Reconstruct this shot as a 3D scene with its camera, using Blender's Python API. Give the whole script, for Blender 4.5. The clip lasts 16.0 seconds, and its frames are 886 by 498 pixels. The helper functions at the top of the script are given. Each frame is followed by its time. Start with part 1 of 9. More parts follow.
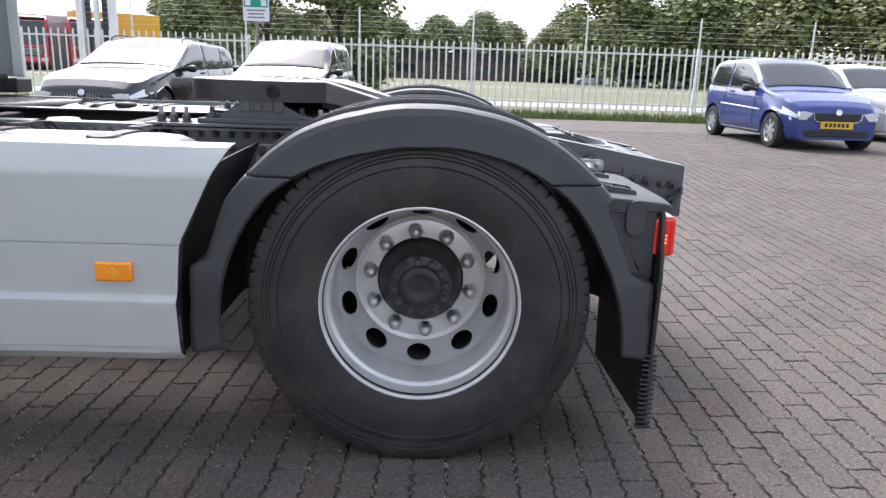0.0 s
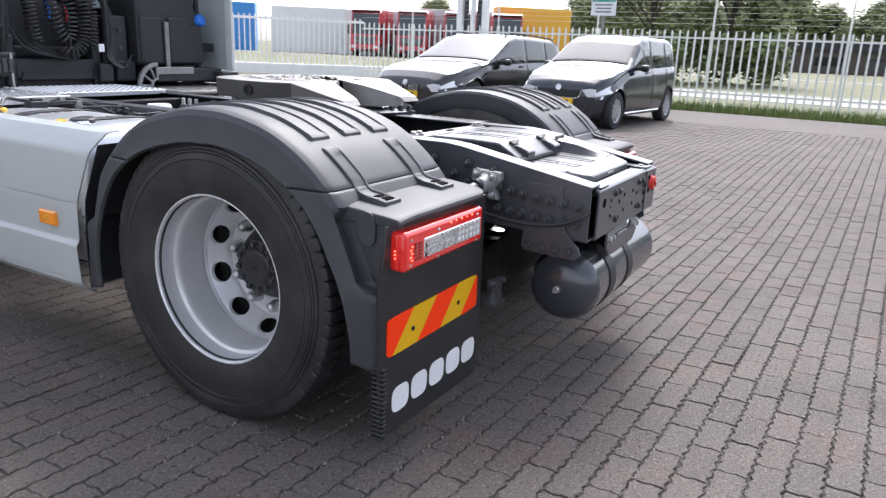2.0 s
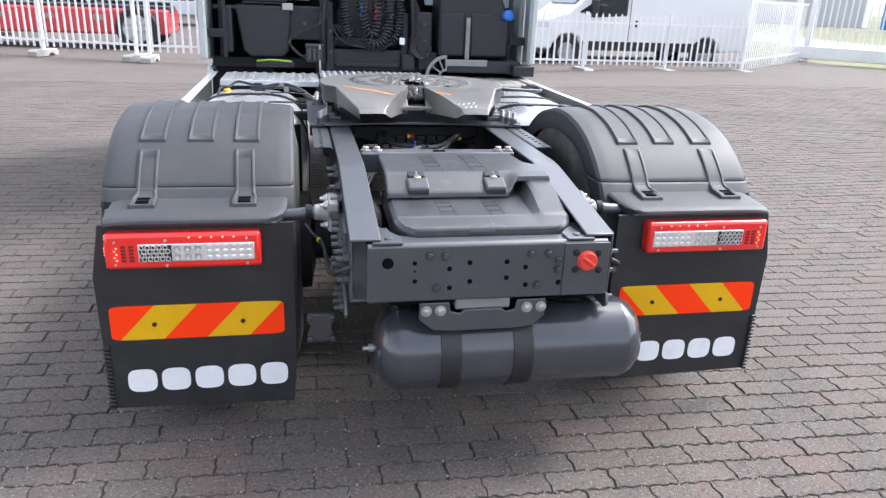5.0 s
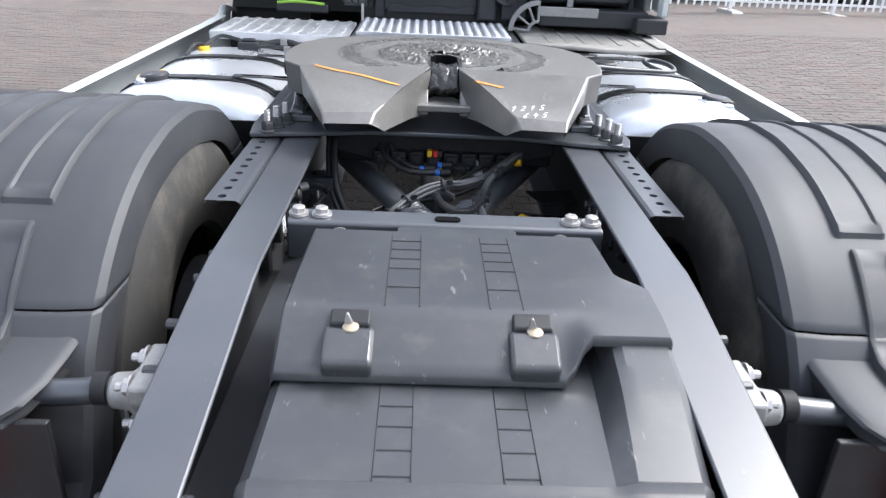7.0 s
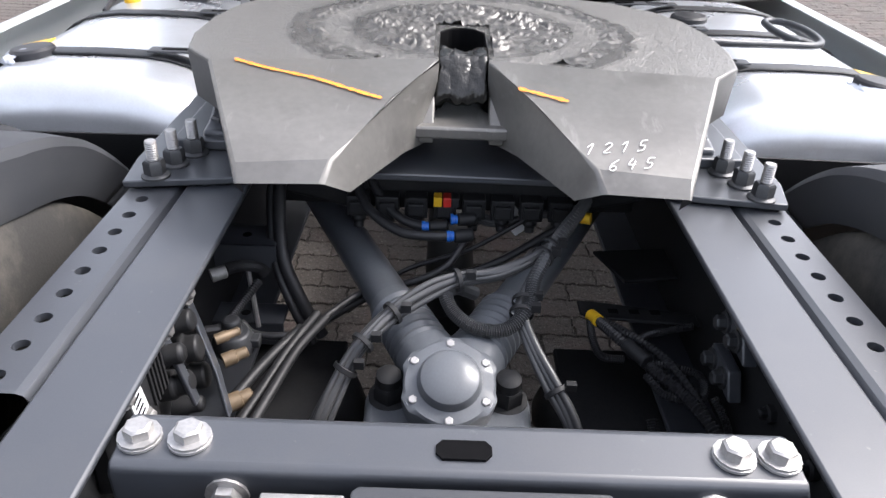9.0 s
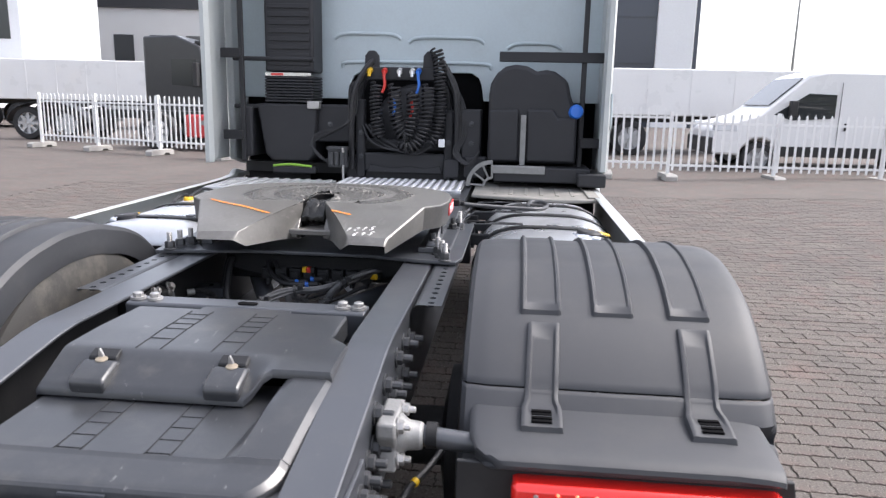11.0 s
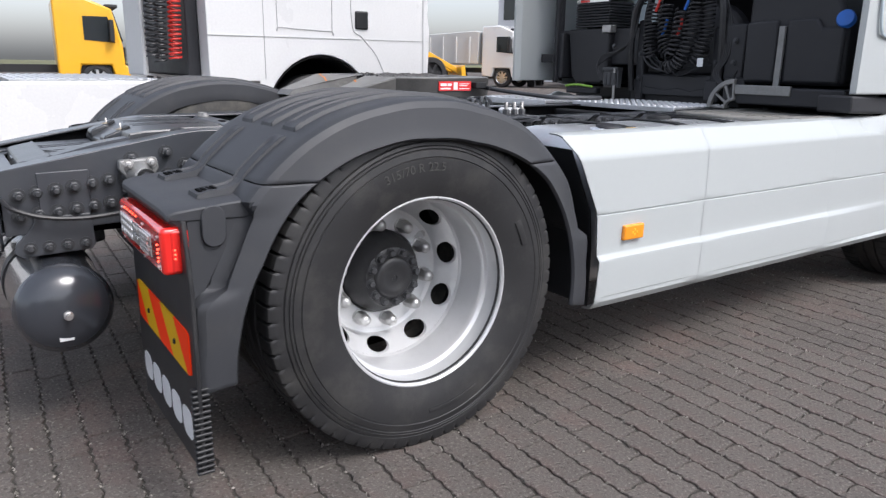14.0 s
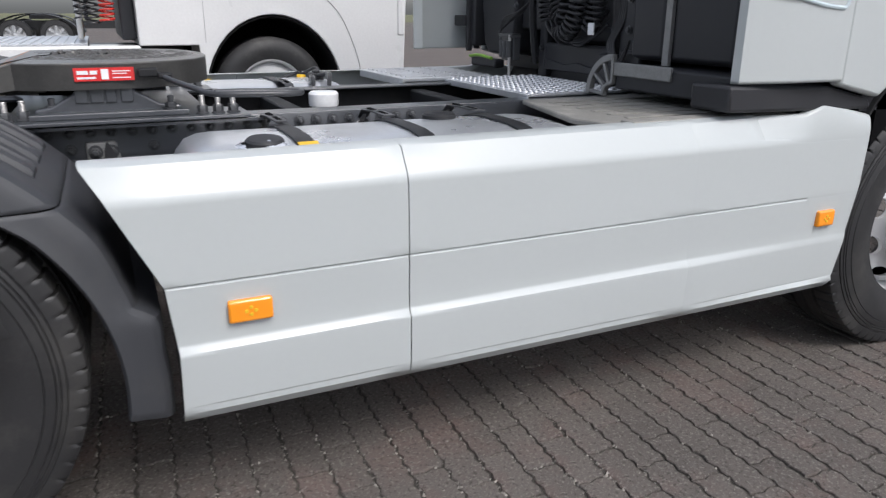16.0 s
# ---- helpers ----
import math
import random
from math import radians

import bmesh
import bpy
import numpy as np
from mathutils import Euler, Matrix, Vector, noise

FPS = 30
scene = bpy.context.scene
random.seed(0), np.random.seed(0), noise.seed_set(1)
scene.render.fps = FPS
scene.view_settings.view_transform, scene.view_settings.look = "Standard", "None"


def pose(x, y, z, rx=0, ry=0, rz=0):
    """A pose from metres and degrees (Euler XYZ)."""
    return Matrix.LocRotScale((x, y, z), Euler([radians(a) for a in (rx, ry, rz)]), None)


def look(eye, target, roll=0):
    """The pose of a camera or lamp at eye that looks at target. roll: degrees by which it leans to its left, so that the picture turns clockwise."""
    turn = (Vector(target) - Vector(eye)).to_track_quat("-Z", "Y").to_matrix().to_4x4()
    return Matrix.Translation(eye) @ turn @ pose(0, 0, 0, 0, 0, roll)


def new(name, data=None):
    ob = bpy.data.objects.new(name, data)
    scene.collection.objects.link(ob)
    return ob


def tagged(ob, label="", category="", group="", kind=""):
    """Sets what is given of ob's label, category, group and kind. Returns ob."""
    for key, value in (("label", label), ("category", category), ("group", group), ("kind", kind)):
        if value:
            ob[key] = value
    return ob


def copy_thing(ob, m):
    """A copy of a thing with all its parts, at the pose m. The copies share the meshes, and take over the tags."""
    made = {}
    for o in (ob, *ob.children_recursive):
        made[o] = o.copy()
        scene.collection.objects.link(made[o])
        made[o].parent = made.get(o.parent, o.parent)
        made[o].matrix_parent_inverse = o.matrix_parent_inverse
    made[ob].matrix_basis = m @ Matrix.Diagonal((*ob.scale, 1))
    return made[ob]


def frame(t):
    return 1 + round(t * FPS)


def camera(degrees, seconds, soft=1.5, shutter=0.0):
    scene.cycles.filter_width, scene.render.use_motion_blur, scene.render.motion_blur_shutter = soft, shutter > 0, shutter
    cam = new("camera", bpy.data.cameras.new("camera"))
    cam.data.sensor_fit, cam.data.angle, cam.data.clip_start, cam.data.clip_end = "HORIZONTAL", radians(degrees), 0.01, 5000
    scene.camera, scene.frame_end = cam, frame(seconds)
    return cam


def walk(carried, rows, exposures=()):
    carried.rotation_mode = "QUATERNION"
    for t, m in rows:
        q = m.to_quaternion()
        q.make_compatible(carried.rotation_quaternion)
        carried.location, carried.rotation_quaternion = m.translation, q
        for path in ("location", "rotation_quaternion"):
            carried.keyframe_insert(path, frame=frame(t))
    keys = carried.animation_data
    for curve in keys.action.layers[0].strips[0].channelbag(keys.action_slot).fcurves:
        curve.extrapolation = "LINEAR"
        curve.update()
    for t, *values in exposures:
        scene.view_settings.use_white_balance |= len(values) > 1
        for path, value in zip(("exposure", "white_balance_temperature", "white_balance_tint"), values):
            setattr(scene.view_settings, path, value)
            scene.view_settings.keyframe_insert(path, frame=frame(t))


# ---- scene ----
cam = camera(63.5, 16.0, soft=1.3, shutter=0.15)
PATH = [
    (0, (-3.208, 0.033, 1.175), (-1.269, -0.030, 0.692), 1.9),
    (0.5, (-3.261, -0.430, 1.226), (-1.339, -0.246, 0.702), 2.1),
    (1, (-3.219, -0.896, 1.285), (-1.343, -0.450, 0.754), 2.2),
    (1.5, (-3.005, -1.318, 1.285), (-1.205, -0.634, 0.744), 2.5),
    (2, (-2.826, -1.780, 1.296), (-1.153, -0.828, 0.753), 2.4),
    (2.5, (-2.524, -2.155, 1.304), (-1.009, -0.971, 0.755), 2.5),
    (3, (-2.203, -2.455, 1.343), (-0.848, -1.093, 0.788), 2.8),
    (3.2, (-2.082, -2.597, 1.337), (-0.803, -1.163, 0.783), 2.7),
    (3.7, (-1.729, -2.823, 1.378), (-0.654, -1.250, 0.809), 2.7),
    (4.25, (-1.189, -3.001, 1.453), (-0.438, -1.285, 0.846), 2.6),
    (4.8, (-0.680, -3.037, 1.519), (-0.229, -1.216, 0.870), 2.4),
    (5.3, (-0.408, -2.885, 1.536), (-0.097, -1.029, 0.860), 2.2),
    (5.5, (-0.322, -2.744, 1.527), (-0.046, -0.882, 0.850), 2.1),
    (6, (-0.165, -2.403, 1.511), (0.067, -0.548, 0.800), 2.0),
    (6.5, (-0.045, -1.972, 1.520), (0.115, -0.134, 0.748), 2.6),
    (7, (-0.059, -1.513, 1.489), (0.013, 0.301, 0.648), 2.9),
    (7.5, (-0.058, -1.121, 1.499), (-0.021, 0.641, 0.554), 2.5),
    (8, (-0.037, -0.730, 1.451), (-0.006, 0.920, 0.322), 2.3),
    (8.5, (-0.032, -0.576, 1.396), (-0.010, 1.059, 0.244), 2.4),
    (9, (-0.032, -0.653, 1.432), (-0.014, 1.067, 0.413), 2.4),
    (9.5, (-0.008, -0.968, 1.452), (0.004, 0.907, 0.755), 2.2),
    (10, (0.122, -1.347, 1.468), (0.136, 0.596, 0.994), 1.8),
    (10.2, (0.231, -1.519, 1.481), (0.217, 0.431, 1.038), 1.4),
    (10.7, (0.467, -1.789, 1.478), (0.372, 0.180, 1.090), 1.2),
    (11.25, (0.898, -2.002, 1.441), (0.593, -0.064, 0.986), 1.2),
    (11.8, (1.381, -2.089, 1.387), (0.801, -0.239, 0.829), 1.4),
    (12.3, (1.755, -2.026, 1.338), (0.920, -0.310, 0.739), 1.3),
    (12.5, (1.928, -1.954, 1.287), (0.941, -0.320, 0.689), 1.1),
    (13, (2.332, -1.762, 1.256), (1.046, -0.345, 0.674), 0.9),
    (13.5, (2.723, -1.495, 1.232), (1.242, -0.265, 0.692), 0.9),
    (14, (2.934, -1.101, 1.177), (1.339, -0.005, 0.674), 0.8),
    (14.5, (3.078, -0.680, 1.203), (1.410, 0.270, 0.641), 1.1),
    (15, (3.132, -0.205, 1.215), (1.417, 0.633, 0.617), 0.7),
    (15.5, (3.012, 0.240, 1.251), (1.288, 1.044, 0.633), 0.4),
    (16, (2.845, 0.647, 1.263), (1.124, 1.449, 0.636), 0.3),
]
walk(cam, [(t, look(eye, target, roll)) for t, eye, target, roll in PATH],
     exposures=[(0.0, 1.50, 6200, 14), (1.0, 1.65, 6200, 15), (2.0, 1.50, 6150, 14), (3.0, 1.42, 6150, 14), (5.5, 1.86, 6150, 12), (6.0, 1.78, 6150, 12), (6.5, 1.88, 6150, 11), (8.0, 1.68, 6200, 13), (8.5, 1.80, 6350, 13), (9.0, 1.78, 6380, 14), (9.5, 1.70, 6400, 14), (10.0, 1.60, 6400, 14), (12.5, 1.40, 6400, 15), (13.0, 1.25, 6400, 15), (13.5, 0.94, 6250, 14), (14.0, 0.80, 6200, 13), (14.5, 0.72, 6200, 12), (15.0, 0.68, 6200, 12), (16.0, 0.50, 6250, 12)])

# ---- daylight: bright overcast sky with a soft, high sun ----
world = bpy.data.worlds.new("sky")
scene.world = world
world.use_nodes = True
wn = world.node_tree
wn.nodes.clear()
sky = wn.nodes.new("ShaderNodeTexSky")
sky.sky_type, sky.sun_disc = "NISHITA", False
sky.sun_elevation, sky.sun_rotation = radians(50.4), radians(72)
sky.air_density, sky.dust_density, sky.ozone_density = 1.0, 3.0, 1.0
grey = wn.nodes.new("ShaderNodeHueSaturation")
grey.inputs["Saturation"].default_value = 0.40
wbg = wn.nodes.new("ShaderNodeBackground")
wbg.inputs["Strength"].default_value = 0.15
wout = wn.nodes.new("ShaderNodeOutputWorld")
wn.links.new(sky.outputs[0], grey.inputs["Color"])
wn.links.new(grey.outputs[0], wbg.inputs["Color"])
wn.links.new(wbg.outputs[0], wout.inputs["Surface"])
sun = new("sun", bpy.data.lights.new("sun", "SUN"))
sun.data.energy, sun.data.angle, sun.data.color = 1.35, radians(24), (1.0, 0.965, 0.91)
sun.matrix_world = look((5.5, 1.8, 7.0), (0, 0, 0))

# ---- materials ----
def _nodes(name):
    m = bpy.data.materials.new(name)
    m.use_nodes = True
    return m, m.node_tree, m.node_tree.nodes["Principled BSDF"]


def surf(name, col, rough=0.5, metal=0.0, var=0.12, scale=6.0, grain=120.0, bump=0.15, bdist=0.002, dirt=None, dirt_amt=0.0,
         dirt_scale=3.0, coat=0.0, spec=0.5, rvar=0.12, emit=0.0, island=0.0, objrand=0.0, crough=0.06):
    """A painted, moulded or mineral surface with broad patches, fine grain, wear and relief."""
    m, t, b = _nodes(name)
    N, L = t.nodes.new, t.links.new
    tc = N("ShaderNodeTexCoord")
    big = N("ShaderNodeTexNoise")
    big.inputs["Scale"].default_value, big.inputs["Detail"].default_value = scale, 6.0
    fine = N("ShaderNodeTexNoise")
    fine.inputs["Scale"].default_value, fine.inputs["Detail"].default_value = grain, 4.0
    L(tc.outputs["Object"], big.inputs["Vector"])
    L(tc.outputs["Object"], fine.inputs["Vector"])
    mix = N("ShaderNodeMix")
    mix.data_type = "RGBA"
    lo = tuple(max(0.0, c * (1 - var)) for c in col) + (1,)
    hi = tuple(min(1.0, c * (1 + var)) for c in col) + (1,)
    mix.inputs[6].default_value, mix.inputs[7].default_value = lo, hi
    avg = N("ShaderNodeMath")
    avg.operation = "MULTIPLY_ADD"
    avg.inputs[1].default_value, avg.inputs[2].default_value = 0.5, 0.0
    L(big.outputs["Fac"], avg.inputs[0])
    add = N("ShaderNodeMath")
    add.operation = "MULTIPLY_ADD"
    add.inputs[1].default_value = 0.5
    L(fine.outputs["Fac"], add.inputs[0])
    L(avg.outputs[0], add.inputs[2])
    ramp = N("ShaderNodeMapRange")
    ramp.inputs[1].default_value, ramp.inputs[2].default_value = 0.3, 0.7
    L(add.outputs[0], ramp.inputs[0])
    L(ramp.outputs[0], mix.inputs[0])
    colour = mix.outputs[2]
    if dirt is not None:
        dn = N("ShaderNodeTexNoise")
        dn.inputs["Scale"].default_value, dn.inputs["Detail"].default_value = dirt_scale, 9.0
        dn.inputs["Roughness"].default_value = 0.68
        L(tc.outputs["Object"], dn.inputs["Vector"])
        dr = N("ShaderNodeMapRange")
        dr.inputs[1].default_value, dr.inputs[2].default_value = 0.48, 0.72
        dr.inputs[4].default_value = dirt_amt
        L(dn.outputs["Fac"], dr.inputs[0])
        dm = N("ShaderNodeMix")
        dm.data_type = "RGBA"
        dm.inputs[7].default_value = (*dirt, 1)
        L(dr.outputs[0], dm.inputs[0])
        L(colour, dm.inputs[6])
        colour = dm.outputs[2]
    if island or objrand:
        src = N("ShaderNodeNewGeometry").outputs["Random Per Island"] if island else N("ShaderNodeObjectInfo").outputs["Random"]
        amt = island or objrand
        mr = N("ShaderNodeMapRange")
        mr.inputs[3].default_value, mr.inputs[4].default_value = 1 - amt, 1 + amt
        L(src, mr.inputs[0])
        vm = N("ShaderNodeVectorMath")
        vm.operation = "SCALE"
        L(colour, vm.inputs[0])
        L(mr.outputs[0], vm.inputs["Scale"])
        colour = vm.outputs[0]
    L(colour, b.inputs["Base Color"])
    rr = N("ShaderNodeMapRange")
    rr.inputs[3].default_value, rr.inputs[4].default_value = max(0.02, rough - rvar), min(1.0, rough + rvar)
    L(big.outputs["Fac"], rr.inputs[0])
    L(rr.outputs[0], b.inputs["Roughness"])
    b.inputs["Metallic"].default_value = metal
    b.inputs["Specular IOR Level"].default_value = spec
    b.inputs["Coat Weight"].default_value = coat
    b.inputs["Coat Roughness"].default_value = crough
    if emit:
        b.inputs["Emission Color"].default_value = (*col, 1)
        b.inputs["Emission Strength"].default_value = emit
    if bump:
        bp = N("ShaderNodeBump")
        bp.inputs["Strength"].default_value, bp.inputs["Distance"].default_value = bump, bdist
        L(fine.outputs["Fac"], bp.inputs["Height"])
        L(bp.outputs[0], b.inputs["Normal"])
    return m


def speckle(m, col, scale, lo, hi, amt, stretch=None):
    """Adds chips, scuffs or stains of another colour over a material."""
    t = m.node_tree
    b = t.nodes["Principled BSDF"]
    N, L = t.nodes.new, t.links.new
    tc = N("ShaderNodeTexCoord")
    nz = N("ShaderNodeTexNoise")
    nz.inputs["Scale"].default_value, nz.inputs["Detail"].default_value, nz.inputs["Roughness"].default_value = scale, 5.0, 0.6
    if stretch:
        mp = N("ShaderNodeMapping")
        mp.inputs["Scale"].default_value = stretch
        L(tc.outputs["Object"], mp.inputs["Vector"])
        L(mp.outputs[0], nz.inputs["Vector"])
    else:
        L(tc.outputs["Object"], nz.inputs["Vector"])
    mr = N("ShaderNodeMapRange")
    mr.inputs[1].default_value, mr.inputs[2].default_value, mr.inputs[4].default_value = lo, hi, amt
    L(nz.outputs["Fac"], mr.inputs[0])
    mx = N("ShaderNodeMix")
    mx.data_type = "RGBA"
    mx.inputs[7].default_value = (*col, 1)
    L(mr.outputs[0], mx.inputs[0])
    L(b.inputs["Base Color"].links[0].from_socket, mx.inputs[6])
    L(mx.outputs[2], b.inputs["Base Color"])
    return m


def glass(name, col=(0.03, 0.04, 0.045), rough=0.03):
    m, _, b = _nodes(name)
    b.inputs["Base Color"].default_value = (*col, 1)
    b.inputs["Roughness"].default_value = rough
    b.inputs["Specular IOR Level"].default_value = 0.55
    b.inputs["Coat Weight"].default_value = 0.25
    b.inputs["Coat Roughness"].default_value = 0.01
    return m


M_GUARD = surf("mudguard_plastic", (0.034, 0.036, 0.041), 0.57, var=0.16, scale=5, grain=900, bump=0.25, bdist=0.0006,
               dirt=(0.075, 0.072, 0.066), dirt_amt=0.22, dirt_scale=7, spec=0.52)
M_PLASTIC = surf("black_plastic", (0.017, 0.0175, 0.019), 0.52, var=0.2, grain=700, bump=0.2, bdist=0.0006, dirt=(0.06, 0.057, 0.052), dirt_amt=0.14, dirt_scale=9, spec=0.35)
M_COVER = surf("battery_cover_plastic", (0.031, 0.033, 0.037), 0.37, var=0.1, grain=700, bump=0.2, bdist=0.0006,
               dirt=(0.16, 0.153, 0.14), dirt_amt=0.12, dirt_scale=14, coat=0.35, crough=0.22, rvar=0.05)
M_FRAME = surf("chassis_paint", (0.044, 0.048, 0.056), 0.36, var=0.12, grain=500, bump=0.08, bdist=0.0005, dirt=(0.085, 0.082, 0.078), dirt_amt=0.2,
               dirt_scale=8, coat=0.5, crough=0.34, spec=0.6)
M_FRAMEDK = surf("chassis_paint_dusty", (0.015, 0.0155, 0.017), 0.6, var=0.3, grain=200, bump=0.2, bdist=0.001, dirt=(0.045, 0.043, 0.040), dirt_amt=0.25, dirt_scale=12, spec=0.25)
M_TANK = surf("air_tank_paint", (0.038, 0.042, 0.050), 0.22, var=0.08, grain=300, bump=0.03, bdist=0.0004, dirt=(0.12, 0.115, 0.11), dirt_amt=0.12, coat=0.5)
M_RUBBER = surf("tyre_rubber", (0.018, 0.018, 0.019), 0.56, var=0.25, scale=9, grain=260, bump=0.35, bdist=0.0012, dirt=(0.075, 0.072, 0.066), dirt_amt=0.55, dirt_scale=5)
M_FLAP = surf("flap_rubber", (0.016, 0.0165, 0.018), 0.5, var=0.2, grain=500, bump=0.15, bdist=0.0006, dirt=(0.06, 0.058, 0.055), dirt_amt=0.3, dirt_scale=6)
M_RIM = surf("silver_rim_paint", (0.62, 0.625, 0.63), 0.33, metal=0.35, var=0.03, grain=300, bump=0.06, bdist=0.0005, dirt=(0.30, 0.29, 0.27), dirt_amt=0.12, dirt_scale=22, coat=0.2)
M_NUT = surf("zinc_nut", (0.50, 0.50, 0.49), 0.38, metal=0.8, var=0.12, grain=300, bump=0.1, bdist=0.0005)
M_HUB = surf("black_hub_paint", (0.022, 0.0225, 0.0245), 0.42, var=0.2, grain=260, bump=0.25, bdist=0.001, dirt=(0.085, 0.083, 0.078), dirt_amt=0.35, dirt_scale=14)
M_ROD = surf("grey_rod_paint", (0.105, 0.114, 0.126), 0.36, var=0.12, grain=300, bump=0.1, bdist=0.0006, dirt=(0.07, 0.068, 0.064), dirt_amt=0.3, dirt_scale=9, coat=0.2)
M_BOLT = surf("dark_bolt", (0.060, 0.062, 0.066), 0.42, metal=0.35, var=0.15, grain=260, bump=0.1, bdist=0.0005)
M_STEEL = surf("bare_steel", (0.44, 0.43, 0.42), 0.42, metal=0.75, var=0.18, grain=260, bump=0.15, bdist=0.0006, dirt=(0.20, 0.19, 0.18), dirt_amt=0.4, dirt_scale=20)
M_CAST = surf("cast_alloy", (0.27, 0.27, 0.265), 0.55, metal=0.5, var=0.15, grain=160, bump=0.4, bdist=0.001, dirt=(0.15, 0.15, 0.145), dirt_amt=0.5, dirt_scale=18)
M_ALU = surf("aluminium_tank", (0.66, 0.68, 0.71), 0.30, metal=0.7, var=0.06, scale=3, grain=220, bump=0.05, bdist=0.0005, dirt=(0.36, 0.35, 0.33), dirt_amt=0.25, dirt_scale=6)
M_TREAD = surf("aluminium_treadplate", (0.68, 0.69, 0.71), 0.34, metal=0.6, var=0.08, grain=200, bump=0.1, bdist=0.0006, dirt=(0.34, 0.33, 0.31), dirt_amt=0.3, dirt_scale=9)
M_SKIRT = surf("skirt_paint", (0.440, 0.467, 0.466), 0.36, var=0.012, scale=2, grain=60, bump=0.015, bdist=0.0005, coat=0.22, rvar=0.04, crough=0.14)
M_CABPAINT = surf("cab_paint", (0.48, 0.555, 0.585), 0.33, var=0.05, scale=2, grain=60, bump=0.02, bdist=0.0006, dirt=(0.30, 0.31, 0.31), dirt_amt=0.2, dirt_scale=3, coat=0.4)
M_CABDARK = surf("cab_black_plastic", (0.027, 0.0275, 0.031), 0.5, var=0.2, grain=500, bump=0.2, bdist=0.0008, dirt=(0.035, 0.035, 0.034), dirt_amt=0.18, dirt_scale=6, spec=0.35)
M_DECKPL = surf("dusty_deck_plastic", (0.20, 0.195, 0.18), 0.75, var=0.2, grain=200, bump=0.2, bdist=0.001, dirt=(0.42, 0.40, 0.36), dirt_amt=0.5, dirt_scale=8)
M_REDLENS = surf("red_lens", (0.78, 0.022, 0.016), 0.12, var=0.08, grain=400, bump=0.05, bdist=0.0004, coat=0.8)
M_REDDK = surf("dark_red_lens", (0.22, 0.008, 0.006), 0.2, var=0.1, bump=0, coat=0.6)
M_CLEAR = surf("chrome_reflector", (0.82, 0.82, 0.80), 0.16, metal=0.6, var=0.1, grain=400, bump=0.1, bdist=0.0005, coat=0.5)
M_LEDON = surf("lit_led", (1.0, 0.075, 0.035), 0.3, var=0.0, bump=0, emit=2.6)
M_BOARDR = surf("reflective_red", (1.0, 0.048, 0.004), 0.55, var=0.05, grain=900, bump=0.1, bdist=0.0003, spec=0.15)
M_BOARDY = surf("reflective_yellow", (0.70, 0.39, 0.007), 0.55, var=0.08, grain=900, bump=0.1, bdist=0.0003, spec=0.15)
M_WHITE = surf("white_print", (0.78, 0.79, 0.80), 0.4, var=0.05, bump=0.05, dirt=(0.5, 0.5, 0.5), dirt_amt=0.3, dirt_scale=14)
M_AMBER = surf("amber_lens", (0.90, 0.30, 0.015), 0.15, var=0.06, grain=400, bump=0.1, bdist=0.0004, coat=0.7)
M_REDCAP = surf("red_plastic_cap", (0.66, 0.045, 0.03), 0.4, var=0.08, grain=300, bump=0.1, bdist=0.0005)
M_BLUE = surf("blue_plastic", (0.02, 0.14, 0.55), 0.35, var=0.08, bump=0.05)
M_YELLOW = surf("yellow_plastic", (0.75, 0.46, 0.02), 0.4, var=0.08, bump=0.05)
M_CABLE = surf("black_hose", (0.022, 0.022, 0.024), 0.40, spec=0.38, var=0.2, grain=400, bump=0.1, bdist=0.0005, dirt=(0.10, 0.10, 0.095), dirt_amt=0.2, dirt_scale=20)
M_RED = surf("red_hose", (0.55, 0.03, 0.02), 0.4, var=0.1, bump=0.05)
M_ORANGE = surf("orange_marker_paint", (0.80, 0.25, 0.03), 0.7, var=0.2, bump=0.1)
M_CHALK = surf("white_marker_paint", (0.85, 0.85, 0.83), 0.7, var=0.1, bump=0.1)
# near-black that puts shade into holes and hollows; also used for label bars
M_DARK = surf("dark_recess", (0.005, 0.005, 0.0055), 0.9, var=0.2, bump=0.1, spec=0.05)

speckle(M_COVER, (0.15, 0.14, 0.12), 9, 0.60, 0.78, 0.30)
speckle(M_COVER, (0.26, 0.26, 0.25), 60, 0.66, 0.72, 0.45, (1, .25, 1))
speckle(M_GUARD, (0.10, 0.098, 0.092), 5, 0.58, 0.80, 0.30)
speckle(M_FRAME, (0.16, 0.155, 0.15), 70, 0.68, 0.74, 0.40)
M_RUBBERD = surf("dusty_tyre_rubber", (0.030, 0.029, 0.027), 0.75, var=0.25, scale=9, grain=260, bump=0.35, bdist=0.0012, dirt=(0.15, 0.135, 0.11), dirt_amt=0.75, dirt_scale=4)

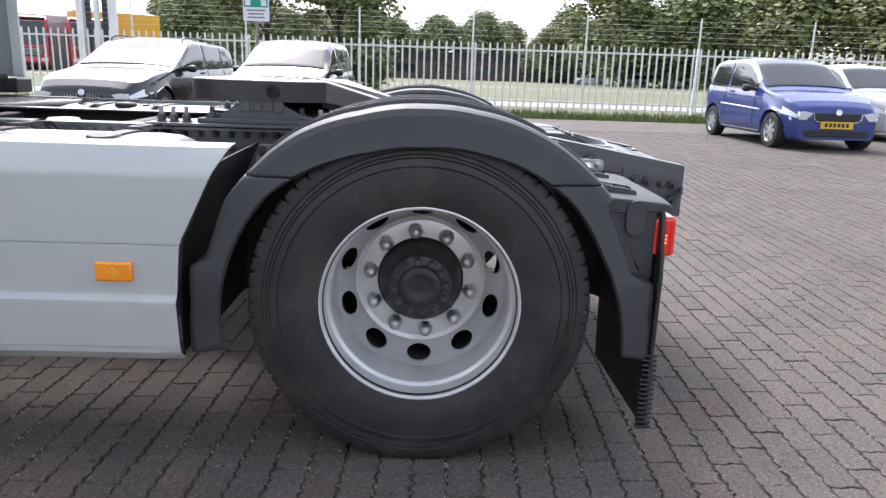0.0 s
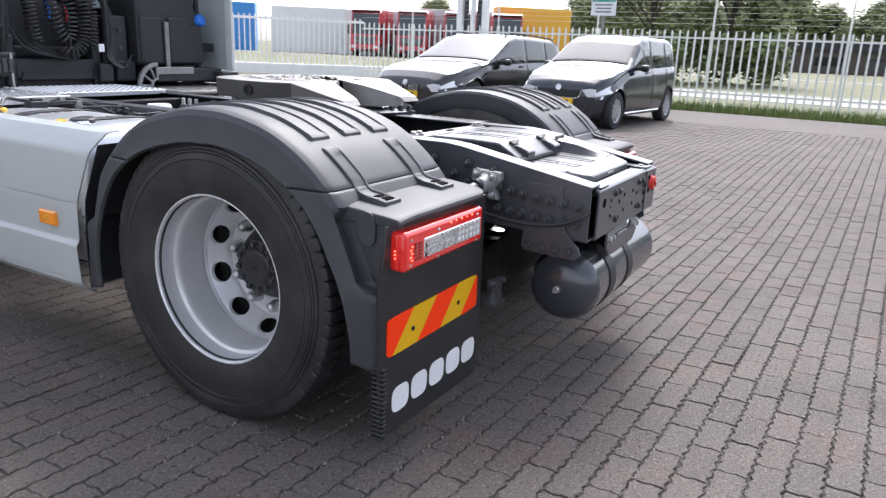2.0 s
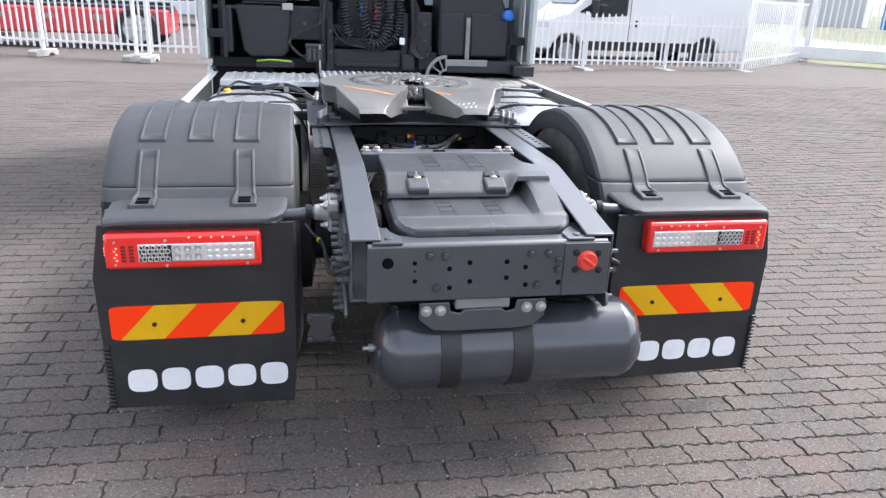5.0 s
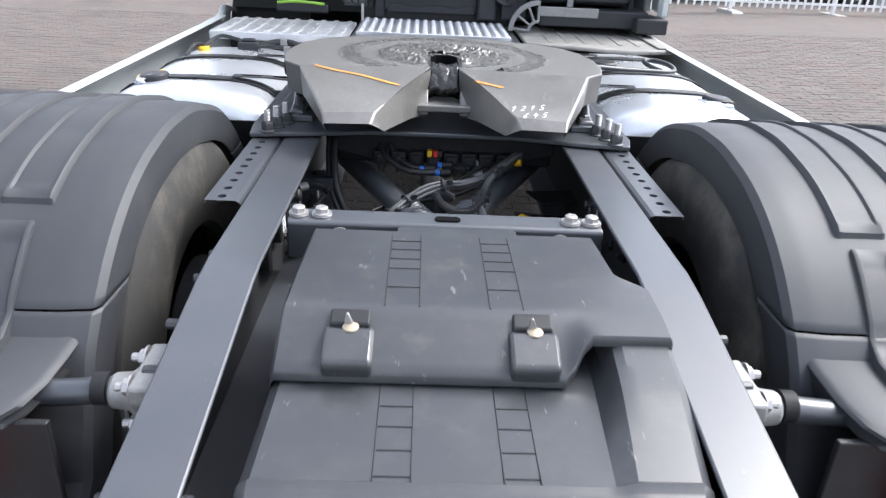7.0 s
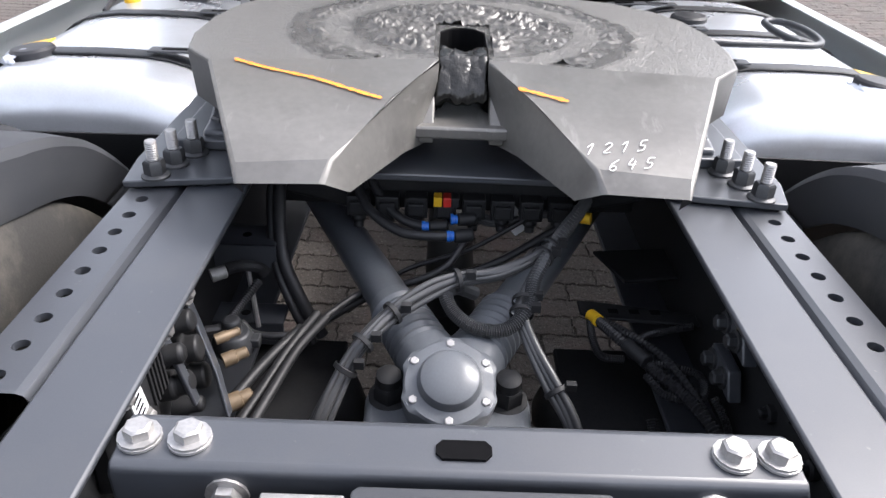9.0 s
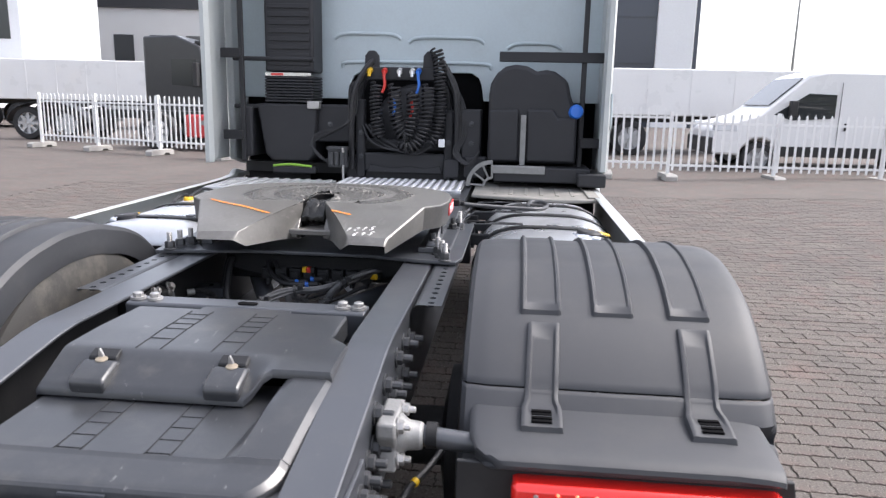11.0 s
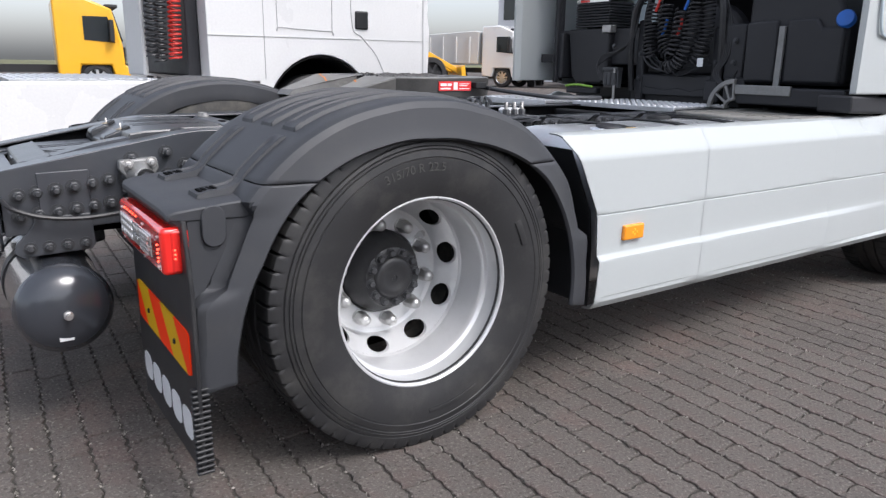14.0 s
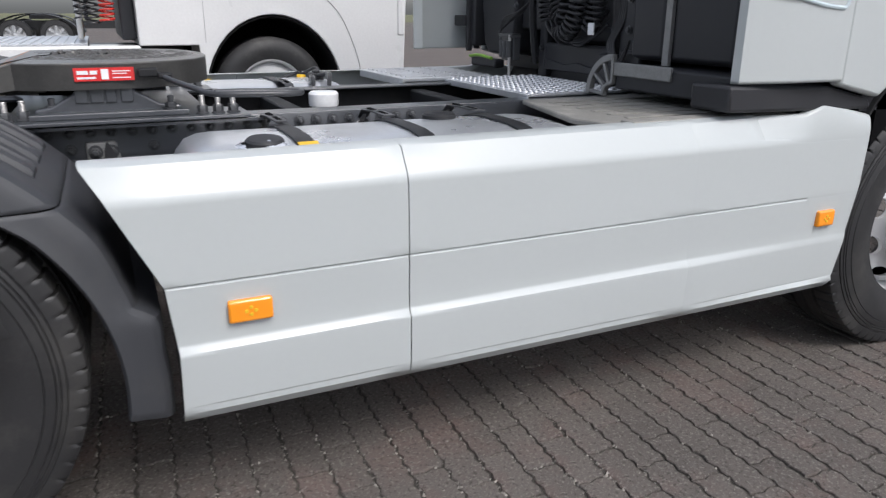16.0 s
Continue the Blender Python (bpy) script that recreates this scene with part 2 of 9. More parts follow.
# ---- mesh helpers ----
def part(name, bm, mat, parent=None, label="", bevel=0.0, smooth=38, solid=0.0):
    bmesh.ops.recalc_face_normals(bm, faces=bm.faces[:])
    me = bpy.data.meshes.new(name)
    bm.to_mesh(me)
    bm.free()
    for m in mat if isinstance(mat, (list, tuple)) else (mat,):
        me.materials.append(m)
    me.polygons.foreach_set("use_smooth", [True] * len(me.polygons))
    me.set_sharp_from_angle(angle=radians(smooth))
    ob = new(name, me)
    ob.parent = parent
    if solid:
        s = ob.modifiers.new("thickness", "SOLIDIFY")
        s.thickness, s.offset = solid, 0.0
    if bevel:
        s = ob.modifiers.new("edge", "BEVEL")
        s.width, s.segments, s.limit_method, s.angle_limit = bevel, 2, "ANGLE", radians(38)
    if solid or bevel:
        s = ob.modifiers.new("shading", "WEIGHTED_NORMAL")
        s.keep_sharp, s.weight = True, 90
    if label:
        ob["label"] = label
    return ob


def thing(name, label, category, at=(0, 0, 0), group="", kind=""):
    ob = new(name)
    ob.location = at
    ob.empty_display_size = 0.1
    return tagged(ob, label, category, group, kind)


def B():
    return bmesh.new()


def box(bm, x0, x1, y0, y1, z0, z1, mi=0):
    v = [bm.verts.new((x, y, z)) for x in (x0, x1) for y in (y0, y1) for z in (z0, z1)]
    for f in ((0, 1, 3, 2), (4, 6, 7, 5), (0, 4, 5, 1), (2, 3, 7, 6), (0, 2, 6, 4), (1, 5, 7, 3)):
        bm.faces.new([v[i] for i in f]).material_index = mi
    return v


def frame_of(d):
    d = Vector(d).normalized()
    a = Vector((0, 0, 1)) if abs(d.z) < 0.9 else Vector((1, 0, 0))
    u = d.cross(a).normalized()
    return u, d.cross(u)


def lathe(bm, o, d, prof, seg=32, cap0=True, cap1=True, mi=0, ripple=None, turn=0.0):
    """Turns a profile of (radius, height) round the axis from o along d."""
    o, d = Vector(o), Vector(d).normalized()
    u, w = frame_of(d)
    rings = []
    for k, (r, h) in enumerate(prof):
        ring = []
        for i in range(seg):
            a = 2 * math.pi * i / seg + turn
            rr = r + (ripple(k, i) if ripple else 0.0)
            ring.append(bm.verts.new(o + d * h + (u * math.cos(a) + w * math.sin(a)) * rr))
        rings.append(ring)
    for p, q in zip(rings, rings[1:]):
        for i in range(seg):
            j = (i + 1) % seg
            bm.faces.new((p[i], p[j], q[j], q[i])).material_index = mi
    if cap0:
        bm.faces.new(rings[0][::-1]).material_index = mi
    if cap1:
        bm.faces.new(rings[-1]).material_index = mi
    return rings


def cyl(bm, p, q, r, seg=16, r2=None, mi=0, turn=0.0):
    p, q = Vector(p), Vector(q)
    lathe(bm, p, q - p, [(r, 0.0), (r if r2 is None else r2, (q - p).length)], seg, mi=mi, turn=turn)


def bolt(bm, p, d, r=0.011, h=0.010, stud=0.0, washer=True):
    """A hex bolt head with washer, and a threaded stud end where it has one."""
    p, d = Vector(p), Vector(d).normalized()
    if washer:
        lathe(bm, p, d, [(r * 1.45, 0.0), (r * 1.45, h * 0.25)], 12)
    lathe(bm, p, d, [(r, 0.0), (r, h), (r * 0.8, h * 1.15)], 6)
    if stud:
        lathe(bm, p, d, [(r * 0.55, 0.0), (r * 0.55, h + stud), (r * 0.4, h + stud + 0.002)], 8)


def prism(bm, poly, axis, a, b, mi=0):
    """Extrudes a polygon of (u, v) along an axis from a to b; u, v are the other two axes in order."""
    def at(u, v, w):
        c = [u, v]
        c.insert("xyz".index(axis), w)
        return c
    p = [bm.verts.new(at(u, v, a)) for u, v in poly]
    q = [bm.verts.new(at(u, v, b)) for u, v in poly]
    n = len(poly)
    for i in range(n):
        j = (i + 1) % n
        bm.faces.new((p[i], p[j], q[j], q[i])).material_index = mi
    bm.faces.new(p[::-1]).material_index = mi
    bm.faces.new(q).material_index = mi


def spline(pts, n=8):
    """Points along a smooth curve through pts."""
    P = [Vector(p) for p in pts]
    P = [P[0] * 2 - P[1]] + P + [P[-1] * 2 - P[-2]]
    out = []
    for i in range(1, len(P) - 2):
        a, b, c, d = P[i - 1:i + 3]
        for k in range(n):
            t = k / n
            out.append(0.5 * ((2 * b) + (c - a) * t + (2 * a - 5 * b + 4 * c - d) * t * t + (3 * b - a - 3 * c + d) * t ** 3))
    return out + [P[-2]]


def tube(bm, pts, r, seg=8, n=8, smoothed=True, ripple=None, mi=0):
    P = spline(pts, n) if smoothed and len(pts) > 2 else [Vector(p) for p in pts]
    rings, u = [], None
    for i, p in enumerate(P):
        d = (P[min(i + 1, len(P) - 1)] - P[max(i - 1, 0)]).normalized()
        if u is None:
            u, _ = frame_of(d)
        u = (u - d * u.dot(d)).normalized()
        w = d.cross(u)
        rr = r * (ripple(i) if ripple else 1.0)
        rings.append([bm.verts.new(p + (u * math.cos(2 * math.pi * k / seg) + w * math.sin(2 * math.pi * k / seg)) * rr) for k in range(seg)])
    for a, b in zip(rings, rings[1:]):
        for i in range(seg):
            j = (i + 1) % seg
            bm.faces.new((a[i], a[j], b[j], b[i])).material_index = mi
    bm.faces.new(rings[0][::-1]).material_index = mi
    bm.faces.new(rings[-1]).material_index = mi


def sheet(bm, grid, mi=0, close=False):
    """Quads over a grid of points."""
    V = [[bm.verts.new(p) for p in row] for row in grid]
    for a, b in zip(V, V[1:]):
        m = len(a)
        for i in range(m if close else m - 1):
            j = (i + 1) % m
            bm.faces.new((a[i], a[j], b[j], b[i])).material_index = mi
    return V


def lerp_table(tab, t):
    for (a, va), (b, vb) in zip(tab, tab[1:]):
        if t <= b:
            k = (t - a) / (b - a)
            k = max(0.0, k)
            return va + (vb - va) * k
    return tab[-1][1]

# ---- the tractor unit: y ahead, x to its right, rear axle at y = 0.03 ----
AY, AZ = 0.03, 0.50
M_MARK = surf("scuffed_rubber_marking", (0.056, 0.055, 0.052), 0.6, var=0.2, grain=300, bump=0.1)
truck = thing("tractor_truck", "white two-axle tractor truck with black rear mudguards parked on block paving", "truck")

R_OPEN = [(-18, .63), (0, .585), (19, .545), (38, .53), (52, .508), (70, .482), (90, .466), (108, .472), (120, .49), (144, .54), (172, .568), (194, .59), (202, .60)]
R_TOP = [(-18, .722), (-10, .700), (0, .688), (6.5, .690), (11, .648), (20, .636), (30, .638), (42, .622), (57, .604), (75, .582), (90, .575), (108, .58), (126, .606), (140, .617), (152, .632), (162, .626), (168, .630), (171.5, .672), (180, .665), (194, .690), (202, .71)]


def arc(th, r, x):
    a = radians(th)
    return (x, AY - math.cos(a) * r, AZ + math.sin(a) * r)


def guard_point(s, th, u):
    """u runs from the inner lip over the crown to the outer lip."""
    ro, rt = lerp_table(R_OPEN, th), lerp_table(R_TOP, th)
    g = lerp_table([(8.0, 0), (10.5, .040), (24, .050), (29, .055), (31.5, 0)], th)
    e = min(1.0, g / .03)
    sect = [(.582, rt - .088), (.583, rt - .014), (.592, rt - .003), (.640, rt + .002), (.90, rt + .004), (1.150 - .005 * e, rt + .003), (1.180 - .006 * e, rt + .002 - .004 * e), (1.196 - .015 * e, rt + .000 - g),
            (1.212 - .008 * e, rt - .006 - g * .9), (1.223 - .003 * e, rt - .022 - g * .25), (1.232, ro + (rt - ro) * .28), (1.239, ro + .006), (1.229, ro)]
    i = min(int(u), len(sect) - 2)
    f = u - i
    x, r = (sect[i][k] * (1 - f) + sect[i + 1][k] * f for k in (0, 1))
    return arc(th, r, x * s)


def crown(s, th, x, lift):
    rt = lerp_table(R_TOP, th)
    return arc(th, rt + .003 + lift, x * s)


def pad(bm, s, x0, x1, t0, t1, h=0.007, n=60):
    """A low raised band over the crown with a beaded rim round it."""
    rows = []
    for k in range(n + 1):
        th = t0 + (t1 - t0) * k / n
        e = (0.0, .85, 1.15)[min(k, n - k)] if min(k, n - k) < 3 else 1.0
        flat = 1.0 if min(k, n - k) < 3 else .62
        prof = [(x0 - .006, -.004), (x0 - .003, h * .7), (x0 + .001, h * 1.25), (x0 + .006, h * 1.2), (x0 + .010, h * flat), ((x0 + x1) / 2, h * flat),
                (x1 - .010, h * flat), (x1 - .006, h * 1.2), (x1 - .001, h * 1.25), (x1 + .003, h * .7), (x1 + .006, -.004)]
        rows.append([crown(s, th, x, .004 + (z * e if z > 0 else z) - .006 * (e == 0)) for x, z in prof])
    sheet(bm, rows)


def mudguard(s):
    root = None
    zs = .8735
    def level(u, z, lo, hi):
        """The angle at which the line u of the guard passes the height z."""
        for _ in range(40):
            m = (lo + hi) / 2
            lo, hi = (m, hi) if guard_point(1, m, u)[2] < z else (lo, m)
        return (lo + hi) / 2
    us = [u * .5 for u in range(25)]
    for k in range(3):
        bm = B()
        rows = []
        n = (52, 66, 30)[k]
        for i in range(n + 1):
            row = []
            for u in us:
                if k == 0:
                    a, b = -12.2, level(u, zs - .0016, 5, 80)
                elif k == 1:
                    a, b = level(u, zs + .0016, 5, 80), level(u, zs + .0016, 178, 100)
                else:
                    a, b = level(u, zs - .0016, 178, 100), 193
                row.append(guard_point(s, a + (b - a) * i / n, u))
            rows.append(row)
        sheet(bm, rows)
        name = "mudguard" if root is None else "mudguard_section"
        ob = part(name, bm, M_GUARD, truck if root is None else root, "black grained plastic mudguard over the twin wheels" if root is None else "", solid=0.008, smooth=24)
        root = root or ob
    for xc in (.746, .906, 1.072):
        bm = B()
        pad(bm, s, xc - .042, xc + .042, 52.6 if s > 0 else 53.8, 138, .0088)
        part("raised_rib", bm, M_GUARD, root, smooth=32)
    # straps with a raised rim run down over the seam to slotted feet on the lamp shelf
    for xc, xf in ((.752, .746), (1.076, 1.073)):
        th = [50.6 - 1.5 * i for i in range(10)]
        side = [crown(s, t, 0, .004)[1:] for t in th] + [(-.489, .864), (-.508, .853), (-.535, .8475), (-.570, .8440), (-.604, .8410)]
        m = len(side)
        g = []
        for i, (y, z) in enumerate(side):
            c = xc + (xf - xc) * i / (m - 1)
            w = .032 + (.006 if i > m - 4 else 0)
            h = (.006, .0110)[0 < i < m - 1]
            low = h - .0065 if 1 < i < m - 2 else h - .001
            g.append([((c + dx) * s, y, z + dz) for dx, dz in ((-w - .005, -.010), (-w - .002, h * .8), (-w + .002, h), (-w + .006, h), (-w + .010, low), (w - .010, low), (w - .006, h), (w - .002, h), (w + .002, h * .8), (w + .005, -.010))])
        y0, z0 = side[-1]
        g.append([(q[0], y0 - .004, z0 - .010) for q in g[-1]])
        y1, z1 = side[0]
        g.insert(0, [(q[0], y1 + .005, z1 - .006) for q in g[0]])
        bm = B()
        sheet(bm, g)
        leg = part("strap", bm, M_GUARD, root, smooth=35)
        for k in range(4):
            bm = B()
            y = -.552 - k * .0125
            z = .8420 - k * .0014
            box(bm, *sorted(((xf - .020) * s, (xf + .020) * s)), y - .0045, y + .0045, z - .006, z + .0150)
            part("slot", bm, M_DARK, leg)
    # lamp shelf with rounded corners
    prof = [(-.46, .8465, 0), (-.50, .8440, 0), (-.55, .8405, 0), (-.62, .8345, .002), (-.670, .8295, .010), (-.690, .8255, .020), (-.6985, .8195, .030), (-.7015, .811, .034), (-.699, .803, .030), (-.690, .797, .020), (-.66, .794, .01), (-.46, .788, 0)]
    bm = B()
    rows = []
    for xa, shrink, drop in ((.603, .008, 0), (.608, .003, 0), (.618, 0, 0), (.66, 0, 0), (1.09, 0, 0), (1.150, 0, .003), (1.174, 0, .006), (1.182, .001, .008), (1.185, .004, .012)):
        row = []
        for y, z, q in prof:
            x = xa + (q * 1.6 if xa < .63 else q * .7 if xa < .7 else -q * .25 if xa > 1.12 else 0)
            row.append((x * s, y + shrink, (z - drop if z > .806 else z + shrink) - (shrink if xa < 1 and z > .806 else 0)))
        rows.append(row)
    V = sheet(bm, rows, close=True)
    bm.faces.new(V[0])
    bm.faces.new(V[-1][::-1])
    part("lamp_shelf", bm, M_GUARD, root, smooth=32)
    # tapering gusset under the shelf with a round boss
    bm = B()
    prism(bm, [(-.47, .81), (-.50, .80), (-.532, .768), (-.560, .715), (-.640, .575), (-.655, .60), (-.655, .796)], "x", *sorted((1.11 * s, 1.178 * s)))
    gs = part("shelf_gusset", bm, M_GUARD, root, bevel=.006)
    bm = B()
    pts = [(-.590 + math.cos(radians(a)) * .030, .800 + math.sin(radians(a)) * .030) for a in range(0, 181, 15)] + [(-.590 + math.cos(radians(a)) * .030, .755 + math.sin(radians(a)) * .030) for a in range(180, 361, 15)]
    prism(bm, pts, "x", *sorted((1.13 * s, 1.1895 * s)))
    part("round_boss", bm, M_GUARD, gs, bevel=.002)
    return root


def ring_pts(n, w, h, p=2.6):
    """A rounded-rectangle outline."""
    out = []
    for i in range(n):
        a = 2 * math.pi * i / n
        c, q = math.cos(a), math.sin(a)
        out.append((w * math.copysign(abs(c) ** (2 / p), c), h * math.copysign(abs(q) ** (2 / p), q)))
    return out


def sidewall_text(tyre, text, y, x, r, mid, size):
    """Raised size marking bent round the sidewall; mid is the angle of its middle, counted from the rear."""
    cu = bpy.data.curves.new("marking", "FONT")
    cu.body, cu.size, cu.extrude, cu.align_x = text, size, .0012, "CENTER"
    ob = bpy.data.objects.new("marking", cu)
    me = bpy.data.meshes.new_from_object(ob)
    bpy.data.objects.remove(ob)
    for v in me.vertices:
        a = radians(mid) + v.co.x / r
        rr = r + v.co.y
        v.co = (x + .0148 + v.co.z, y - math.cos(a) * rr, AZ + math.sin(a) * rr)
    me.materials.clear()
    me.materials.append(M_MARK)
    o = new("size_marking", me)
    o.parent = tyre


def wheel(s, y, xo, dual=True, front=False):
    """Rim with hand holes, nuts and hub; xo is the outer face of the tyre."""
    d = (s, 0, 0)
    # the rim is dished for the rear, proud for the front
    zf = xo - .010
    bm = B()
    prof_rear = [(.289, -.012), (.302, -.006), (.304, .0), (.301, .005), (.294, .006), (.289, .001), (.2882, -.010), (.2874, -.030), (.2864, -.056), (.2845, -.064), (.2740, -.070), (.2715, -.075), (.2700, -.090), (.2690, -.130), (.2685, -.168), (.2690, -.186), (.2720, -.192), (.2712, -.198), (.2680, -.203), (.2672, -.207)]
    prof_front = [(.289, -.012), (.300, -.004), (.3005, .0), (.296, .003), (.287, -.004), (.280, -.02), (.272, -.055), (.266, -.075), (.262, -.07), (.260, -.055)]
    prof = prof_front if front else prof_rear
    lathe(bm, (s * zf, y, AZ), d, prof, 72, False, False)
    h_out = prof[-1][1]
    h_in = h_out - .075 if not front else h_out + .062
    face = h_in + (.008 if front else -.004)
    # ring with ten hand holes
    o = Vector((s * zf, y, AZ))
    u, w = frame_of(d)

    def polar(r, a, h):
        return o + Vector(d) * h + (u * math.cos(a) + w * math.sin(a)) * r
    for k in range(10):
        a0 = (k + .5) * math.pi / 5 - (.148 if s > 0 and not front else 0)
        n = 24
        sq, el, el2 = [], [], []
        for i in range(n):
            a = 2 * math.pi * i / n + math.pi / 4
            c, q = math.cos(a), math.sin(a)
            m = max(abs(c), abs(q))
            uu, vv = c / m, q / m
            r = .2425 + vv * .0247 if not front else .2370 + vv * .0230
            sq.append(polar(r, a0 + uu * math.pi / 10, h_in + (h_out - h_in) * (vv + 1) / 2))
            r = .2440 + q * .0205 if not front else .2385 + q * .0178
            hh = h_in + (h_out - h_in) * (q * .84 + 1.04) / 2
            el.append(polar(r, a0 + c * .166, hh + .001))
            el2.append(polar(r, a0 + c * .166, hh - .014))
        V = [[bm.verts.new(p) for p in ring] for ring in (sq, el, el2)]
        for A, C in zip(V, V[1:]):
            for i in range(n):
                bm.faces.new((A[i], A[(i + 1) % n], C[(i + 1) % n], C[i]))
    lathe(bm, (s * zf, y, AZ), d, [(.2195, h_in + .0095), (.214, h_in), (.206, h_in - .0030), (.199, face - .001), (.194, face), (.143, face), (.140, face - .018)], 72, False, False)
    bmesh.ops.remove_doubles(bm, verts=bm.verts[:], dist=.0004)
    wh = part("wheel", bm, M_RIM, truck, "silver-painted steel disc wheel with ten hand holes", smooth=24)
    # nuts: hex with a domed cap
    for k in range(10):
        a = k * math.pi / 5 + .12 + (0 if front else math.pi / 10)
        p = polar(.1675, a, face)
        bm = B()
        lathe(bm, p, d, [(.0255, 0), (.0255, .006), (.023, .007)], 14, False, False)
        lathe(bm, p, d, [(.0235, .006), (.0235, .028), (.0205, .032)], 6, False, False)
        lathe(bm, p, d, [(.0205, .030), (.0205, .034), (.0185, .040), (.0115, .045), (.003, .047)] if front else [(.0205, .030), (.0205, .040), (.0185, .050), (.0115, .057), (.003, .0600)], 12, False)
        part("wheel_nut", bm, M_NUT, wh)
    # hub
    bm = B()
    hx = -.052 if front else .0
    lathe(bm, polar(0, 0, face), d, [(.139, -.03), (.136, .004), (.120, .010), (.104, .015), (.102, .024), (.100, .032), (.096, .035), (.071, .036), (.067, .044), (.061, .048), (.040, .0485), (.008, .047), (.003, .047)] if front else [(.139, -.03), (.134, .020), (.127, .036), (.108, .070 + hx), (.102, .076 + hx), (.100, .084 + hx), (.096, .087 + hx), (.071, .088 + hx), (.067, .096 + hx), (.061, .100 + hx), (.040, .1005 + hx), (.037, .099 + hx), (.010, .099 + hx), (.008, .096 + hx), (.003, .096 + hx)], 48)
    hb = part("hub", bm, M_CAST if front else M_HUB, wh, "dull cast alloy hub" if front else "black planetary hub with a ring of bolts")
    for k in range(12):
        bm = B()
        bolt(bm, polar(.084, k * math.pi / 6 + .1, face + .0865 + hx), d, .0110, .016)
        part("hub_bolt", bm, M_BOLT, hb)
    # tyres
    tw = .300
    for k in range(2 if dual else 1):
        x1 = xo - k * (tw + .035)
        bm = B()
        tp = [(.285, -.024), (.292, -.006), (.300, -.004), (.320, .003), (.345, .009), (.38, .014), (.412, .0135), (.414, .0105), (.417, .013), (.436, .0095), (.4375, .0060), (.4405, .0085), (.4455, .0075), (.447, .0035), (.450, .0060), (.458, .0035), (.4595, -.0010), (.463, .0010),
              (.480, -.0015), (.492, -.0040), (.5005, -.0085), (.5040, -.016), (.5055, -.030), (.5060, -.060), (.5060, -.085), (.493, -.087), (.493, -.097), (.506, -.099), (.5065, -.145), (.494, -.147), (.494, -.157), (.5065, -.159), (.506, -.205), (.493, -.207), (.493, -.217),
              (.506, -.219), (.506, -.245), (.5055, -.272), (.5005, -.290), (.478, -.300), (.40, -.315), (.30, -.30), (.285, -.28)]

        def tread(kk, i):
            r, h = tp[kk]
            if k == 0 and r > .479 and i % 8 == 0 and h < .0 and not -.206 < h < -.098:
                return -.011 if r > .49 else -.003
            return 0.0
        lathe(bm, (s * x1, y, AZ), d, tp, 528, False, False, ripple=tread)
        # the foot of the tyre is pressed flat on the ground
        for v in bm.verts:
            if v.co.z < .0015:
                v.co.z = .0015
        ty = part("tyre", bm, M_RUBBERD if k else M_RUBBER, wh, "worn black truck tyre with block tread" if k == 0 else "", smooth=28)
        if k == 0 and s > 0 and not front:
            sidewall_text(ty, "315/70 R 22.5", y, x1, .376, 82, .036)
            for a0, a1, r0, r1 in ((150, 163, .370, .392), (-118, -90, .376, .388)):
                bm = B()
                n = max(2, int((a1 - a0) / 3))
                sheet(bm, [[(x1 + .0150, y - math.cos(radians(a0 + (a1 - a0) * i / n)) * r, AZ + math.sin(radians(a0 + (a1 - a0) * i / n)) * r) for r in (r0, r1)] for i in range(n + 1)])
                part("moulded_bar", bm, M_RUBBER, ty, solid=.003)
    return wh


def mudflap(s):
    bm = B()
    # sheet of rubber, narrower at the foot, with a crimped outer edge
    prism(bm, [(s * .585, .80), (s * 1.20, .80), (s * 1.232, .62), (s * 1.222, .13), (s * .60, .115), (s * .585, .30)], "y", -.672, -.660)
    fl = part("mudflap", bm, M_FLAP, truck, "black rubber mudflap hanging behind the twin wheels", bevel=.003)
    bm = B()
    for k in range(16):
        z = .13 + k * .0155
        box(bm, *sorted((1.205 * s, 1.226 * s)), -.685, -.64, z, z + .009)
    part("crimped_edge", bm, M_FLAP, fl, bevel=.003)
    # striped reflective board
    bm = B()
    x0, x1, z0, z1 = .625, 1.195, .392, .516
    pts = [(((x0 + x1) / 2 + px) * s, (z0 + z1) / 2 + pz) for px, pz in ring_pts(48, (x1 - x0) / 2, (z1 - z0) / 2, 14)]
    prism(bm, pts, "y", -.672, -.676)
    for i in range(-5, 2):
        bmesh.ops.bisect_plane(bm, geom=bm.verts[:] + bm.edges[:] + bm.faces[:], plane_co=((1.168 + i * .1415) * s, 0, z0), plane_no=(s, 0, .93))
    for f in bm.faces:
        m = f.calc_center_median()
        v = (m.x * s - 1.168 + (m.z - z0) * .93) / .1415
        f.material_index = 1 if math.floor(v) % 2 else 0
    bd = part("reflective_board", bm, [M_BOARDR, M_BOARDY], fl, "red and yellow striped reflective marker board", smooth=20)
    for xc in (.765, 1.055):
        bm = B()
        lathe(bm, (xc * s, -.676, .447), (0, -1, 0), [(.008, 0), (.008, .003), (.004, .005)], 12)
        part("rivet", bm, M_FRAMEDK, bd)
    for k in range(5):
        bm = B()
        c, w = (.6676 + k * .1112) * s, .048
        prism(bm, [(c + px, .2335 + pz) for px, pz in ring_pts(24, w, .0435, 3.2)], "y", -.6722, -.6737)
        part("print_block", bm, M_WHITE, fl, "plain white printed block")
    return fl


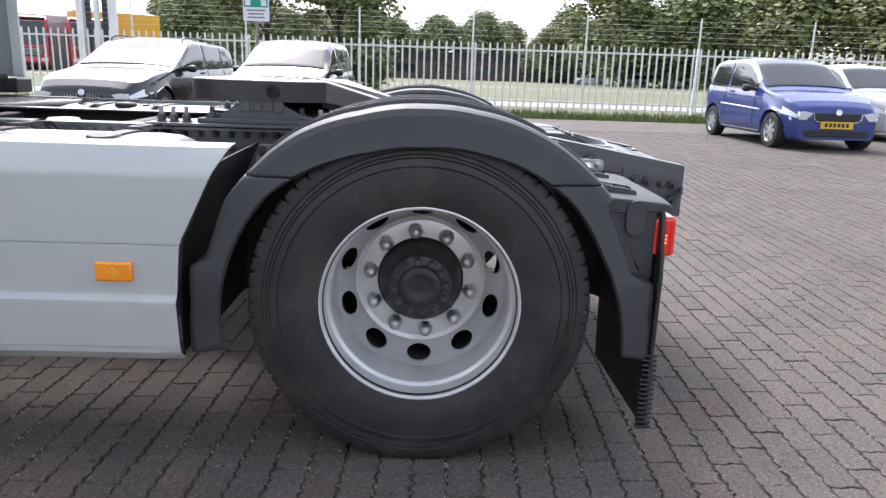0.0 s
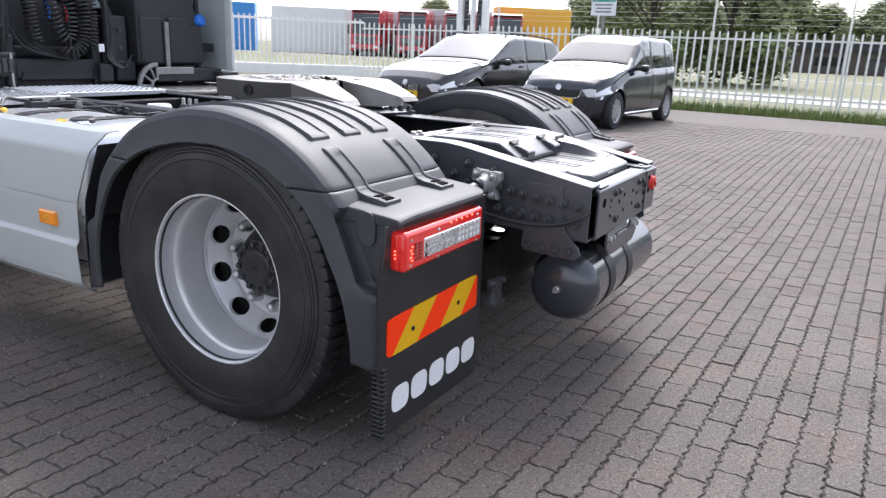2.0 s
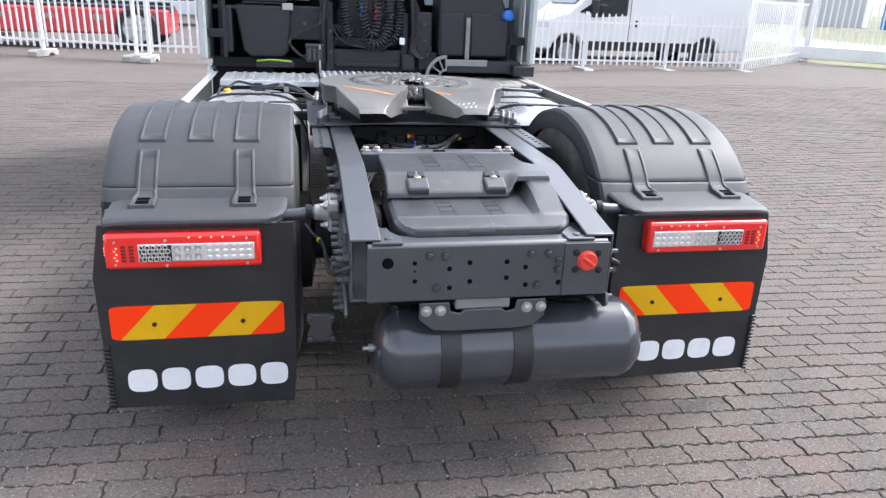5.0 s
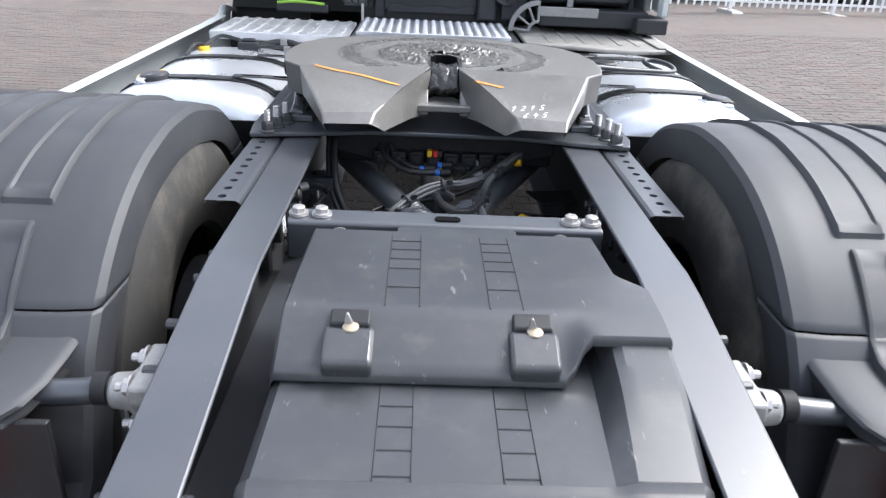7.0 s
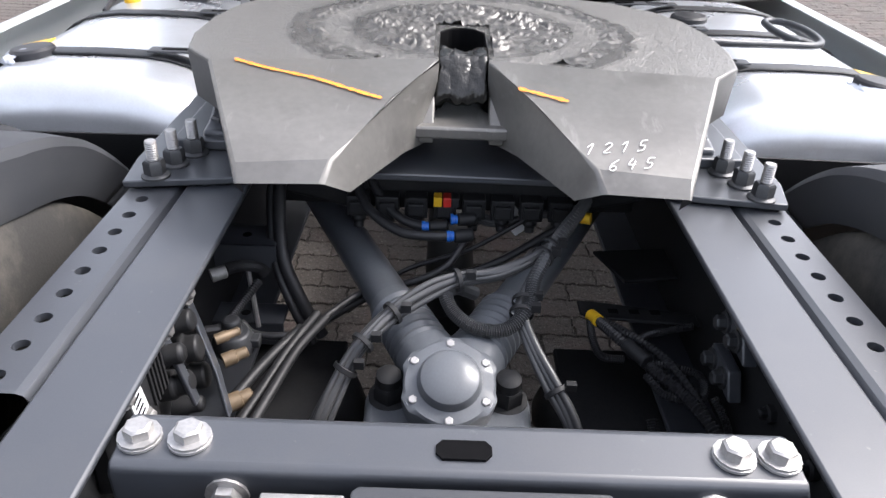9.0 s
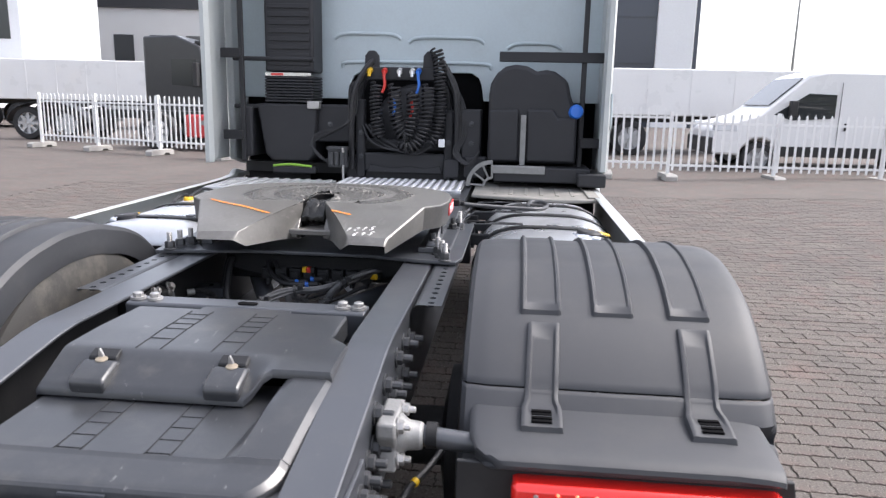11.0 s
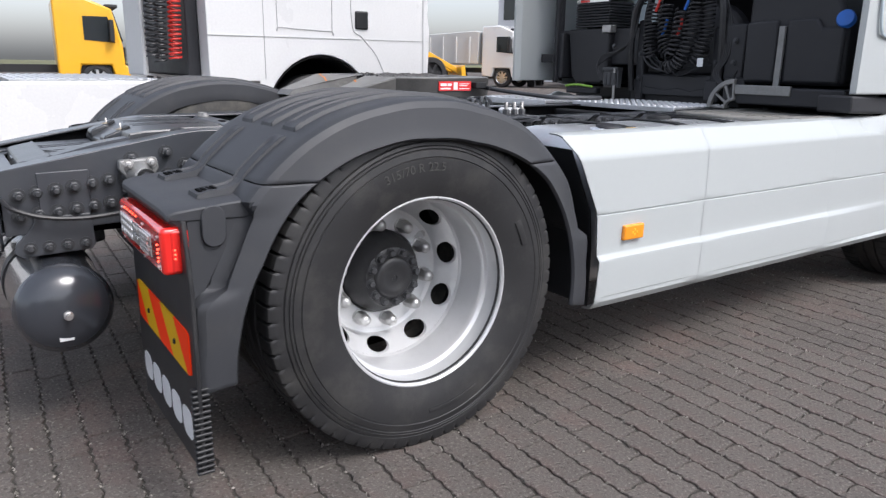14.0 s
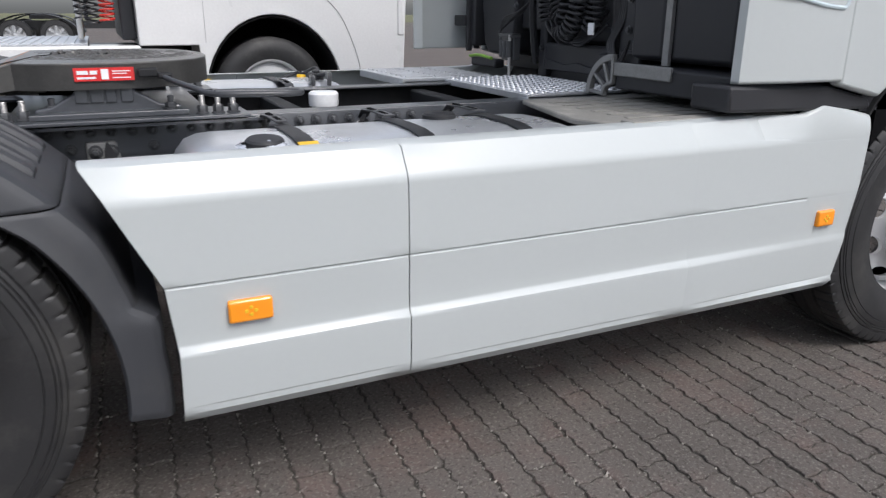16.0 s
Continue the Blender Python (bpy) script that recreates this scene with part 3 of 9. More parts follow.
def tail_lamp(s):
    x0, x1, z0, z1 = .690, 1.176, .662, .782
    yb, yf = -.645, -.717
    bm = B()
    box(bm, *sorted((x0 * s, x1 * s)), yf, yb, z0, z1)
    lamp = part("tail_lamp", bm, M_REDLENS, truck, "red LED tail lamp with clear reversing section and lit LEDs", bevel=.012)
    bm = B()
    box(bm, *sorted((.711 * s, 1.073 * s)), yf - .003, yf + .01, .688, .748)
    clear = part("clear_panel", bm, M_CLEAR, lamp, bevel=.003)
    # honeycomb of bright hexagonal rims over a dark ground
    bm = B()
    box(bm, *sorted((.970 * s, 1.068 * s)), yf - .004, yf, .691, .745)
    part("honeycomb_ground", bm, M_FRAMEDK, clear)
    for r in range(4):
        for c in range(5):
            bm = B()
            lathe(bm, ((.981 + c * .0182 + (r % 2) * .0075) * s, yf - .004, .6985 + r * .0130), (0, -1, 0), [(.0090, 0), (.0087, .004), (.0062, .004), (.0052, .0008), (.0050, .0004)], 6, False, False, turn=math.pi / 6)
            part("honeycomb_cell", bm, M_CLEAR, clear)
    for r in range(2):
        for c in range(3):
            bm = B()
            lathe(bm, ((.888 + c * .033) * s, yf - .001, .704 + r * .027), (0, -1, 0), [(.0115, 0), (.0115, .004), (.008, .004), (.004, .001)], 12)
            part("reflector_cup", bm, M_NUT, clear)
    for r in range(3):
        for c in range(6):
            bm = B()
            lathe(bm, ((.727 + c * .0252) * s, yf - .001, .698 + r * .0205), (0, -1, 0), [(.0105, 0), (.0098, .004), (.005, .0055)], 8)
            part("reversing_led", bm, M_CLEAR, clear)
    for r in range(5):
        for c in range(2):
            bm = B()
            x = 1.086 + c * .024
            box(bm, *sorted((x * s, (x + .014) * s)), yf - .003, yf, .690 + r * .0115, .690 + r * .0115 + .008)
            part("dark_led", bm, M_REDDK, lamp)
    spots = [((.775 + k * .035) * s, yf, .768, .0034, (0, -1, 0)) for k in range(5)]
    spots += [((1.138 + (k % 2) * .006) * s, yf, .694 + k * .0105, .0030, (0, -1, 0)) for k in range(5)]
    spots += [((x1 + .004) * s, -.686, .705 + r * .011, .0030, (s, 0, 0)) for r in range(3)]
    for px, py, pz, pr, pd in spots:
        bm = B()
        lathe(bm, (px, py, pz), pd, [(pr, 0), (pr * .9, .002), (pr * .4, .003)], 8)
        part("lit_led", bm, M_LEDON, lamp, "glowing red LED point")
    for px, pz in ((.735, .762), (.988, .759), (1.142, .756), (.735, .675), (.988, .674), (1.143, .680)):
        bm = B()
        lathe(bm, (px * s, yf, pz), (0, -1, 0), [(.005, 0), (.0045, .003), (.002, .003)], 8)
        part("screw", bm, M_NUT, lamp)
    # side lens
    bm = B()
    box(bm, *sorted(((x1 - .01) * s, (x1 + .004) * s)), -.695, -.650, .668, .776)
    part("side_lens", bm, M_REDLENS, lamp, bevel=.008)
    # mounting back
    bm = B()
    box(bm, *sorted((.70 * s, 1.15 * s)), -.655, -.60, .69, .795)
    part("lamp_bracket", bm, M_PLASTIC, lamp, bevel=.006)
    return lamp


RAIL_TOP = [(-1.0, .842), (-.47, .935), (-.40, .942), (3.2, .942)]
RAIL_BOT = [(-1.0, .64), (-.55, .655), (3.2, .655)]


def frame_rail(s):
    ys = [-1.0, -.85, -.70, -.56, -.47, -.435, -.40, 0.0, .6, 1.2, 2.2, 3.2]
    bm = B()
    t = .009
    rows = []
    for y in ys:
        a, b = lerp_table(RAIL_TOP, y), lerp_table(RAIL_BOT, y)
        xo, xi = .418 * s, .325 * s
        rows.append([(xi, y, a), (xo, y, a), (xo, y, b), (xi, y, b), (xi, y, b + t), (xo - t * s, y, b + t), (xo - t * s, y, a - t), (xi, y, a - t)])
    V = sheet(bm, rows, close=True)
    bm.faces.new(V[0])
    bm.faces.new(V[-1][::-1])
    rail = part("frame_rail", bm, M_FRAME, truck, "dark grey painted steel chassis rail", bevel=.003)
    # rear end inner doubler with triangular corner
    bm = B()
    prism(bm, [(.26 * s, -1.012), (.35 * s, -1.012), (.35 * s, -.84), (.322 * s, -.84), (.275 * s, -.93), (.26 * s, -.95)], "z", .826, .834)
    part("corner_gusset", bm, M_FRAME, rail, bevel=.002)
    # dark sheet over the inner web; its colour paints in shade between the rails
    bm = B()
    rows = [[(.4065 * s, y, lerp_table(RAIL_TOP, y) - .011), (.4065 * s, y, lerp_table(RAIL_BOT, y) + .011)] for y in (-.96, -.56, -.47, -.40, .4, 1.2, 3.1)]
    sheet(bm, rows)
    part("dark_web_liner", bm, M_FRAMEDK, rail, "dark liner on the inner web of the rail, coloured for shade", solid=.003)
    bm = B()
    lathe(bm, (.30 * s, -.975, .834), (0, 0, 1), [(.013, 0), (.012, .004), (.006, .006)], 14)
    part("round_head", bm, M_FRAME, rail)
    return rail


def rail_bolts(s, rail):
    """Bolts and stud ends along the outer web."""
    spots = []
    for k in range(7):
        spots.append((-.955 + k * .052, .765 + k * .006))
        spots.append((-.955 + k * .052, .700 + k * .004))
    spots += [(-.585, .84), (-.585, .76), (-.51, .875), (-.51, .80), (-.45, .83), (-.36, .88), (-.36, .81), (-.26, .88), (-.26, .80), (-.16, .86), (-.62, .86)]
    for y, z in spots:
        bm = B()
        bolt(bm, (.427 * s if -.9 < y < -.75 else .419 * s, y, z), (s, 0, 0), .0165, .015, .022)
        part("frame_bolt", bm, M_BOLT, rail)
    for k in range(24):
        for z, skip in ((.912, ()), (.862, (0, 1, 2, 6, 7, 9, 12, 13, 16, 19, 20)), (.800, (0, 1, 5, 10, 11, 15, 16, 18, 19))):
            if k in skip:
                continue
            bm = B()
            bolt(bm, (.423 * s, .30 + k * .0585, z), (s, 0, 0), .0125, .013, .010)
            part("frame_bolt", bm, M_BOLT, rail)
    # clamp of the front mudguard stay
    bm = B()
    prism(bm, [(.575, .885), (.66, .885), (.675, .80), (.65, .775), (.60, .785), (.575, .80)], "x", *sorted((.424 * s, .447 * s)))
    fc = part("stay_clamp", bm, M_CAST, rail, "pale cast alloy clamp of the mudguard stay", bevel=.006)
    for y in (.60, .645):
        bm = B()
        bolt(bm, (.447 * s, y, .855), (s, 0, 0), .015, .014, .012)
        part("clamp_bolt", bm, M_BOLT, fc)
    # doubler plate at the tail
    bm = B()
    prism(bm, [(-.90, .832), (-.752, .834), (-.756, .687), (-.90, .684)], "x", *sorted((.418 * s, .427 * s)))
    part("doubler_plate", bm, M_FRAME, rail, bevel=.002)
    # gusset down to the tank
    bm = B()
    prism(bm, [(-.918, .695), (-.76, .695), (-.752, .595), (-.765, .578), (-.965, .572), (-.985, .590), (-.975, .620), (-.945, .645), (-.925, .672)], "x", *sorted((.424 * s, .434 * s)))
    part("tank_gusset", bm, M_FRAME, rail, bevel=.002)
    for k in range(4):
        bm = B()
        bolt(bm, (.434 * s, -.940 + k * .052, .600), (s, 0, 0), .014, .013, .016)
        part("gusset_bolt", bm, M_BOLT, rail)


def guard_stay(s):
    """Tube and cast clamp that carry the mudguard."""
    bm = B()
    tube(bm, [(.50 * s, -.60, .812), (.66 * s, -.60, .80), (1.1 * s, -.58, .79)], .021, 14)
    st = part("mudguard_stay", bm, M_FRAME, truck, "round steel stay with cast alloy clamp on the rail")
    bm = B()
    prism(bm, [(-.665, .86), (-.55, .865), (-.545, .83), (-.565, .80), (-.545, .765), (-.66, .755), (-.645, .80), (-.668, .83)], "x", *sorted((.43 * s, .468 * s)))
    lathe(bm, (.43 * s, -.605, .812), (s, 0, 0), [(.045, 0), (.042, .04), (.030, .055), (.027, .085)], 18)
    c = part("cast_clamp", bm, M_CAST, st, "pale cast alloy clamp", bevel=.006)
    for y, z in ((-.64, .845), (-.57, .85), (-.635, .775), (-.57, .78)):
        bm = B()
        bolt(bm, (.468 * s, y, z), (s, 0, 0), .013, .012, .012)
        part("clamp_bolt", bm, M_STEEL, c)
    bm = B()
    lathe(bm, (.52 * s, -.60, .812), (s, 0, 0), [(.026, 0), (.026, .022)], 16)
    part("hose_clamp", bm, M_FRAMEDK, st)
    if s < 0:
        # spare bracket plate with four bosses
        bm = B()
        prism(bm, [(.45 * s, .465), (.545 * s, .468), (.550 * s, .445), (.535 * s, .42), (.548 * s, .385), (.545 * s, .365), (.45 * s, .36), (.458 * s, .39), (.462 * s, .42), (.455 * s, .45)], "y", -.70, -.675)
        c = part("bracket_plate", bm, M_BOLT, st, "dark grey cast bracket plate with four bosses", bevel=.005)
        for px, pz in ((.462, .455), (.538, .455), (.462, .375), (.538, .375)):
            bm = B()
            lathe(bm, (px * s, -.70, pz), (0, -1, 0), [(.012, 0), (.011, .010), (.005, .012)], 12)
            part("bracket_boss", bm, M_BOLT, c)
    return st


def rear_crossmember():
    bm = B()
    y0 = -1.012
    prism(bm, [(y0, .822), (y0 - .004, .815), (y0 - .004, .648), (y0, .640), (-.93, .640), (-.93, .648), (y0 + .006, .650), (y0 + .006, .812), (-.994, .818), (-.994, .828), (y0 + .01, .828)], "x", -.368, .398)
    cm = part("rear_crossmember", bm, M_FRAME, truck, "dark grey pressed steel end crossmember with bolts and holes", bevel=.004)
    bm = B()
    prism(bm, [(y0 - .009, .820), (y0 - .009, .645), (y0 - .003, .645), (y0 - .003, .820)], "x", .250, .400)
    part("end_plate", bm, M_FRAME, cm, bevel=.002)
    bm = B()
    lathe(bm, (.326, y0 - .009, .762), (0, -1, 0), [(.033, 0), (.033, .004), (.029, .006), (.029, .014), (.027, .016)], 28)
    cap = part("red_cap", bm, M_REDCAP, cm, "red plastic plug with a raised bar")
    bm = B()
    v = Matrix.Rotation(radians(35), 3, "Y")
    for q in box(bm, -.024, .024, -.006, 0, -.005, .005):
        q.co = v @ q.co + Vector((.326, y0 - .025, .762))
    part("grip_bar", bm, M_REDCAP, cap, bevel=.002)
    for x, z, r in ((-.306, .770, .018), (-.224, .768, .0072), (-.224, .742, .0035), (-.223, .709, .0072), (-.116, .747, .008), (-.114, .684, .008), (-.053, .765, .008), (-.051, .703, .008), (.065, .764, .008), (.066, .711, .008),
                    (.126, .744, .008), (.130, .685, .008), (.238, .689, .009)):
        bm = B()
        lathe(bm, (x, y0 - .0045, z), (0, 1, 0), [(r, -.0006), (r * .97, .004), (r * .9, .0045)], 16)
        part("drilled_hole", bm, M_DARK, cm)
    for x, z in ((-.178, .790), (-.129, .789), (.141, .789), (.199, .787), (-.155, .684), (.168, .684), (.233, .766), (.234, .734)):
        bm = B()
        bolt(bm, (x, y0 - .004, z), (0, -1, 0), .0105, .010)
        part("crossmember_bolt", bm, M_BOLT, cm)
    for x, z in ((.287, .789), (.360, .784), (.289, .732), (.368, .728)):
        bm = B()
        bolt(bm, (x, y0 - .009, z), (0, -1, 0), .008, .005)
        part("plate_bolt", bm, M_FRAMEDK, cm)
    # carrier plate for the air tank
    bm = B()
    prism(bm, [(-.205, .632), (-.11, .632), (-.105, .600), (-.075, .592), (-.06, .604), (.06, .604), (.075, .592), (.105, .600), (.11, .632), (.205, .632), (.205, .572), (.165, .538), (.10, .532), (-.10, .532), (-.16, .538), (-.205, .575)],
          "y", -1.010, -1.0)
    tb = part("tank_carrier", bm, M_FRAME, cm, bevel=.003)
    for x in (-.183, -.138, .143, .190):
        bm = B()
        bolt(bm, (x, -1.010, .605), (0, -1, 0), .0125, .011)
        part("carrier_bolt", bm, M_STEEL, tb)
    bm = B()
    box(bm, -.09, .09, -1.0, -.93, .60, .645)
    part("carrier_block", bm, M_CAST, tb, bevel=.006)
    # flat closing plate between the rails with a rounded opening
    return cm


def air_tank():
    c, r = Vector((-.335, -.875, .418)), .143
    n = .93
    bm = B()
    prof = [(.02, 0), (.07, .006), (.108, .022), (.130, .045), (r, .075), (r + .0005, .08), (r, .085), (r, n - .085), (r + .0005, n - .08), (r, n - .075), (.130, n - .045), (.108, n - .022), (.07, n - .006), (.02, n)]
    lathe(bm, c, (1, 0, 0), prof, 48)
    tk = part("air_tank", bm, M_TANK, truck, "dark grey painted cylindrical air reservoir slung under the frame tail", smooth=30)
    for x in (-.128, .112):
        bm = B()
        lathe(bm, (x, -.875, .418), (1, 0, 0), [(r + .0005, 0), (r + .004, 0), (r + .004, .066), (r + .0005, .066)], 48, False, False)
        part("tank_strap", bm, M_FLAP, tk, "black rubber-lined strap")
    bm = B()
    lathe(bm, c + Vector((n, 0, 0)), (1, 0, 0), [(.014, -.004), (.014, .012), (.009, .014), (.009, .028)], 12)
    part("drain_valve", bm, M_STEEL, tk)
    bm = B()
    lathe(bm, c, (-1, 0, 0), [(.014, -.004), (.014, .014), (.008, .016), (.008, .034)], 12)
    part("air_fitting", bm, M_STEEL, tk)
    bm = B()
    box(bm, .585, .5862, -.905, -.865, .333, .36)
    part("tank_label", bm, M_WHITE, tk)
    return tk


def battery_cover():
    """Two-piece moulded cover between the rails; the front half overlaps the lower rear half."""
    def ease(k):
        k = min(1.0, max(0.0, k))
        return k * k * (3 - 2 * k)

    def rear_edge(x):
        return -.646 + .046 * ease((x - .165) / .045)

    def z_front(x, y):
        a = lerp_table([(-.66, .880), (-.647, .887), (-.560, .936), (-.551, .940), (-.43, .943), (-.255, .940)], y)
        b = lerp_table([(-.66, .924), (-.600, .932), (-.551, .939), (-.43, .943), (-.255, .940)], y)
        k = ease((x - .168) / .04)
        return a + (b - a) * k
    nx, ny = 40, 26
    rows = []
    for j in range(ny + 1):
        row = []
        for i in range(nx + 1):
            u = i / nx
            y = -.255
            for _ in range(3):
                xr = lerp_table([(-.70, .336), (-.465, .332), (-.42, .285), (-.255, .275)], y)
                x = -.252 - .008 * j / ny + (xr + .252) * u
                y = -.255 + (rear_edge(x) + .255) * j / ny
            row.append((x, y, z_front(x, y)))
        a, b = row[0], row[-1]
        row = [(a[0] - .006, a[1], a[2] - .05), (a[0] - .005, a[1], a[2] - .006)] + row + [(b[0] + .004, b[1], b[2] - .006), (b[0] + .005, b[1], b[2] - .05)]
        rows.append(row)
    rows.append([(x, y - .003, z - .005) for x, y, z in rows[-1]])
    rows.append([(x, y - .004, z - .017) for x, y, z in rows[-2]])
    rows.insert(0, [(x, y + .003, z - .005) for x, y, z in rows[0]])
    rows.insert(0, [(x, y + .001, z - .040) for x, y, z in rows[0]])
    bm = B()
    sheet(bm, rows)
    a = part("battery_cover", bm, M_COVER, truck, "scuffed dark plastic battery cover with tread lines and two clips", smooth=30)

    def z_rear(x, y):
        z = lerp_table([(-.933, .826), (-.9305, .842), (-.926, .8475), (-.918, .850), (-.853, .8600), (-.843, .8640), (-.836, .8580), (-.64, .866), (-.53, .868)], y)
        xw = lerp_table([(-.85, .192), (-.58, .216)], y)
        hgt = lerp_table([(-.96, 0.0), (-.86, .002), (-.835, .010), (-.70, .040), (-.60, .052), (-.53, .054)], y)
        return z + hgt * ease((x - xw) / .032)
    nx, ny = 44, 30
    rows = []
    ys = sorted({-.535 - .398 * j / ny for j in range(ny + 1)} | {-.853, -.843, -.836, -.918, -.923, -.926, -.929, -.9305}, reverse=True)
    for j, y in enumerate(ys):
        c = max(0.0, (-.846 - y) / .0870)
        inset = .075 * (1 - math.sqrt(max(0.0, 1 - min(1, c) ** 2)))
        xl, xr = -.263 - .006 * j / ny + inset, lerp_table([(-.96, .308), (-.83, .318), (-.58, .336)], y) - inset
        row = [(xl + (xr - xl) * i / nx, y, 0) for i in range(nx + 1)]
        row = [(x, y, z_rear(x, y) - .010 * max(0, 1 - min(x - xl, xr - x) / .012) ** 2) for x, y, _ in row]
        p, q = row[0], row[-1]
        rows.append([(p[0] - .005, p[1], p[2] - .05), (p[0] - .003, p[1], p[2] - .006)] + row + [(q[0] + .003, q[1], q[2] - .006), (q[0] + .005, q[1], q[2] - .05)])
    rows.append([(x, y - .002, z - .04) for x, y, z in rows[-1]])
    bm = B()
    sheet(bm, rows)
    part("rear_cover", bm, M_COVER, a, "lower rear half of the cover", smooth=14)

    def line(pts, zf, mat_r=.0012):
        bm = B()
        n = 8
        (xa, ya), (xb, yb) = pts
        tube(bm, [(xa + (xb - xa) * i / n, ya + (yb - ya) * i / n, zf(xa + (xb - xa) * i / n, ya + (yb - ya) * i / n) + .0004) for i in range(n + 1)], mat_r, 5, smoothed=False)
        part("tread_line", bm, M_PLASTIC, a)
    for x0, x1 in ((-.106, -.052), (.058, .110)):
        line(((x0, -.276), (x0, -.545)), z_front)
        line(((x1, -.276), (x1, -.545)), z_front)
        for y in (-.303, -.341, -.381, -.42, -.485):
            line(((x0, y), (x1, y)), z_front)
        x0, x1 = x0 + .001, x1 - .005
        line(((x0, -.64), (x0, -.838)), z_rear)
        line(((x1, -.64), (x1, -.838)), z_rear)
        for y in (-.695, -.737, -.782, -.828):
            line(((x0, y), (x1, y)), z_rear)
    for xc in (-.156, .120):
        bm = B()
        prism(bm, [(-.648, .874), (-.656, .900), (-.648, .911), (-.602, .929), (-.582, .925), (-.575, .89)], "x", xc - .037, xc + .037)
        cl = part("clip_housing", bm, M_COVER, a, bevel=.006)
        bm = B()
        prism(bm, [(-.590, .912), (-.588, .933), (-.562, .944), (-.562, .925)], "x", xc - .030, xc + .030)
        part("clip_frame", bm, M_PLASTIC, cl, bevel=.003)
        bm = B()
        prism(bm, [(xc - .010, .921), (xc + .006, .921), (xc + .004, .938), (xc - .002, .952), (xc - .005, .950)], "y", -.592, -.585)
        part("clip_lever", bm, M_STEEL, cl, bevel=.002)
        bm = B()
        lathe(bm, (xc + .002, -.594, .9300), (0, -.15, 1), [(.013, 0), (.012, .002), (.006, .004)], 12)
        part("clip_pivot", bm, surf("tarnished_brass", (0.33, 0.28, 0.21), .5, metal=.5), cl)
    bm = B()
    prism(bm, [(-.098, -.262), (.132, -.262), (.132, -.232), (.126, -.226), (-.092, -.226), (-.098, -.232)], "z", .928, .9385)
    part("front_tab", bm, M_COVER, a, bevel=.002)
    for x0, x1 in ((-.177, -.104), (.138, .205)):
        bm = B()
        box(bm, x0, x1, -.258, -.228, .922, .929)
        part("hinge_bracket", bm, M_CAST, a, bevel=.002)
    bm = B()
    box(bm, -.24, .28, -.90, -.27, .60, .800)
    box(bm, -.30, .31, -.990, -.90, .62, .78)
    part("battery_box", bm, M_DARK, a, bevel=.006)
    bm = B()
    box(bm, -.035, .045, -.9365, -.922, .834, .8385)
    part("handle_slot", bm, M_FRAME, a)
    return a


def mid_crossmember():
    bm = B()
    prism(bm, [(-.212, .855), (-.212, .926), (-.205, .935), (-.150, .938), (-.140, .930), (-.140, .855)], "x", -.318, .312)
    cm = part("mid_crossmember", bm, M_FRAME, truck, "grey channel crossmember with large plated bolts", bevel=.004)
    for x in (-.298, -.252, .250, .292):
        bm = B()
        p = (x, -.178, .9365)
        lathe(bm, p, (0, 0, 1), [(.020, 0), (.020, .003), (.017, .004)], 20)
        bolt(bm, (x, -.178, .9395), (0, 0, 1), .0135, .013)
        part("plated_bolt", bm, M_STEEL, cm, "zinc-plated flange bolt")
    bm = B()
    prism(bm, [(a * .020 + (.006 if a > 0 else -.006), b) for a, b in ((-1, -.185), (-.7, -.192), (.7, -.192), (1, -.185), (1, -.176), (.7, -.169), (-.7, -.169), (-1, -.176))], "z", .930, .9388)
    part("slot", bm, M_DARK, cm)
    for x in (-.212, .225):
        bm = B()
        bolt(bm, (x, -.212, .906), (0, -1, 0), .014, .012)
        part("side_bolt", bm, M_STEEL, cm)
    return cm


for s in (-1, 1):
    rail = frame_rail(s)
    rail_bolts(s, rail)
    mudguard(s)
    mudflap(s)
    tail_lamp(s)
    guard_stay(s)
    wheel(s, AY, 1.212)
    wheel(s, 3.46, 1.212, dual=False, front=True)
rear_crossmember()
air_tank()
battery_cover()
mid_crossmember()
bm = B()
prism(bm, [(-.33, -1.006), (.33, -1.006), (.33, -.84), (.328, -.84), (.322, -.88), (.305, -.915), (.25, -.945), (-.20, -.945), (-.262, -.918), (-.283, -.88), (-.29, -.84), (-.33, -.84)], "z", .818, .8255)
part("tail_plate", bm, M_FRAME, truck, bevel=.002)


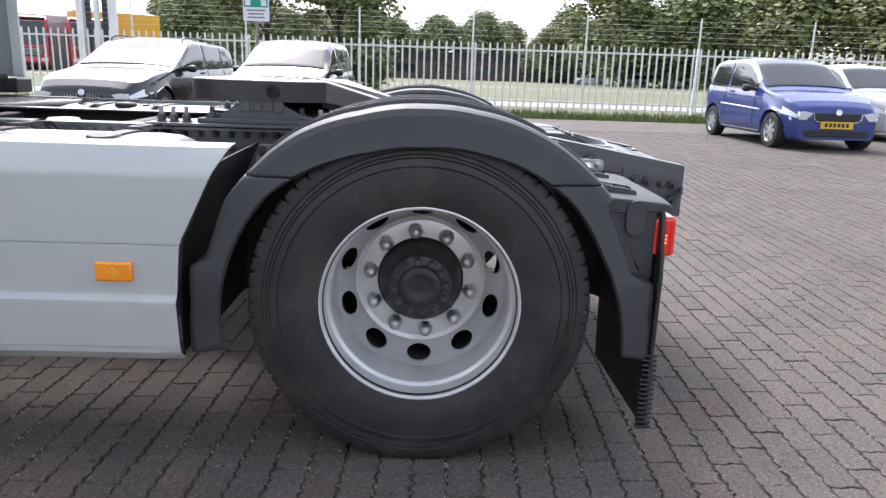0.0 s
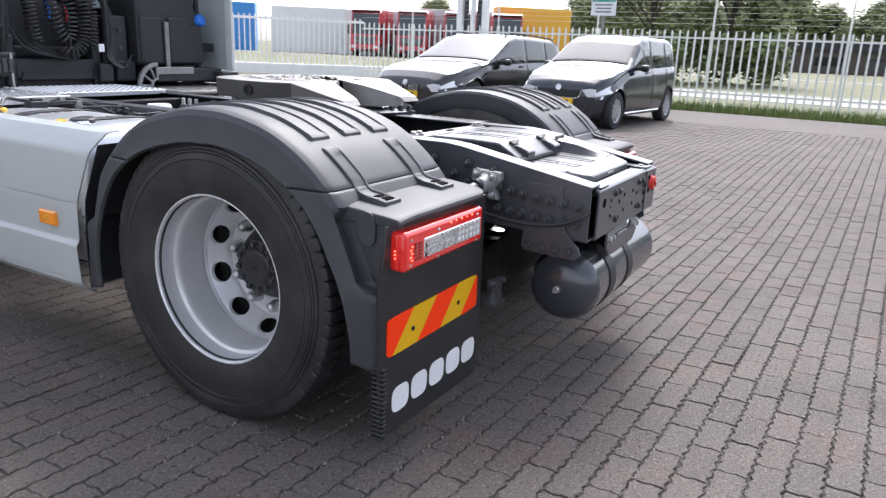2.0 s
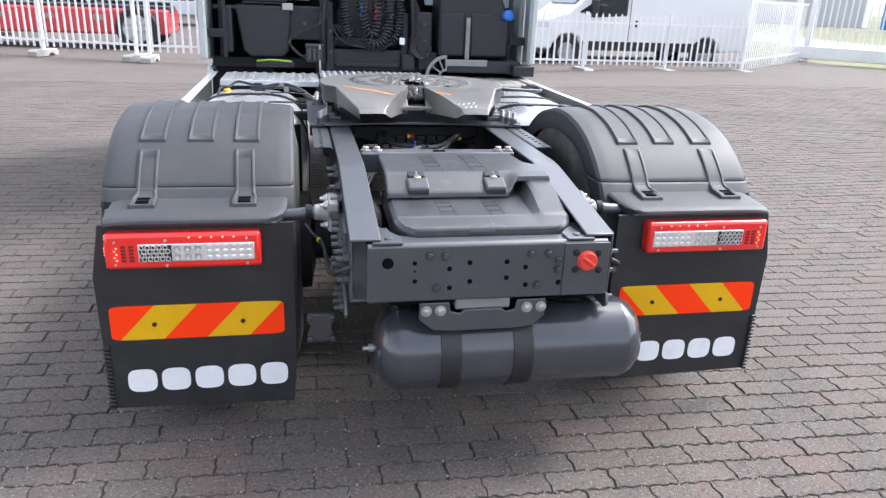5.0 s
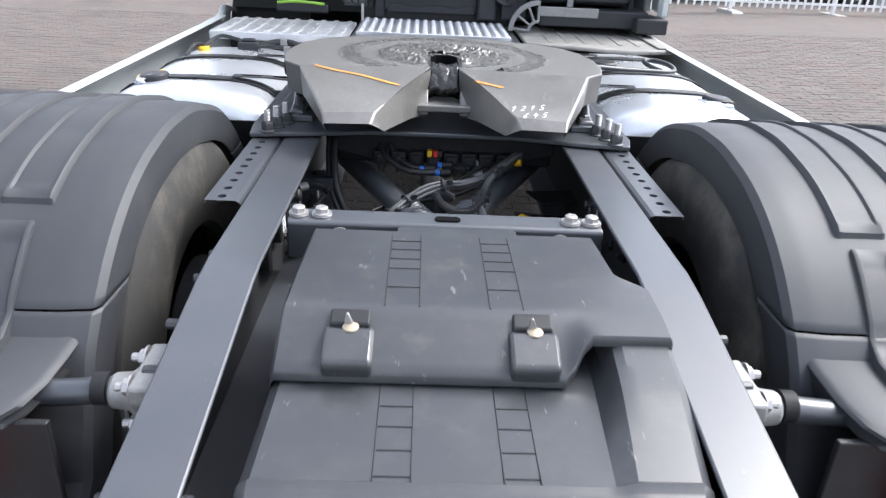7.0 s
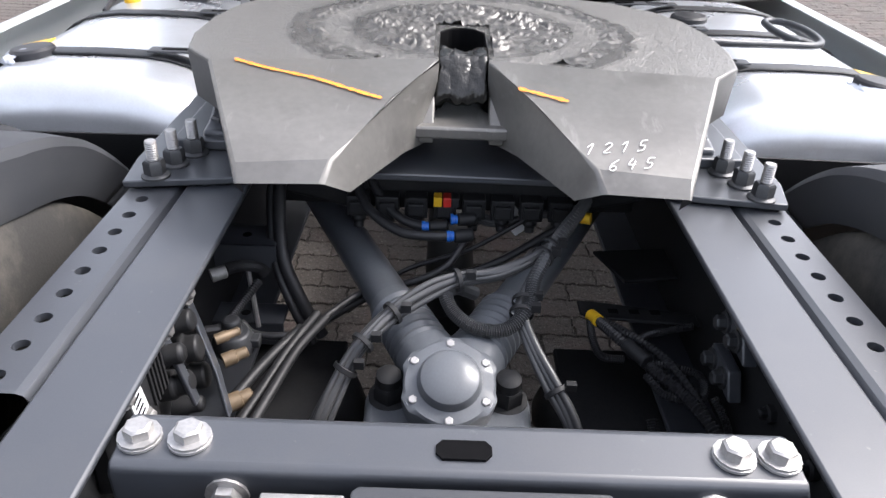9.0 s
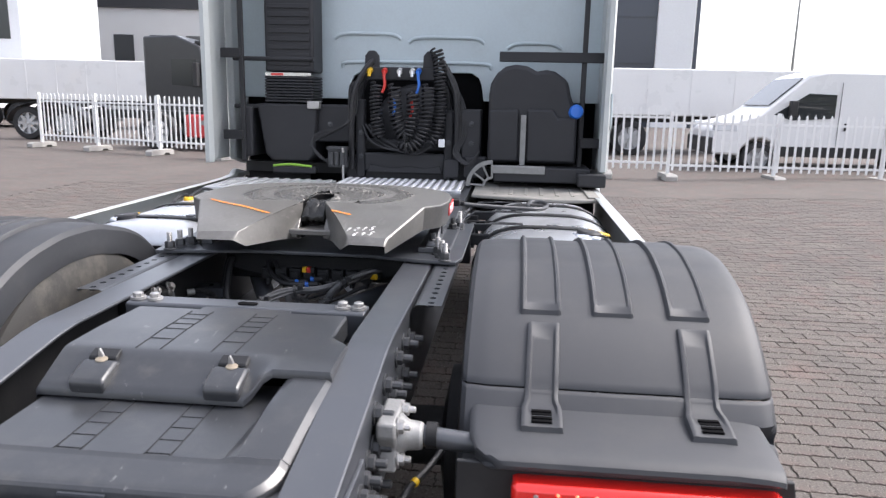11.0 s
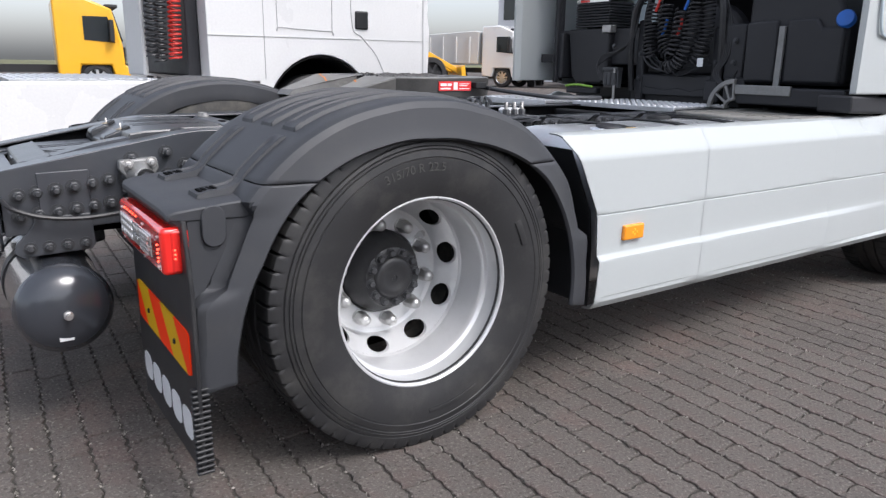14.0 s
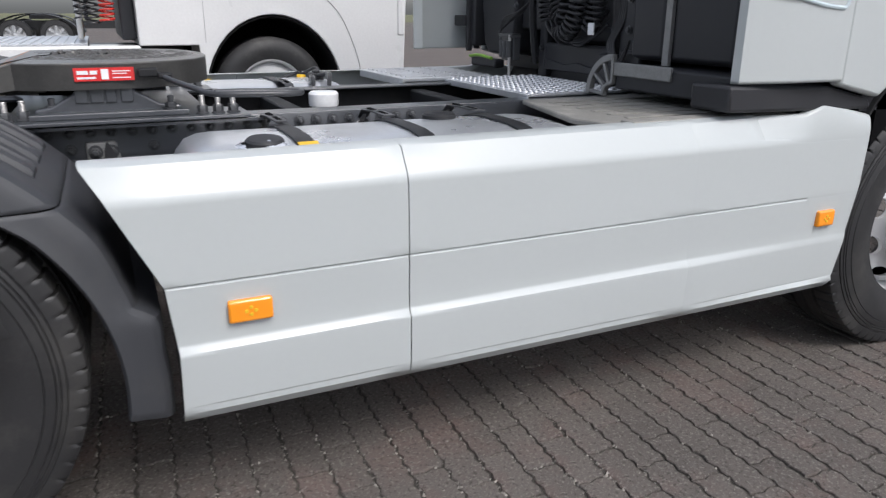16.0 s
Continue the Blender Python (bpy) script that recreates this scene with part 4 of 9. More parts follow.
# ---- coupling and running gear ----
def grease_metal():
    """Worn steel of the coupling plate with smeared grease rings."""
    m, t, b = _nodes("greased_plate")
    N, L = t.nodes.new, t.links.new
    tc = N("ShaderNodeTexCoord")
    sub = N("ShaderNodeVectorMath")
    sub.operation = "SUBTRACT"
    sub.inputs[1].default_value = (0.0, 0.66, 1.118)
    L(tc.outputs["Object"], sub.inputs[0])
    ln = N("ShaderNodeVectorMath")
    ln.operation = "LENGTH"
    L(sub.outputs[0], ln.inputs[0])
    n1 = N("ShaderNodeTexNoise")
    n1.inputs["Scale"].default_value, n1.inputs["Detail"].default_value = 14.0, 8.0
    n1.inputs["Roughness"].default_value, n1.inputs["Distortion"].default_value = 0.65, 1.2
    L(tc.outputs["Object"], n1.inputs["Vector"])
    wob = N("ShaderNodeMath")
    wob.operation = "MULTIPLY_ADD"
    wob.inputs[1].default_value = 0.055
    L(n1.outputs["Fac"], wob.inputs[0])
    L(ln.outputs["Value"], wob.inputs[2])
    ring = N("ShaderNodeValToRGB")
    e = ring.color_ramp.elements
    e[0].position, e[0].color = 0.10, (0.85, 0.85, 0.85, 1)
    e[1].position, e[1].color = 0.46, (0.10, 0.10, 0.10, 1)
    for pos, v in ((0.215, 1.0), (0.235, 0.35), (0.285, 0.22), (0.30, 0.95), (0.325, 0.9), (0.34, 0.20), (0.37, .12)):
        q = e.new(pos)
        q.color = (v, v, v, 1)
    L(wob.outputs[0], ring.inputs["Fac"])
    ridge = N("ShaderNodeTexNoise")
    ridge.inputs["Scale"].default_value, ridge.inputs["Detail"].default_value, ridge.inputs["Distortion"].default_value = 62.0, 5.0, 3.0
    L(tc.outputs["Object"], ridge.inputs["Vector"])
    colr = N("ShaderNodeMix")
    colr.data_type = "RGBA"
    colr.inputs[6].default_value, colr.inputs[7].default_value = (0.185, 0.179, 0.168, 1), (0.155, 0.151, 0.143, 1)
    L(ring.outputs["Color"], colr.inputs[0])
    L(colr.outputs[2], b.inputs["Base Color"])
    rg = N("ShaderNodeMapRange")
    rg.inputs[3].default_value, rg.inputs[4].default_value = 0.40, 0.22
    L(ring.outputs["Color"], rg.inputs[0])
    L(rg.outputs[0], b.inputs["Roughness"])
    b.inputs["Metallic"].default_value = 0.45
    hm = N("ShaderNodeMath")
    hm.operation = "MULTIPLY"
    L(ring.outputs["Color"], hm.inputs[0])
    L(ridge.outputs["Fac"], hm.inputs[1])
    bp = N("ShaderNodeBump")
    bp.inputs["Strength"].default_value, bp.inputs["Distance"].default_value = 1.0, 0.028
    L(hm.outputs[0], bp.inputs["Height"])
    L(bp.outputs[0], b.inputs["Normal"])
    return m


M_GREASE = grease_metal()
M_JAW = surf("thick_black_grease", (0.020, 0.0195, 0.018), 0.22, var=0.3, scale=20, grain=90, bump=0.6, bdist=0.004)
M_JAW2 = surf("smeared_grease", (0.090, 0.087, 0.081), 0.35, metal=0.15, var=0.25, scale=20, grain=160, bump=0.15, bdist=0.001)
M_SILVERC = surf("chrome_strip", (0.7, 0.7, 0.7), 0.15, metal=0.9, var=0.05, bump=0)
M_LOOM = surf("grey_black_cable", (0.055, 0.056, 0.058), 0.34, var=0.15, grain=300, bump=0.1, bdist=0.0005)
M_RAMP = surf("worn_ramp_steel", (0.185, 0.179, 0.168), 0.40, metal=0.45, var=0.12, scale=5, grain=90, bump=0.12, bdist=0.0008, dirt=(0.09, 0.085, 0.08), dirt_amt=0.35, dirt_scale=6)
speckle(M_RAMP, (0.36, 0.35, 0.33), 30, 0.60, 0.72, 0.5, (1, .12, 1))
speckle(M_RAMP, (0.10, 0.095, 0.09), 7, 0.58, 0.70, 0.5)
M_SIDE = surf("dark_cast_side", (0.050, 0.049, 0.047), 0.5, metal=0.2, var=0.25, scale=8, grain=120, bump=0.4, bdist=0.001, dirt=(0.10, 0.096, 0.09), dirt_amt=0.3, dirt_scale=12)
M_LABELRED = surf("red_label", (0.62, 0.03, 0.03), 0.35, var=0.1, bump=0.0)
M_BAG = surf("clear_plastic_wrap", (0.50, 0.53, 0.58), 0.18, var=0.3, scale=25, grain=60, bump=0.8, bdist=0.006, coat=0.4)
ZT = 1.118


def fifth_wheel():
    bm = B()
    half = [(0, .668), (.022, .66), (.038, .635), (.038, .455)]
    rim = [(.385, .41), (.435, .47), (.452, .56), (.452, .68), (.435, .78), (.395, .86), (.32, .93), (.20, .975), (.08, .992), (0, .994)]
    ramp = {}
    for s in (-1, 1):
        V = lambda x, y, z: bm.verts.new((x * s, y, z))
        top = [V(x, y, ZT) for x, y in half]
        C, D = V(.106, .345, 1.094), V(.172, .206, 1.053)
        out = [V(x, y, ZT) for x, y in rim]
        F = V(.299, .190, 1.050)
        E2, F2 = V(.182, .180, 1.029), V(.295, .172, 1.029)
        f = bm.faces.new(top + [out[0]] + out[1:])
        f.material_index = 0
        ramp[s] = [[tuple(v.co) for v in q] for q in ((top[3], F, out[0]), (top[3], D, F), (top[3], C, D))]
        for q in ((top[3], F, out[0]), (top[3], D, F), (top[3], C, D)):
            bm.faces.new(q).material_index = 1
        bm.faces.new((D, E2, F2, F)).material_index = 1
        # outer skirt
        low = [V(x * .985, y, 1.040) for x, y in rim]
        for a, b2, c, d in zip(out, out[1:], low[1:], low):
            bm.faces.new((a, b2, c, d)).material_index = 3
        G2 = V(.29, .20, 1.0)
        bm.faces.new((out[0], low[0], G2, F2, F)).material_index = 1
        # guide walls of the throat; the narrow slot's walls are coloured black for its shade
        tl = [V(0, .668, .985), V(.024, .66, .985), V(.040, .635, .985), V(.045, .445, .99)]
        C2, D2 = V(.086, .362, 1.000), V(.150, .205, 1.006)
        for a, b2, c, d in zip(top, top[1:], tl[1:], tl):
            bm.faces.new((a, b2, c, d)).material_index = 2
        bm.faces.new((top[3], C, C2, tl[3])).material_index = 1
        bm.faces.new((C, D, D2, C2)).material_index = 1
        bm.faces.new((D, E2, D2)).material_index = 1

    def on_ramp(x, y):
        """Height of the plate or its ramp at x, y."""
        for tri in ramp[-1 if x < 0 else 1]:
            (ax, ay, az), (bx, by, bz), (cx, cy, cz) = tri
            den = (by - cy) * (ax - cx) + (cx - bx) * (ay - cy)
            u = ((by - cy) * (x - cx) + (cx - bx) * (y - cy)) / den
            v = ((cy - ay) * (x - cx) + (ax - cx) * (y - cy)) / den
            if min(u, v, 1 - u - v) > -.02:
                return u * az + v * bz + (1 - u - v) * cz
        return ZT
    bmesh.ops.remove_doubles(bm, verts=bm.verts[:], dist=.0003)
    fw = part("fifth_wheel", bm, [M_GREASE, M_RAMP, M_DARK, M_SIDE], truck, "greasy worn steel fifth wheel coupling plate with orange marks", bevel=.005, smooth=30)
    # bridge behind the jaw
    bm = B()
    prism(bm, [(-.074, .392), (.074, .392), (.066, .415), (.030, .50), (-.030, .50), (-.066, .415)], "z", 1.010, 1.030)
    part("jaw_bridge", bm, M_RAMP, fw, bevel=.004)
    # locking jaw packed with grease
    bm = B()
    bmesh.ops.create_grid(bm, x_segments=14, y_segments=16, size=1)
    for v in bm.verts:
        u, w = v.co.x, v.co.y
        q = Vector((u * .040, .500 + w * .050, 1.100 - .05 * max(0, -w) ** 2 - .03 * abs(u) ** 3 * 0))
        n0 = noise.noise(q * 60) * .010 + noise.noise(q * 140) * .005
        v.co = q + Vector((0, 0, n0 - .02 * (1 - abs(u)) ** 2 * max(0, w)))
    part("locking_jaw", bm, M_JAW, fw, "locking jaw packed with black grease", solid=.03)
    for x in (-.055, .055):
        bm = B()
        prism(bm, [(.40, 1.0), (.47, 1.0), (.47, 1.075), (.45, 1.07), (.40, 1.02)], "x", x - .012, x + .012)
        part("jaw_guide", bm, M_RAMP, fw, bevel=.003)
    # grease pushed into crisp wrinkles over the middle and along one ring
    verts, faces, at = [], [], {}
    step = .0030
    for iy in range(int(.60 / step)):
        for ix in range(int(.60 / step)):
            x, y = -.30 + ix * step, .37 + iy * step
            r = math.hypot(x, y - .665)
            wob = noise.noise(Vector((x * 9, y * 9, 3.1))) * .022
            amt = lerp_table([(0, .9), (.150, 1.0), (.178, .7), (.192, .10), (.240, .04), (.252, .62), (.268, .70), (.284, .02)], r + wob)
            if amt < .035 or r > .297 or y < .452 or (abs(x) < .047 and y < .675):
                continue
            w = Vector((noise.noise(Vector((x * 30, y * 30, 0))), noise.noise(Vector((x * 30, y * 30, 7))), 0)) * .9
            q = Vector((x * 52, y * 52, 1.7)) + w
            h = (1 - abs(noise.noise(q))) ** 5 + .5 * (1 - abs(noise.noise(q * 2.1))) ** 5
            patchy = .45 + .75 * max(0.0, noise.noise(Vector((x * 14, y * 14, 11))) + .35)
            at[ix, iy] = len(verts)
            verts.append((x, y, ZT - .0010 + amt * h * patchy * .0110))
    for (ix, iy), a in at.items():
        quad = [at.get(k) for k in ((ix, iy), (ix + 1, iy), (ix + 1, iy + 1), (ix, iy + 1))]
        if None not in quad:
            faces.append(quad)
    me = bpy.data.meshes.new("grease_smear")
    me.from_pydata(verts, [], faces)
    me.materials.append(M_JAW2)
    me.polygons.foreach_set("use_smooth", [True] * len(me.polygons))
    gr = new("grease_smear", me)
    gr.parent = fw
    tagged(gr, "wrinkled smears of dark grease", kind="stuff")
    # orange and white marks, smeared thinly over the plate
    rnd = random.Random(8)
    for pts, w in (([(-.345, .412), (-.29, .395), (-.22, .379), (-.165, .359), (-.118, .342)], .0038), ([(.080, .380), (.115, .366), (.152, .350)], .0046)):
        P = spline([(x, y, 0) for x, y in pts], 12)
        bm = B()
        rows = []
        for i, q in enumerate(P):
            d = (P[min(i + 1, len(P) - 1)] - P[max(i - 1, 0)]).normalized()
            ww = w * (rnd.uniform(.45, 1.15)) * (.3 if i in (0, len(P) - 1) else 1)
            row = []
            for e in (-1, 0, 1):
                x, y = q.x - d.y * ww * e, q.y + d.x * ww * e
                row.append((x, y, on_ramp(x, y) + .0026))
            rows.append(row)
        sheet(bm, rows)
        part("orange_mark", bm, M_ORANGE, fw)
    glyphs = {"1": [[(0, .7), (.35, 1), (.3, 0)]], "2": [[(0, .8), (.3, 1), (.55, .75), (.1, .05), (.65, .1)]], "5": [[(.6, 1), (.15, .95), (.1, .55), (.5, .5), (.45, .1), (0, 0)]],
              "6": [[(.5, 1), (.1, .6), (.05, .15), (.35, 0), (.55, .25), (.3, .45), (.08, .3)]], "4": [[(.2, 1), (.05, .45), (.6, .5)], [(.5, .8), (.42, 0)]]}
    bm = B()
    for text, x0, y0 in (("1215", .160, .232), ("645", .187, .200)):
        for k, ch in enumerate(text):
            for line in glyphs[ch]:
                P = []
                for u, v in line:
                    x, y = x0 + k * .0240 + u * .016 + v * .009, y0 + v * .022 + k * .0035
                    P.append((x, y, on_ramp(x, y) + .0022))
                tube(bm, P, .0008, 5, 5)
    part("chalk_number", bm, M_CHALK, fw, "hand-written white numbers 1215 over 645")
    for s in (-1, 1):
        # maker's sticker on one side, a pivot boss on the other
        if s < 0:
            bm = B()
            lathe(bm, (-.447, .60, 1.078), (-1, 0, 0), [(.026, 0), (.026, .010), (.015, .011), (.013, .004)], 20)
            part("pivot_boss", bm, M_FRAMEDK, fw)
        else:
            bm = B()
            box(bm, *sorted((.449 * s, .4535 * s)), .572, .735, 1.066, 1.104)
            st = part("sticker", bm, M_LABELRED, fw, "red and white sticker with plain bars")
            bm = B()
            for y0, y1, z0, z1 in ((.58, .61, 1.085, 1.096), (.615, .635, 1.085, 1.096), (.645, .665, 1.070, 1.100), (.58, .63, 1.072, 1.078), (.675, .725, 1.092, 1.095), (.675, .715, 1.085, 1.088), (.675, .725, 1.073, 1.076)):
                box(bm, *sorted((.4525 * s, .4545 * s)), y0, y1, z0, z1)
            part("sticker_print", bm, M_WHITE, st)
        # pedestal
        bm = B()
        prism(bm, [(.455, .965), (.86, .965), (.86, .985), (.80, .992), (.735, 1.03), (.715, 1.075), (.58, 1.075), (.565, 1.03), (.50, .992), (.455, .985)], "x", *sorted((.385 * s, .425 * s)))
        pd = part("pedestal", bm, M_FRAME, fw, bevel=.006)
        bm = B()
        box(bm, *sorted((.36 * s, .47 * s)), .44, .88, .957, .975)
        for k, w in enumerate((.035, .035, .03, .035)):
            box(bm, *sorted((.425 * s, .431 * s)), .565 + k * .042, .565 + k * .042 + w, 1.0, 1.05)
        part("pedestal_foot", bm, M_FRAME, pd, bevel=.003)
        for y in (.50, .83):
            bm = B()
            p = (.405 * s if y < .6 else .445 * s, y, .975)
            bolt(bm, p, (0, 0, 1), .017, .018, .022)
            part("pedestal_bolt", bm, M_BOLT, pd)
    # release handle
    bm = B()
    tube(bm, [(.43, .80, 1.080), (.56, .84, 1.066), (.69, .885, 1.055), (.76, .905, 1.050), (.795, .94, 1.049), (.812, 1.02, 1.048), (.812, 1.10, 1.046), (.790, 1.155, 1.045), (.752, 1.15, 1.045), (.738, 1.08, 1.046), (.735, .99, 1.049), (.745, .925, 1.050)], .0085, 10)
    part("release_handle", bm, M_BOLT, fw, "bent steel release handle")
    bm = B()
    box(bm, .40, .475, .745, .80, 1.075, 1.10)
    box(bm, .43, .49, .80, .84, 1.07, 1.085)
    part("latch", bm, M_FRAMEDK, fw, bevel=.004)
    return fw


def mounting_plate():
    bm = B()
    prism(bm, [(-.505, .312), (-.37, .335), (-.2, .375), (.2, .372), (.37, .332), (.497, .316), (.515, .39), (.515, 1.06), (.33, 1.06), (.27, .95), (-.27, .95), (-.33, 1.06), (-.515, 1.06), (-.515, .40)], "z", .946, .957)
    pl = part("mounting_plate", bm, M_FRAME, truck, "thick grey steel mounting plate with threaded studs", bevel=.002)
    for s in (-1, 1):
        for x, y in ((.462, .335), (.447, .380), (.430, .425), (.465, .92), (.462, .968), (.458, 1.015)):
            bm = B()
            lathe(bm, (x * s, y, .957), (0, 0, 1), [(.0092, 0)] + [(.0092 - .0012 * (k % 2), .026 + .0018 * k) for k in range(17)] + [(.0078, .058)], 12)
            st = part("stud", bm, M_STEEL, pl, "bright threaded stud")
            bm = B()
            lathe(bm, (x * s, y, .957), (0, 0, 1), [(.0215, 0), (.0215, .003), (.0175, .006)], 16)
            lathe(bm, (x * s, y, .957), (0, 0, 1), [(.0165, .004), (.0165, .024), (.0135, .0275)], 6)
            part("nut", bm, M_BOLT, st, "dark flange nut")
        # perforated angle on the outside of the rail
        bm = B()
        y0, y1 = -.13, 1.10
        n = 25
        dy = (y1 - y0) / n
        # flange with round holes
        for k in range(n):
            a = y0 + k * dy
            c = Vector((.469 * s, a + dy / 2, .941))
            m = 16
            sq, el, lo = [], [], []
            for i in range(m):
                t = 2 * math.pi * i / m + math.pi / 4
                cc, q = math.cos(t), math.sin(t)
                mm = max(abs(cc), abs(q))
                sq.append(bm.verts.new((c.x + cc / mm * .031, c.y + q / mm * dy / 2, .941)))
                el.append(bm.verts.new((c.x + cc * .0095, c.y + q * .0095, .941)))
                lo.append(bm.verts.new((c.x + cc * .0095, c.y + q * .0095, .932)))
            for A, C in ((sq, el), (el, lo)):
                for i in range(m):
                    bm.faces.new((A[i], A[(i + 1) % m], C[(i + 1) % m], C[i]))
        sheet(bm, [[(.438 * s, y, .941), (.430 * s, y, .938), (.4245 * s, y, .930), (.4235 * s, y, .84)] for y in (y0, y1)])
        sheet(bm, [[(.50 * s, y, .941), (.50 * s, y, .932)] for y in (y0, y1)])
        bm2 = bm
        part("perforated_angle", bm2, M_FRAME, pl, "grey steel angle with a row of round holes", smooth=30)
    return pl


def axle_group():
    # axle with differential
    bm = B()
    cyl(bm, (-.62, AY, AZ), (.62, AY, AZ), .085, 20)
    lathe(bm, (0, AY - .19, .53), (0, 1, 0), [(.06, 0), (.14, .03), (.19, .09), (.20, .19), (.18, .30), (.10, .40), (.07, .52)], 28)
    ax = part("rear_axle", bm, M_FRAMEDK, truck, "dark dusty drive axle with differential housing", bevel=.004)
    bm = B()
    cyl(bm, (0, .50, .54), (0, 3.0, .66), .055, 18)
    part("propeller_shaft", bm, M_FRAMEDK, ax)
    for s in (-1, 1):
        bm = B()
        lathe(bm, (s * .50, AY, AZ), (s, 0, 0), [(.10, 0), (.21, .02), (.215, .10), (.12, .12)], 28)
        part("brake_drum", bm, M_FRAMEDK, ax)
        bm = B()
        pr = [(.088, 0), (.105, .02), (.112, .05), (.104, .085), (.098, .10), (.108, .13), (.112, .16), (.10, .20), (.085, .215)]
        lathe(bm, (s * .255, .27, .40), (0, 0, 1), pr, 28)
        part("air_spring", bm, M_RUBBER, ax, "black rubber air spring")
        bm = B()
        prism(bm, [(.15, .40), (.42, .40), (.42, .37), (.15, .37)], "x", *sorted((.16 * s, .33 * s)))
        part("spring_seat", bm, M_FRAMEDK, ax, bevel=.004)
        bm = B()
        box(bm, *sorted((.185 * s, .40 * s)), .13, .37, .612, .628)
        part("spring_plate", bm, M_FRAMEDK, ax, bevel=.004)
    # central joint
    bm = B()
    d = Vector((0, -.42, .91)).normalized()
    o = Vector((-.008, .089, .775))
    lathe(bm, o, d, [(.060, -.10), (.063, 0), (.063, .014), (.060, .018), (.044, .020), (.043, .026), (.039, .033), (.030, .038), (.015, .041), (.004, .0415)], 36,
          ripple=lambda k, i: .005 if k in (1, 2) and i % 6 in (0, 1, 5) else 0.0)
    hub = part("joint_housing", bm, M_ROD, ax, "grey painted V-rod joint housing with bolted cap", smooth=30)
    u, w = frame_of(d)
    for k in range(6):
        a = k * math.pi / 3
        bm = B()
        bolt(bm, o + d * .0145 + (u * math.cos(a) + w * math.sin(a)) * .056, d, .0062, .006)
        part("cap_bolt", bm, M_STEEL, hub)
    bm = B()
    prism(bm, [(-.122, .01), (.106, .01), (.112, .135), (.06, .165), (-.07, .165), (-.128, .135)], "z", .62, .724)
    part("joint_base", bm, M_ROD, hub, bevel=.012)
    for s in (-1, 1):
        bm = B()
        lathe(bm, (.084 * s - .008, .122, .722), (0, -.15, 1), [(.030, 0), (.030, .006), (.026, .008)], 20)
        lathe(bm, (.084 * s - .008, .122, .722), (0, -.15, 1), [(.0235, .008), (.0235, .030), (.020, .034)], 6)
        lathe(bm, (.084 * s - .008, .122, .722), (0, -.15, 1), [(.018, .034), (.018, .050), (.012, .054)], 16)
        part("base_bolt", bm, M_FRAMEDK, hub, "large black nut")
        bm = B()
        cyl(bm, (.03 * s - .006, .155, .765), (.30 * s, .72, .775), .0345, 22)
        rod = part("v_rod", bm, M_ROD, ax, "grey painted tubular V-rod arm")
        bm = B()
        p, q = Vector((.030 * s - .006, .152, .765)), Vector((.30 * s, .72, .775))
        dd = (q - p).normalized()
        prof = []
        for k in range(7):
            prof += [(.040, .02 + k * .016), (.045, .026 + k * .016), (.045, .030 + k * .016), (.040, .034 + k * .016)]
        lathe(bm, p, dd, [(.046, -.02), (.047, .015)] + prof + [(.038, .15)], 24)
        part("ribbed_collar", bm, M_ROD, rod, smooth=25)
    return ax


